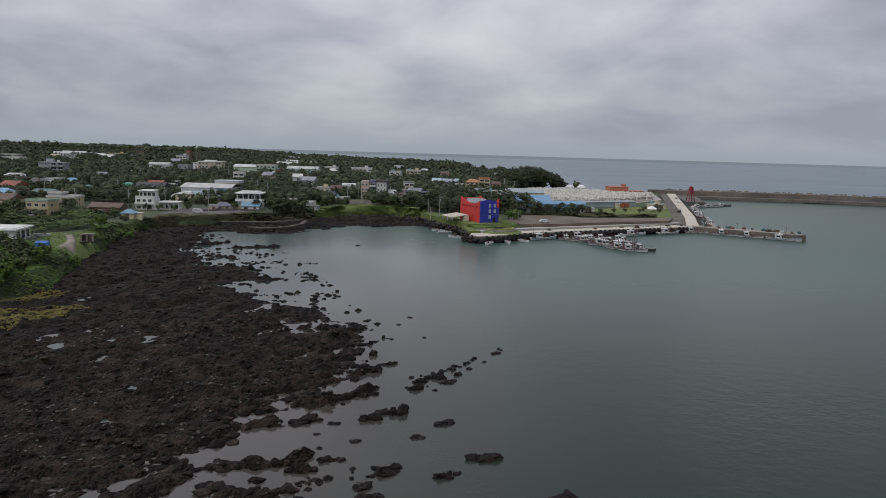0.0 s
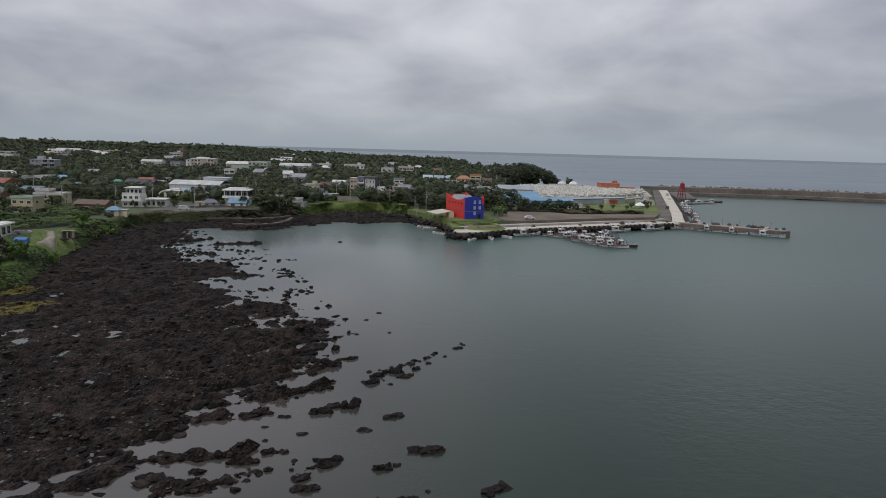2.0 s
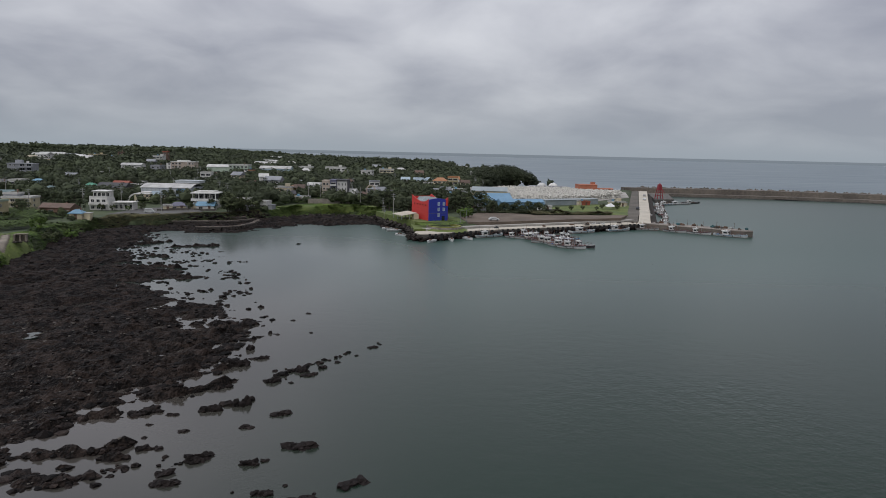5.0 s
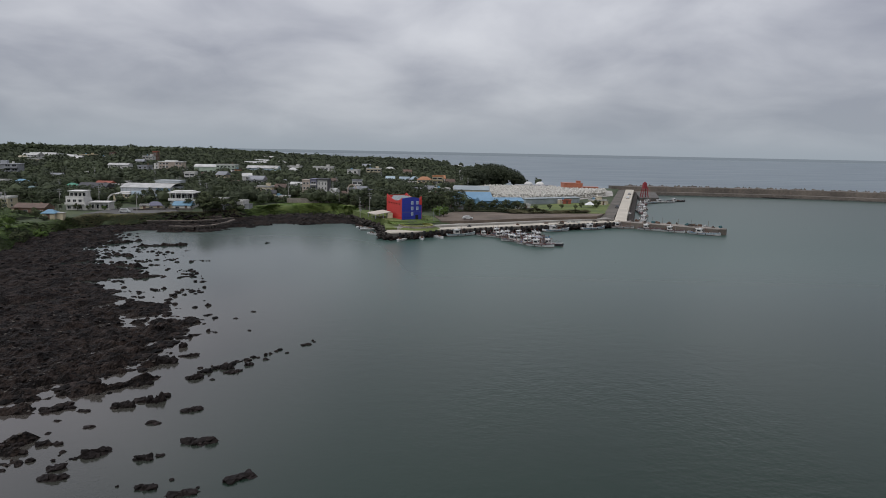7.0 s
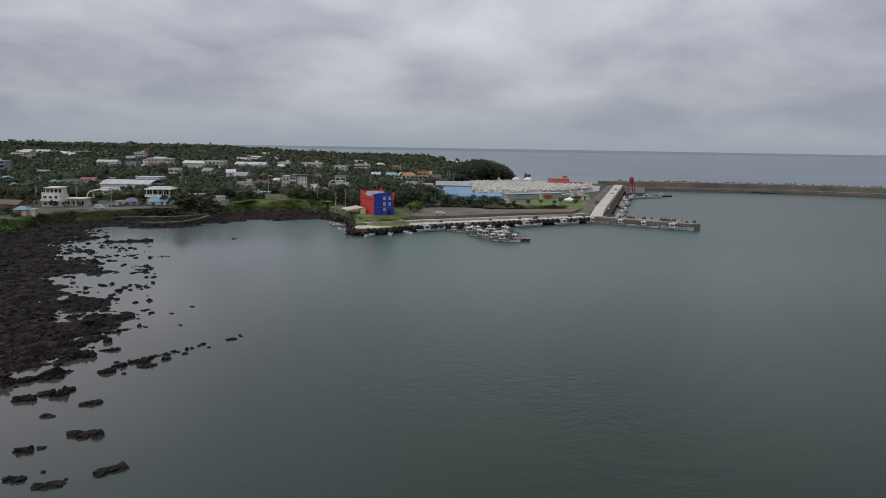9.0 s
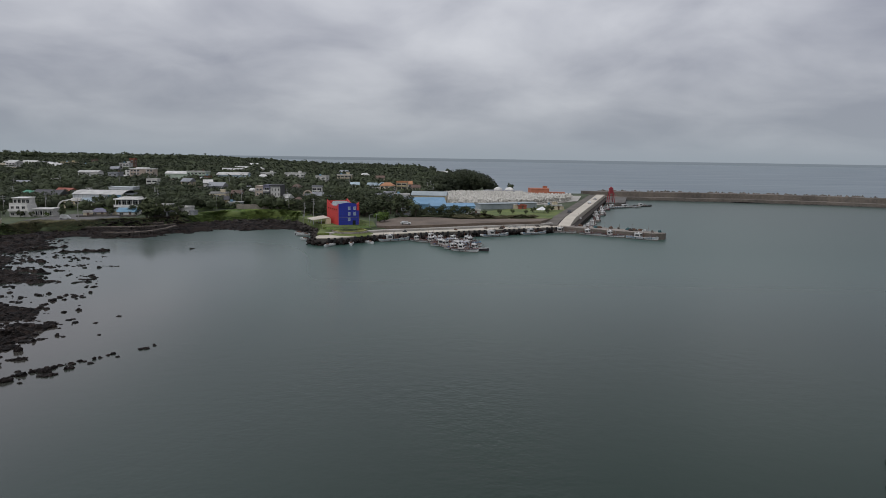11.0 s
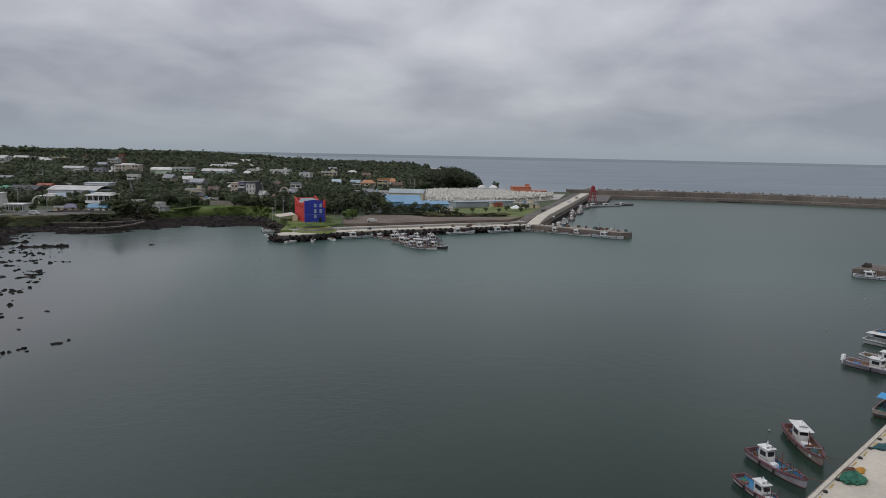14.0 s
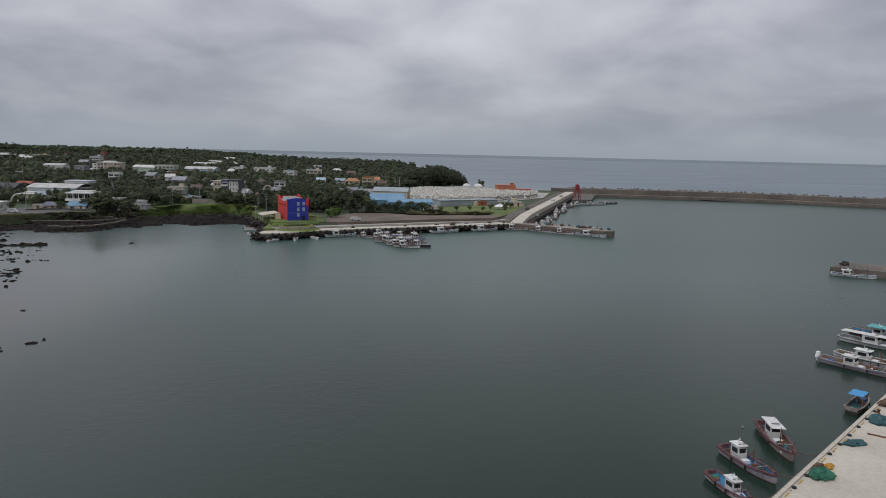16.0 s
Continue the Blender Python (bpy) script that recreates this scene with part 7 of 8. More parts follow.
# garden trees and hedges that stand before the houses
spots = []
for hx, hy, hw, hd, hh, hz in HOUSES:
    if hy < 255 or (hx > 50 and hy < 420) or (-108 < hx < -80 and hy < 335) or (-185 < hx < -115 and 300 < hy < 385):
        continue
    for i in range(int(hw / 1.9) + 2):
        tall = hh * rs.uniform(0.28, 0.74) * (0.75 if hy < 340 else 1.0)
        spots.append((hx + rs.uniform(-0.62, 0.62) * hw, hy - hd / 2 - rs.uniform(2.0, 6.0), hz, min(0.34 * tall + 0.5, 2.3), 0.47 * tall))
crowns("garden_trees", spots[::2], 8, 10, 0.4, "leaf_hazed_dark", "dark garden trees and hedges before the houses", 14)
crowns("garden_trees", spots[1::2], 8, 10, 0.4, "leaf_hazed", "green garden trees and hedges before the houses", 15)
# the low wooded hill on the skyline
fx, fy = rs.uniform(-1300, -356, 1700), rs.uniform(1330, 1680, 1700)
k = polygon_distance(COAST, fx, fy) > 14
crowns("hill_woods", [(x, y, z, 8.0 * q, 5.0 * q) for x, y, z, q in zip(fx[k], fy[k], ground_height(fx[k], fy[k]) + (5.5 * fbm(fx[k] / 60.0, fy[k] / 60.0, 3) - 1.4) * np.clip((-358 - fx[k]) / 90, 0.0, 1.0), rs.uniform(0.65, 1.3, len(fx[k])) * np.clip((-358 - fx[k]) / 120, 0.6, 1.0))], 5, 7, 1.7, "leaf_hazed", "dark woods on the low hill behind the village", 9)
trunks = Shape()
for x, y, z in zip(wx[:1200], wy[:1200], wz[:1200]):
    trunks.tube((x, y, z - 0.5), (x, y, z + 4.5), 0.2, 0.1, 4)
tagged(new("far_trunks", trunks.mesh("far_trunks", "bark")), "thin brown trunks of the woods", "woods", kind="stuff")
# the wooded headland at the end of the land
hx_, hy_ = rs.uniform(44, 97, 260), rs.uniform(566, 640, 260)
k = (polygon_distance(COAST, hx_, hy_) > 1.5)
hx_, hy_ = hx_[k], hy_[k]
cs, os_ = [], []
for x, y in zip(hx_, hy_):
    s = rs.uniform(0.8, 1.3) * np.interp(x, [44, 70, 88, 97], [0.95, 1.3, 1.0, 0.5])
    c, o = crown_points(rs, 16, 12, 3.6 * s, 4.0 * s, 2.0 * s, "broad")
    cs.append(c + (x, y, 4.2 + np.interp(x, [44, 70, 92, 99], [1.5, 3.5, 2.0, 0])))
    os_.append(o)
leaf_stuff("headland_wood", np.concatenate(cs), np.concatenate(os_), 0.5, "leaf_hazed_dark", "dense dark pines on the headland", "woods", 8)


PATH_EDGE = [(-106.3, 184.0), (-102.6, 186.5), (-105.6, 193.0), (-110.0, 201.0), (-115.8, 210.0), (-117.6, 208.7), (-111.8, 199.0), (-108.0, 191.0)]
CLEAR = [[(-131, 248), (-119, 248), (-119, 272), (-131, 272)], [(-105.4, 178.6), (-93.9, 187.4), (-104.5, 203.5), (-118.2, 214.4), (-125.9, 214.0)]]


def scrub(name, poly, n_, h, material, label, seed, size=0.4, base=None):
    rs = np.random.RandomState(seed)
    px, py = [p[0] for p in poly], [p[1] for p in poly]
    x, y = rs.uniform(min(px), max(px), n_ * 3), rs.uniform(min(py), max(py), n_ * 3)
    k = polygon_distance(poly, x, y) > 0
    for p in CLEAR:
        k &= polygon_distance(p, x, y) < 0
    x, y = x[k][:n_], y[k][:n_]
    hump = fbm(x / 6.0, y / 6.0, 3)
    z = (ground_height(x, y) if base is None else np.full(len(x), base)) + np.clip(hump - 0.25, 0, 1) * 2.2 * h * (0.55 + 0.45 * rs.rand(len(x)))
    out = np.stack([fbm(x / 6 + 9, y / 6) - 0.5, fbm(x / 6, y / 6 + 9) - 0.5, np.full(len(x), 1.15)], -1) * 2
    leaf_stuff(name, np.stack([x, y, z], -1), out, size, material, label, "scrub", seed)


bx, by = np.random.RandomState(81).uniform(-125, -95, 9000), np.random.RandomState(82).uniform(178, 225, 9000)
bk = (polygon_distance(CLEAR[1], bx, by) > -0.5) & (fbm(bx / 3.0, by / 3.0, 3) > 0.42) & (polygon_distance(PATH_EDGE, bx, by) < 0)
leaf_stuff("bank_tufts", np.stack([bx, by, ground_height(bx, by) + 0.5], -1)[bk], np.tile([0, 0, 2.0], (int(bk.sum()), 1)), 0.2, "shore_grass", "rough grass tufts round the hut and path", "grass", 83)
scrub("bank_scrub", [(-150, 118), (-104, 130), (-91, 137), (-86, 147), (-101, 192), (-111, 236), (-114, 262), (-124, 262), (-119, 226), (-121, 202), (-118, 182), (-150, 174)], 36000, 1.0, "leaf_bright", "bright green scrub covering the coastal bank", 3, 0.3)
scrub("bank_thicket", [(-190, 205), (-128, 215), (-114, 245), (-114, 266), (-150, 285), (-200, 270)], 30000, 2.6, "leaf_thicket", "dark thicket behind the coastal bank", 4, 0.4)
scrub("cove_scrub", [(-70, 312), (-60, 314), (-50, 331), (-40, 339), (-26, 343), (-14, 333), (-8, 345), (-35, 352), (-62, 330)], 20000, 0.8, "shore_grass", "bright green scrub above the cove", 6, 0.3)
scrub("cove_scrub", [(-64, 322), (-50, 335), (-40, 342), (-26, 346), (-13, 336), (-6, 346), (-20, 357), (-50, 353)], 15000, 0.7, "shore_grass", "rough bright grass above the cove", 26, 0.3)
scrub("cove_scrub", [(-24, 348), (-10, 345), (-5, 352), (-24, 356)], 6000, 2.0, "leaf_dark", "dark bushes along the cove road", 7, 0.35)
scrub("lawn_hedge", [(62, 324), (102, 335), (106, 349), (88, 343), (70, 339), (60, 332)], 14000, 2.0, "leaf_brown", "brownish rough hedge at the edge of the lawn", 8, 0.3)
scrub("yard_scrub", [(36, 331), (60, 331), (74, 338), (76, 350), (62, 350), (40, 342)], 9000, 1.1, "leaf_dark", "dark shrubs before the sheds", 9, 0.32)
scrub("shore_weed", [(-118, 240), (-106, 240), (-108, 280), (-88, 297), (-96, 300), (-118, 282)], 7000, 0.6, "leaf_brown", "rough brown grass above the lava shore", 10, 0.3)
scrub("shore_bush", [(-122, 258), (-108, 275), (-94, 283), (-76, 293), (-61, 308), (-68, 314), (-90, 299), (-112, 287)], 12000, 0.6, "leaf_brown", "low brown growth on the bank before the car park", 21, 0.3)
scrub("garden_scrub", [(-62, 352), (-12, 356), (-14, 400), (-60, 402)], 15000, 1.6, "leaf_thicket", "overgrown gardens between the houses", 22, 0.36)
scrub("garden_scrub", [(-150, 330), (-118, 334), (-84, 336), (-66, 326), (-60, 350), (-70, 400), (-150, 392)], 22000, 1.5, "leaf_thicket", "overgrown gardens behind the car park", 23, 0.36)
scrub("lawn_tufts", [(-13, 326), (-3, 305), (6, 288), (12, 268), (28, 280), (26, 305), (10, 316)], 9000, 0.35, "shore_grass", "rough tufted grass on the lawn", 14, 0.22, 4.3)


def turf(name, poly, n_, material, label, seed):
    rs = np.random.RandomState(seed)
    px, py = [p[0] for p in poly], [p[1] for p in poly]
    x, y = rs.uniform(min(px), max(px), n_), rs.uniform(min(py), max(py), n_)
    k = (polygon_distance(poly, x, y) + (fbm(x / 4, y / 4) - 0.5) * 9 > 0) & (vnoise(x / 1.6, y / 1.6) > 0.22)
    x, y = x[k], y[k]
    leaf_stuff(name, np.stack([x, y, lava_height(x, y) + 0.1 + 0.12 * rs.rand(len(x))], -1), np.tile([0, 0, 2.0], (len(x), 1)), 0.13, material, label, "salt grass", seed)


turf("salt_grass", [(-94, 114), (-75, 113.5), (-70, 129), (-71, 134.5), (-77, 129), (-92, 121)], 26000, "dry_grass", "yellow-green salt grass on the lava", 15)
turf("salt_grass", [(-100, 130), (-84, 138), (-80, 146), (-92, 144)], 20000, "dry_grass", "yellow-green salt grass at the foot of the bank", 16)

# ---- poles and cables ----


def pole(x, y, h=9.5):
    z = float(ground_height(np.array([float(x)]), np.array([float(y)]))[0])
    ob = thing("utility_pole", "slim concrete utility pole with crossarms", "pole", pose(x, y, z, 0, 0, (x * 13) % 60), group="utility poles")
    part("post", Shape().tube((0, 0, -0.5), (0, 0, h), 0.17, 0.11, 8), "pole_concrete", ob)
    for k in (0.5, 1.4):
        part("crossarm", Shape().box((0, 0, h - k), (1.9, 0.1, 0.12)), "steel", ob)
    part("transformer", Shape().tube((0.4, 0, h - 3.0), (0.4, 0, h - 2.1), 0.26, n=9), "steel", ob)
    return Vector((x, y, z + h - 0.5))


POLES = [(-161, 294), (-210, 415), (-176, 276), (-33, 384), (-9.5, 324), (-8, 314), (-4, 318), (-50, 380), (-55, 372), (-104, 296), (-142, 303), (-40, 510), (-20, 525), (-222, 350), (-62, 352), (-24, 352)]
rnd = random.Random(63)
tries = 0
while len(POLES) < 40 and tries < 900:
    tries += 1
    x, y = rnd.uniform(-230, 50), rnd.uniform(300, 560)
    if x > -0.6 * y and polygon_distance(COAST, np.array([x]), np.array([y]))[0] > 12 and not clash(x, y, 2, 2) and not (x > 0 and y < 420):
        POLES.append((round(x, 1), round(y, 1)))
tops = [pole(*p) for p in POLES]
for a, b_ in [(0, 2), (0, 10), (10, 9), (7, 3), (7, 8), (8, 14), (14, 15), (11, 12), (1, 13)]:
    s = Shape()
    p, q = tops[a], tops[b_]
    pts = [p.lerp(q, k / 8) - Vector((0, 0, 1.2 * 4 * (k / 8) * (1 - k / 8))) for k in range(9)]
    for u, v_ in zip(pts, pts[1:]):
        s.tube(u, v_, 0.025, n=3)
    single("cable", s, "cable_black", "sagging black overhead cable between poles", "cable", group="overhead cables")
for x, y in [(27, 283.5), (29.5, 286.5)]:
    single("lamp_post", Shape().tube((0, 0, -0.2), (0, 0, 5.2), 0.09, 0.06, 6).tube((0, 0, 5.1), (0.9, 0, 5.3), 0.05, n=5).box((1.0, 0, 5.27), (0.5, 0.2, 0.1)), "steel", "slim grey lamp post on the lawn", "lamp post", group="lamp posts", at=pose(x, y, 4.3))

# ---- boats ----


def strake(length, half, top, st):
    s = Shape()
    for side in (-1, 1):
        s.rings([[(x * length, side * (w_ + 0.045), z - 0.19), (x * length, side * max(w_ - 0.02, 0.0), z - 0.19), (x * length, side * max(w_ - 0.02, 0.0), z - 0.13), (x * length, side * (w_ + 0.045), z - 0.13)] for x, w_, z in zip(st, half, top)])
    return s


def boat(length, beam, hull, rail, deck, label, cabin=0.5, canopy="", outboard=False, clutter=True, mast=True, seed=1, long_roof=False, at=-0.15, eave=1.25, poles=4, tall=2.3, keel="antifoul", stripe="rail_red"):
    """An open-decked fishing boat, bow along +x, waterline at z 0, standing in place until copied."""
    rnd = random.Random(seed)
    ob = thing("fishing_boat", label, "boat", group="moored boats")
    st = [-0.5, -0.42, -0.2, 0.05, 0.25, 0.4, 0.5]
    wd = [0.80, 0.92, 1.0, 0.98, 0.78, 0.42, 0.06]
    sh = [0.16, 0.13, 0.105, 0.11, 0.14, 0.175, 0.22]
    f = min(length / 8.0, 1.1)

    def section(k, shrink=0.0, drop=0.0):
        w_ = max(wd[k] * beam / 2 - shrink, 0.02)
        return w_, sh[k] * min(length, 9.0) * 0.38 + 0.38 * f - drop

    well = 0.42 * f
    lo, up, dk, gw = Shape(), Shape(), Shape(), Shape()
    r0, r1, r2 = [], [], []
    for k, s in enumerate(st):
        w_, z = section(k)
        x = s * length
        zd = section(2)[1] - well + 0.35 * max(z - section(2)[1], 0.0)
        inner, foot = max(w_ - 0.1 * f, 0.012), max(w_ - 0.16 * f, 0.01)
        r0.append([(x * 0.93, -w_ * 0.6, -0.35), (x * 0.93, w_ * 0.6, -0.35), (x * 0.955, w_ * 0.82, 0.1), (x * 0.955, -w_ * 0.82, 0.1)])
        r1.append([(x * 0.955, -w_ * 0.82, 0.1), (x * 0.955, w_ * 0.82, 0.1), (x, w_, z), (x, inner, z), (x, foot, zd - 0.02), (x, -foot, zd - 0.02), (x, -inner, z), (x, -w_, z)])
        r2.append([(x, max(inner - 0.012, 0.008), z - 0.03), (x, max(foot - 0.012, 0.006), zd), (x, -max(foot - 0.012, 0.006), zd), (x, -max(inner - 0.012, 0.008), z - 0.03)])
    part("keel", lo.rings(r0), keel, ob, "dark red underwater hull")
    part("hull", up.rings(r1), hull, ob)
    part("deck", dk.rings(r2, caps=False, closed=False), deck, ob, "painted inner deck and bulwarks")
    for side in (-1, 1):
        rings = []
        for k, s in enumerate(st):
            w_, z = section(k)
            x, i_ = s * length, max(w_ - 0.15 * f, 0.0)
            rings.append([(x, side * (w_ + 0.07), z - 0.04), (x, side * i_, z - 0.04), (x, side * i_, z + 0.07), (x, side * (w_ + 0.07), z + 0.07)])
        gw.rings(rings)
    w_, z = section(0)
    gw.box((st[0] * length + 0.06, 0, z - well / 2 + 0.03), (0.16, w_ * 1.9, well + 0.08))
    w_, z = section(5)
    gw.box((st[5] * length + 0.05 * length, 0, z + 0.14), (0.24, 0.22, 0.5))
    part("gunwale", gw, rail, ob)
    dz = section(2)[1] - well + 0.01
    if cabin:
        cl, cw, ch, cx = min(length, 10) * 0.19 * cabin / 0.5, beam * 0.52, 1.62 * min(f, 1.1), length * at
        prof = [(-0.5, 0), (0.5, 0), (0.5, 0.45), (0.36, 0.98), (0.28, 1.0), (-0.46, 1.0), (-0.5, 0.94)]
        cb = part("cabin", Shape().rings([[(cx + u * cl, cw / 2 * sy_ * k_, dz + w_ * ch * q_) for u, w_ in prof] for sy_, k_, q_ in ((-1, 0.9, 1.0), (-1, 1.0, 0.93), (1, 1.0, 0.93), (1, 0.9, 1.0))]), "cabin_white", ob, "white wheelhouse")
        part("roof", Shape().box((cx - 0.1, 0, dz + ch + 0.05), (cl * (eave if not long_roof else 3.6), cw * (0.86 + 0.22 * eave), 0.09), 0, 0.93), "cabin_white", cb)
        for yy in (-1, 1):
            part("window", Shape().box((cx - 0.02 * cl, yy * cw * 0.485, dz + ch * 0.66), (cl * 0.6, 0.07, ch * 0.3)), "glass_dark", cb)
        part("window", Shape().box((cx + cl * 0.435, 0, dz + ch * 0.68), (0.1, cw * 0.72, ch * 0.3)), "glass_dark", cb)
        part("hatch", Shape().box((cx + cl * 0.85, 0, dz + 0.2), (cl * 0.5, cw * 0.75, 0.4), 0, 0.94), "white_plastic", ob)
        if mast:
            part("mast", Shape().tube((cx, 0, dz + ch), (cx, 0, dz + ch + 0.8 * f), 0.05, 0.03, 6).box((cx, 0, dz + ch + 0.55 * f), (0.05, 0.32 * f, 0.05)), "white_plastic", ob)
            part("antenna", Shape().tube((cx - cl * 0.4, cw * 0.3, dz + ch), (cx - cl * 0.55, cw * 0.34, dz + ch + 1.7 * f), 0.02, 0.012, 4), "hull_dark", ob)
            part("lamp_bar", Shape().box((cx + cl * 0.3, 0, dz + ch + 0.2), (0.1, cw * 0.8, 0.1)), "steel", ob)
            part("radar", Shape().tube((cx + 0.3, 0, dz + ch + 0.1), (cx + 0.3, 0, dz + ch + 0.42), 0.24, 0.2, 10), "white_plastic", ob)
    if canopy:
        part("awning", Shape().box((length * -0.1, 0, dz + 2.0), (length * 0.36, beam * 0.9, 0.09), 0, 0.94), canopy, ob, "bright awning")
        for a in (-0.26, 0.06):
            for b in (-0.4, 0.4):
                part("awning_post", Shape().tube((length * a, beam * b, dz), (length * a, beam * b, dz + 2.0), 0.045, n=5), "steel", ob)
    if outboard:
        part("outboard_motor", Shape().box((-length * 0.53, 0, dz + 0.75), (0.62, 0.8, 1.05), 0, 0.8).box((-length * 0.53, 0, dz - 0.1), (0.3, 0.3, 0.9)), "white_plastic", ob, "white outboard motor")
    part("rub_strake", strake(length, [max(wd[k] * beam / 2, 0.02) for k in range(len(st))], [section(k)[1] for k in range(len(st))], st), stripe, ob, "painted rubbing strake")
    if clutter:
        for k in range(7):
            x = length * (rnd.uniform(0.04, 0.36) if k < 8 else rnd.uniform(-0.42, -0.3))
            part("crate", Shape().box((0, 0, 0.16), (0.55, 0.4, 0.32), 0, 0.95), rnd.choice(["tarp_blue", "net_brown", "deck_blue", "deck_wood", "white_plastic", "hull_white", "rubber", "rust"]), ob, at=pose(x, rnd.uniform(-.25, .25) * beam, dz + 0.05, 0, 0, rnd.uniform(0, 90)))
        part("winch", Shape().tube((length * 0.12, -0.4, dz + 0.45), (length * 0.12, 0.4, dz + 0.45), 0.22, n=10).box((length * 0.12, 0, dz + 0.2), (0.4, 0.7, 0.4)), "rust", ob)
        part("coiled_rope", Shape().rings([[(math.cos(a) * r - length * 0.34, math.sin(a) * r, dz + z) for a in [2 * math.pi * k / 12 for k in range(12)]] for r, z in ((0.45, 0.0), (0.42, 0.2), (0.2, 0.22))]), "net_brown", ob)
        part("folded_net", Shape().lump((length * 0.17, beam * 0.1, dz + 0.12), (0.7 * f, 0.3 * f, 0.3 * f), seed, 0.35), rnd.choice(["net_green", "net_brown", "net_teal"]), ob)
        for b in (-0.34, 0.34):
            part("rail_post", Shape().tube((length * 0.33, beam * b * 0.7, section(4)[1] + 0.2), (length * 0.33, beam * b * 0.7, section(4)[1] + 1.0), 0.04, n=5), "rail_red", ob)
            part("stern_post", Shape().tube((-length * 0.44, beam * b, dz), (-length * 0.44, beam * b, dz + 0.8 * f), 0.04, n=5), "steel", ob)
        part("folded_net", Shape().lump((length * 0.29, -beam * 0.03, dz + 0.2), (0.5 * f, 0.24 * f, 0.28 * f), seed + 50, 0.35), rnd.choice(["tarp_deep", "net_teal", "net_brown"]), ob)
        part("folded_net", Shape().lump((-length * 0.38, beam * 0.08, dz + 0.12), (0.55 * f, 0.4 * f, 0.3 * f), seed + 60, 0.35), rnd.choice(["net_green", "net_brown", "tarp_deep"]), ob)
        for k in range(poles):
            xx, yy = length * rnd.uniform(-0.4, 0.36), beam * rnd.uniform(-0.36, 0.36)
            part("pole", Shape().tube((xx, yy, dz), (xx + rnd.uniform(-.3, .3), yy, dz + rnd.uniform(0.4, 1.0) * tall * f), 0.045 if tall < 3 else 0.075, 0.03, 5), rnd.choice(["rust", "rust", "steel", "hull_dark"]), ob)
        for b in (-1, 1):
            part("side_rail", Shape().tube((-length * 0.44, beam * b * 0.4, dz + 0.75 * f), (-length * 0.05, beam * b * 0.44, dz + 0.75 * f), 0.03, n=5), "rust", ob)
        part("net_roller", Shape().tube((length * 0.22, -beam * 0.36, dz + 0.7), (length * 0.22, beam * 0.36, dz + 0.7), 0.08, n=7), "steel", ob)
        part("derrick", Shape().tube((length * 0.06, 0.1, dz), (length * 0.06, 0.1, dz + 1.9 * f), 0.06, 0.05, 6).tube((length * 0.06, 0.1, dz + 0.8), (length * 0.27, -0.2, dz + 1.7 * f), 0.04, 0.03, 5), "rust", ob)
        for k in range(4):
            s_ = 1 if k % 2 else -1
            q = 2 + k // 2
            part("fender", Shape().tube((st[q] * length + 0.3, s_ * (wd[q] * beam / 2 + 0.1), 0.25), (st[q] * length + 0.3, s_ * (wd[q] * beam / 2 + 0.1), 0.75), 0.12, n=8), rnd.choice(["rubber", "rubber", "net_brown"]), ob)
    return ob


def skiff(length, label, hull="hull_white", inner="deck_worn"):
    ob = thing("skiff", label, "boat", group="moored boats")
    st, wd = [-0.5, -0.2, 0.15, 0.38, 0.5], [0.85, 1.0, 0.9, 0.5, 0.06]
    b = length * 0.17
    part("hull", Shape().rings([[(s * length * 0.95, -w * b * 0.7, -0.15), (s * length * 0.95, w * b * 0.7, -0.15), (s * length, w * b, 0.5 + 0.25 * max(s, 0)), (s * length, -w * b, 0.5 + 0.25 * max(s, 0))] for s, w in zip(st, wd)]), hull, ob)
    part("floor", Shape().box((-0.06 * length, 0, 0.53), (length * 0.76, b * 1.62, 0.06), 0, 0.97), inner, ob)
    part("gear_heap", Shape().lump((0.12 * length, 0.05, 0.62), (0.6, 0.35, 0.3), 77, 0.35), "net_brown", ob)
    for x in (-0.2, 0.08):
        part("thwart", Shape().box((x * length, 0, 0.62), (0.3, b * 1.6, 0.08)), "hull_white", ob)
    part("outboard_motor", Shape().box((-0.52 * length, 0, 0.65), (0.32, 0.34, 0.6), 0, 0.85), "hull_dark", ob)
    return ob


def put(ob, x, y, heading):
    ob.matrix_basis = pose(x, y, 0, 0, 0, heading)
    return ob


# three boats lying bow-in to the wharf, and the larger ones beyond them
put(boat(7.0, 1.9, "hull_white", "rail_red", "deck_blue", "small wooden fishing boat with white wheelhouse and blue deck", 0.55, seed=2, at=0.06, poles=8, tall=1.3), 112.5, 65.3, -76)
put(boat(8.7, 2.2, "hull_lilac", "rail_red", "deck_blue", "narrow wooden fishing boat with red rails and blue deck", 0.42, seed=3, at=-0.2, poles=8, tall=1.3), 117.0, 71.2, -73)
put(boat(10.6, 2.55, "hull_wood", "rail_red", "deck_wood", "brown wooden fishing boat with a tall white wheelhouse", 0.55, seed=4, eave=1.9, poles=9, tall=1.3), 123.4, 77.9, -96)
put(boat(8.0, 2.2, "hull_wood", "hull_wood", "net_teal", "old red-brown fishing boat with a sky-blue awning", 0, canopy="tarp_blue", seed=5, poles=9, tall=1.3), 141.6, 91.8, 46)
put(boat(14.0, 3.2, "hull_lilac", "hull_lilac", "deck_wood", "long pale boat with outboard motor and brown deck", 0.5, outboard=True, seed=6, stripe="stripe_purple"), 152.6, 109.0, -50)
put(boat(13.0, 3.0, "hull_white", "hull_white", "deck_wood", "white fishing boat moored alongside", 0.6, seed=7, stripe="hull_dark"), 157.0, 113.0, -50)
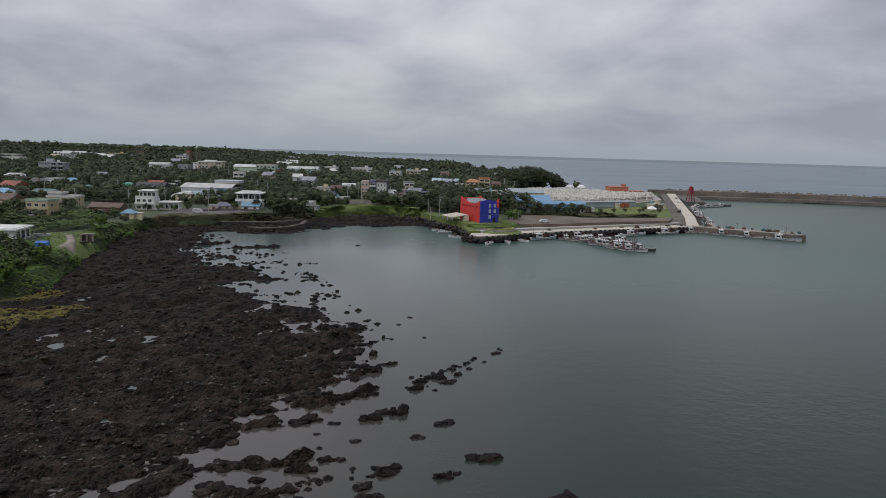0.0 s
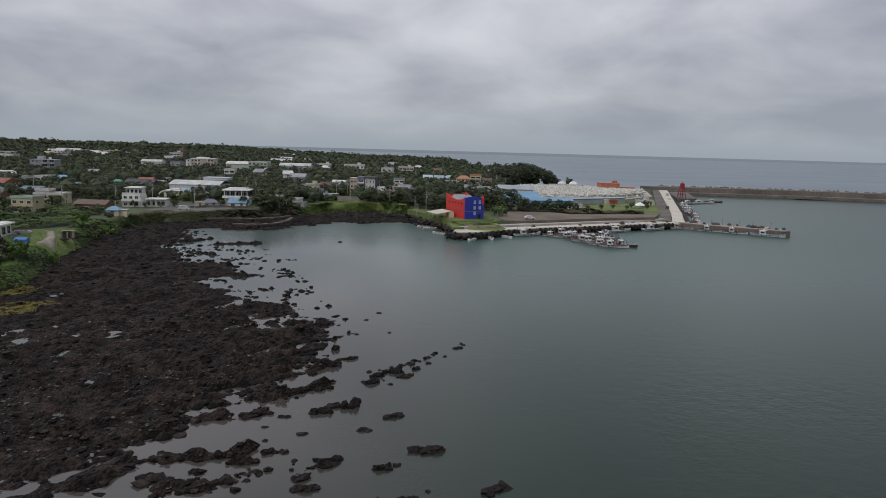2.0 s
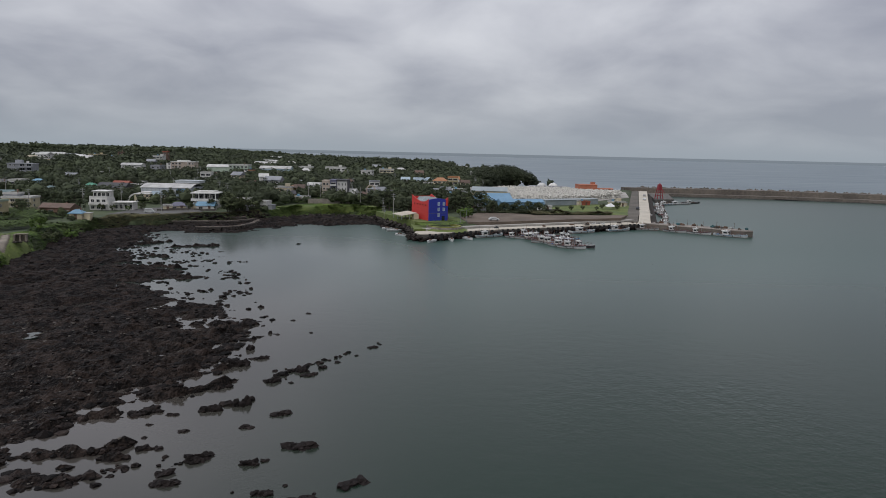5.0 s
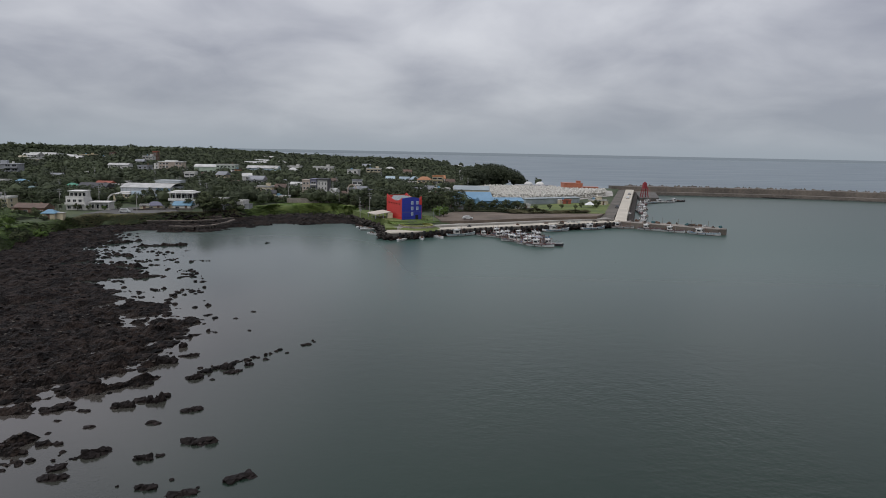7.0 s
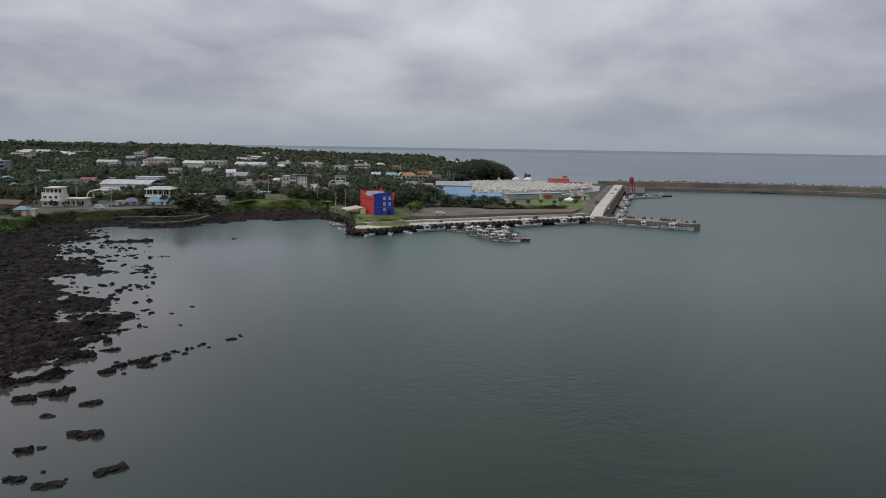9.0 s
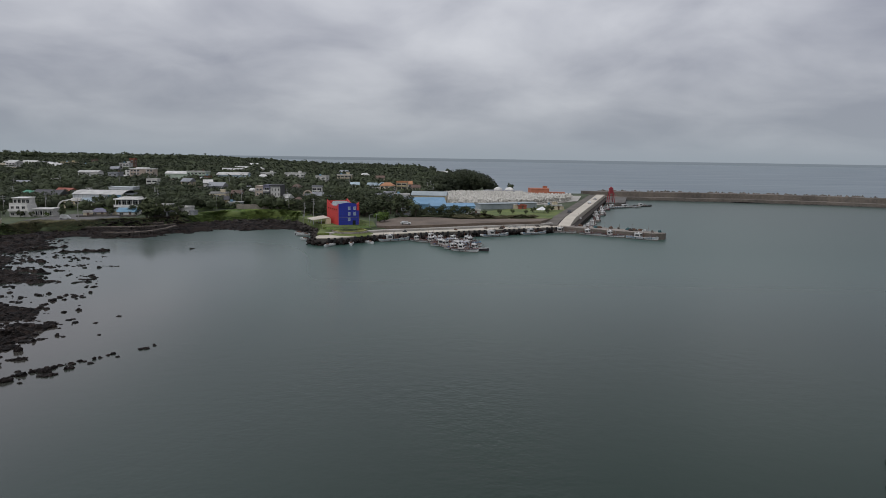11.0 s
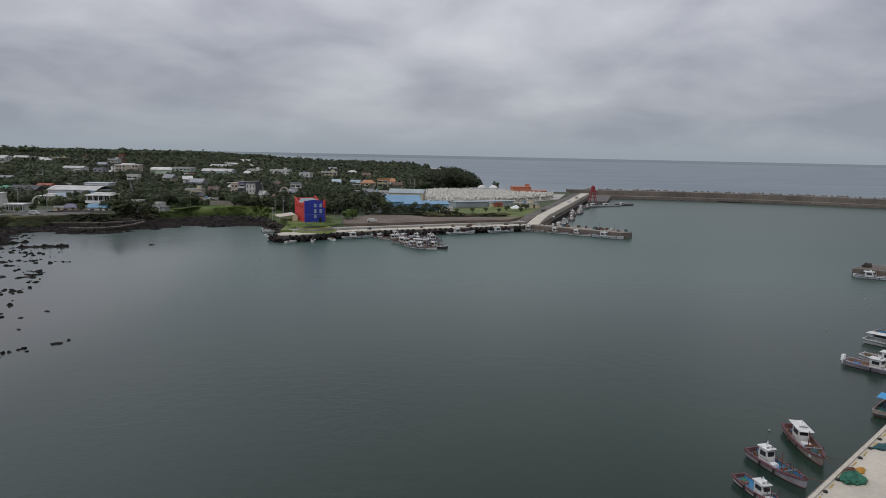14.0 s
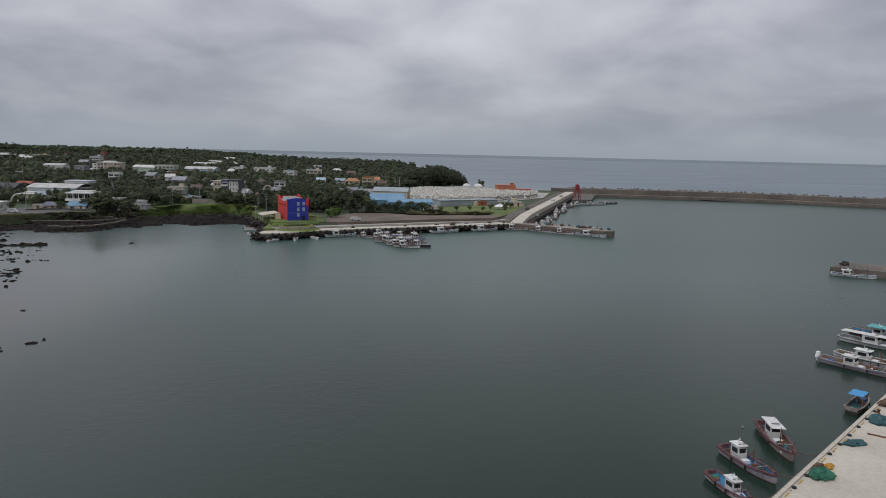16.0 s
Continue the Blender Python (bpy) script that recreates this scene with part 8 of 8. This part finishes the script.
put(boat(16.0, 3.6, "hull_white", "hull_white", "deck_grey", "long white passenger boat with a full-length roof", 0.75, seed=8, long_roof=True, clutter=False, stripe="hull_dark"), 165.2, 123.4, -50)
put(boat(15.0, 3.6, "hull_dark", "hull_wood", "deck_blue", "dark fishing boat under a teal awning", 0.5, canopy="tarp_teal", seed=9), 170.2, 129.6, -50)

for (x0, y0, z0), (x1, y1, z1) in [((113.2, 62.4, 1.1), (116.6, 60.9, 2.6)), ((118.2, 67.2, 1.3), (121.2, 65.4, 2.6)), ((122.9, 72.8, 1.4), (126.0, 70.3, 2.6)), ((122.8, 73.0, 1.4), (123.2, 67.6, 2.6)), ((157.0, 103.9, 1.3), (158.5, 103.5, 2.6))]:
    s = Shape()
    p, q = Vector((x0, y0, z0)), Vector((x1, y1, z1))
    ps = [p.lerp(q, k / 6) - Vector((0, 0, 0.5 * 4 * (k / 6) * (1 - k / 6))) for k in range(7)]
    for u, v_ in zip(ps, ps[1:]):
        s.tube(u, v_, 0.035, n=4)
    single("mooring_rope", s, "net_brown", "slack mooring rope from bow to wharf", "rope", group="mooring ropes")
MASTER = [boat(9.0, 2.6, "hull_white", "rail_red", "deck_worn", "white fishing boat with a small wheelhouse", 0.5, seed=11, poles=7, tall=3.4, stripe="hull_dark"),
          boat(10.0, 2.8, "hull_white", "hull_wood", "deck_worn", "white fishing boat with brown rails and worn deck", 0.5, seed=12, poles=7, tall=3.4),
          boat(12.0, 3.1, "hull_white", "hull_white", "deck_worn", "long white fishing boat with wheelhouse amidships", 0.6, seed=13, poles=7, tall=3.4, stripe="deck_blue"),
          boat(9.5, 2.8, "hull_dark", "hull_white", "deck_wood", "dark-hulled fishing boat with white wheelhouse", 0.5, seed=14, poles=7, tall=3.4),
          boat(8.0, 2.6, "hull_wood", "hull_dark", "net_brown", "old brown fishing boat piled with nets under a pale awning", 0, canopy="wall_grey", seed=15, poles=7, tall=3.4),
          boat(8.5, 2.5, "hull_white", "deck_blue", "deck_worn", "worn white fishing boat with blue rails", 0.38, seed=16, poles=7, tall=3.4)]
SKIFF = [skiff(4.6, "small white open skiff with outboard motor"), skiff(5.2, "small white open skiff with a grey floor", "hull_white", "deck_grey")]
first = set()


def moor(kind, x, y, heading, size=1.0):
    src = (MASTER if kind < 10 else SKIFF)[kind % 10]
    m = pose(x, y, 0, 0, 0, heading)
    if kind not in first:
        first.add(kind)
        src.matrix_basis = m
    else:
        src = copy_thing(src, m)
    src.scale = (size, size, size)


QUAYSIDE = [(10, -3.8, 290.5, 160), (11, -0.8, 284.5, 20), (10, 3.2, 270.0, 150), (11, 15.6, 252.6, -110), (10, 23.2, 258.2, -80), (11, 29.5, 263.6, -55),
            (2, 38.3, 272.6, 31), (2, 80.5, 294.8, 30), (2, 98.5, 305.4, 30), (1, 113.0, 312.6, -12), (0, 124.2, 306.2, -35), (0, 133.0, 300.4, -33), (2, 144.0, 293.0, -33)]
RAFT = [(0, 50.5, 272.5, -50), (1, 56.0, 267.5, -42), (0, 60.5, 260.5, -45), (1, 63.0, 253.5, -40), (0, 67.0, 266.0, -40), (2, 69.0, 253.5, -38), (0, 70.5, 244.0, -40), (3, 75.0, 248.5, -20),
        (0, 66.5, 276.0, -45), (1, 73.0, 262.0, -35), (0, 72.5, 271.0, -40), (3, 61.0, 272.0, -50), (1, 66.2, 247.5, -42), (0, 55.0, 277.5, -50)]
INNER_HARBOUR = [(1, 128.5, 335, 75), (3, 132.5, 349, 75), (0, 130.8, 363, 70), (1, 140.0, 376, 75), (0, 143.5, 390, 75), (3, 147.5, 404, 75), (1, 151, 417, 75), (2, 155.5, 432, 75), (1, 159.5, 447, 75),
                 (0, 163.5, 461, 75), (2, 174, 478, 40)]
stored = skiff(5.0, "white open boat stored ashore on the grass", "hull_white", "hull_dark")
stored.matrix_basis = pose(-123.2, 206.0, 4.9, 0, 0, 15)
for a in (-1, 1):
    part("cradle", Shape().box((a * 1.2, 0, -0.35), (0.4, 1.4, 0.7)), "tarp_deep", stored, "dark blue cradle")
for row in QUAYSIDE:
    moor(*row, 1.35 if row[0] > 9 else 1.15)
for i, (k, x, y, a) in enumerate(INNER_HARBOUR):
    moor(k, x + 1.4 * math.sin(i * 2.3), y + 2.0 * math.sin(i * 1.7), a + 24 * math.sin(i * 3.1), 1.15 + 0.25 * math.sin(i) ** 2)
rnd = random.Random(91)
for k, x, y, a in RAFT + [(5, 57.5, 272, -20), (4, 64, 262, -75), (5, 69.5, 258, -60), (4, 59, 266, -10), (5, 73, 266, -30), (4, 67, 257, 10), (0, 58, 269, -80), (4, 71, 250, -55), (1, 62.5, 258, -25)]:
    moor(k, 59.6 + (x - 62) * 0.9 + rnd.uniform(-0.8, 0.8), 262 + (y - 262) * 0.96 + rnd.uniform(-1, 1), a + rnd.uniform(-32, 30), rnd.uniform(0.9, 1.2))
put(boat(19.0, 4.4, "hull_white", "hull_white", "deck_grey", "large white work vessel moored beside the crane", 0.9, seed=21, stripe="hull_dark"), 185, 486, 12)
put(boat(15.0, 4.0, "hull_dark", "hull_dark", "deck_wood", "dark trawler moored behind the white vessel", 0.6, seed=22, stripe="hull_white"), 199, 500, 20)
# the far landing pier on the other side
strip("far_pier", [(202, 210), (206.5, 207.5), (290, 150), (300, 170), (213, 220)], -5, 2.1, "breakwater_concrete", "brown concrete landing pier", "pier")
moor(2, 205.6, 203.5, -33)
moor(2, 219.0, 194.0, -33)
single("net_stack", Shape().lump((0, 0, 0.4), (1.2, 0.9, 0.9), 66, 0.4), "stone_wall", "dark heap of nets on the pier", "fishing net", at=pose(208.5, 213.5, 2.1))
for x, y in [(157.1, 138.3), (184.5, 172.3), (174.4, 160.0), (181.1, 163.9), (121.3, 83.0), (86.5, 211.3)]:
    single("buoy", Shape().lump((0, 0, 0.08), (0.15, 0.15, 0.16), 71, 0.02), "deck_grey", "small grey mooring buoy afloat", "buoy", group="mooring buoys", at=pose(x, y, 0))
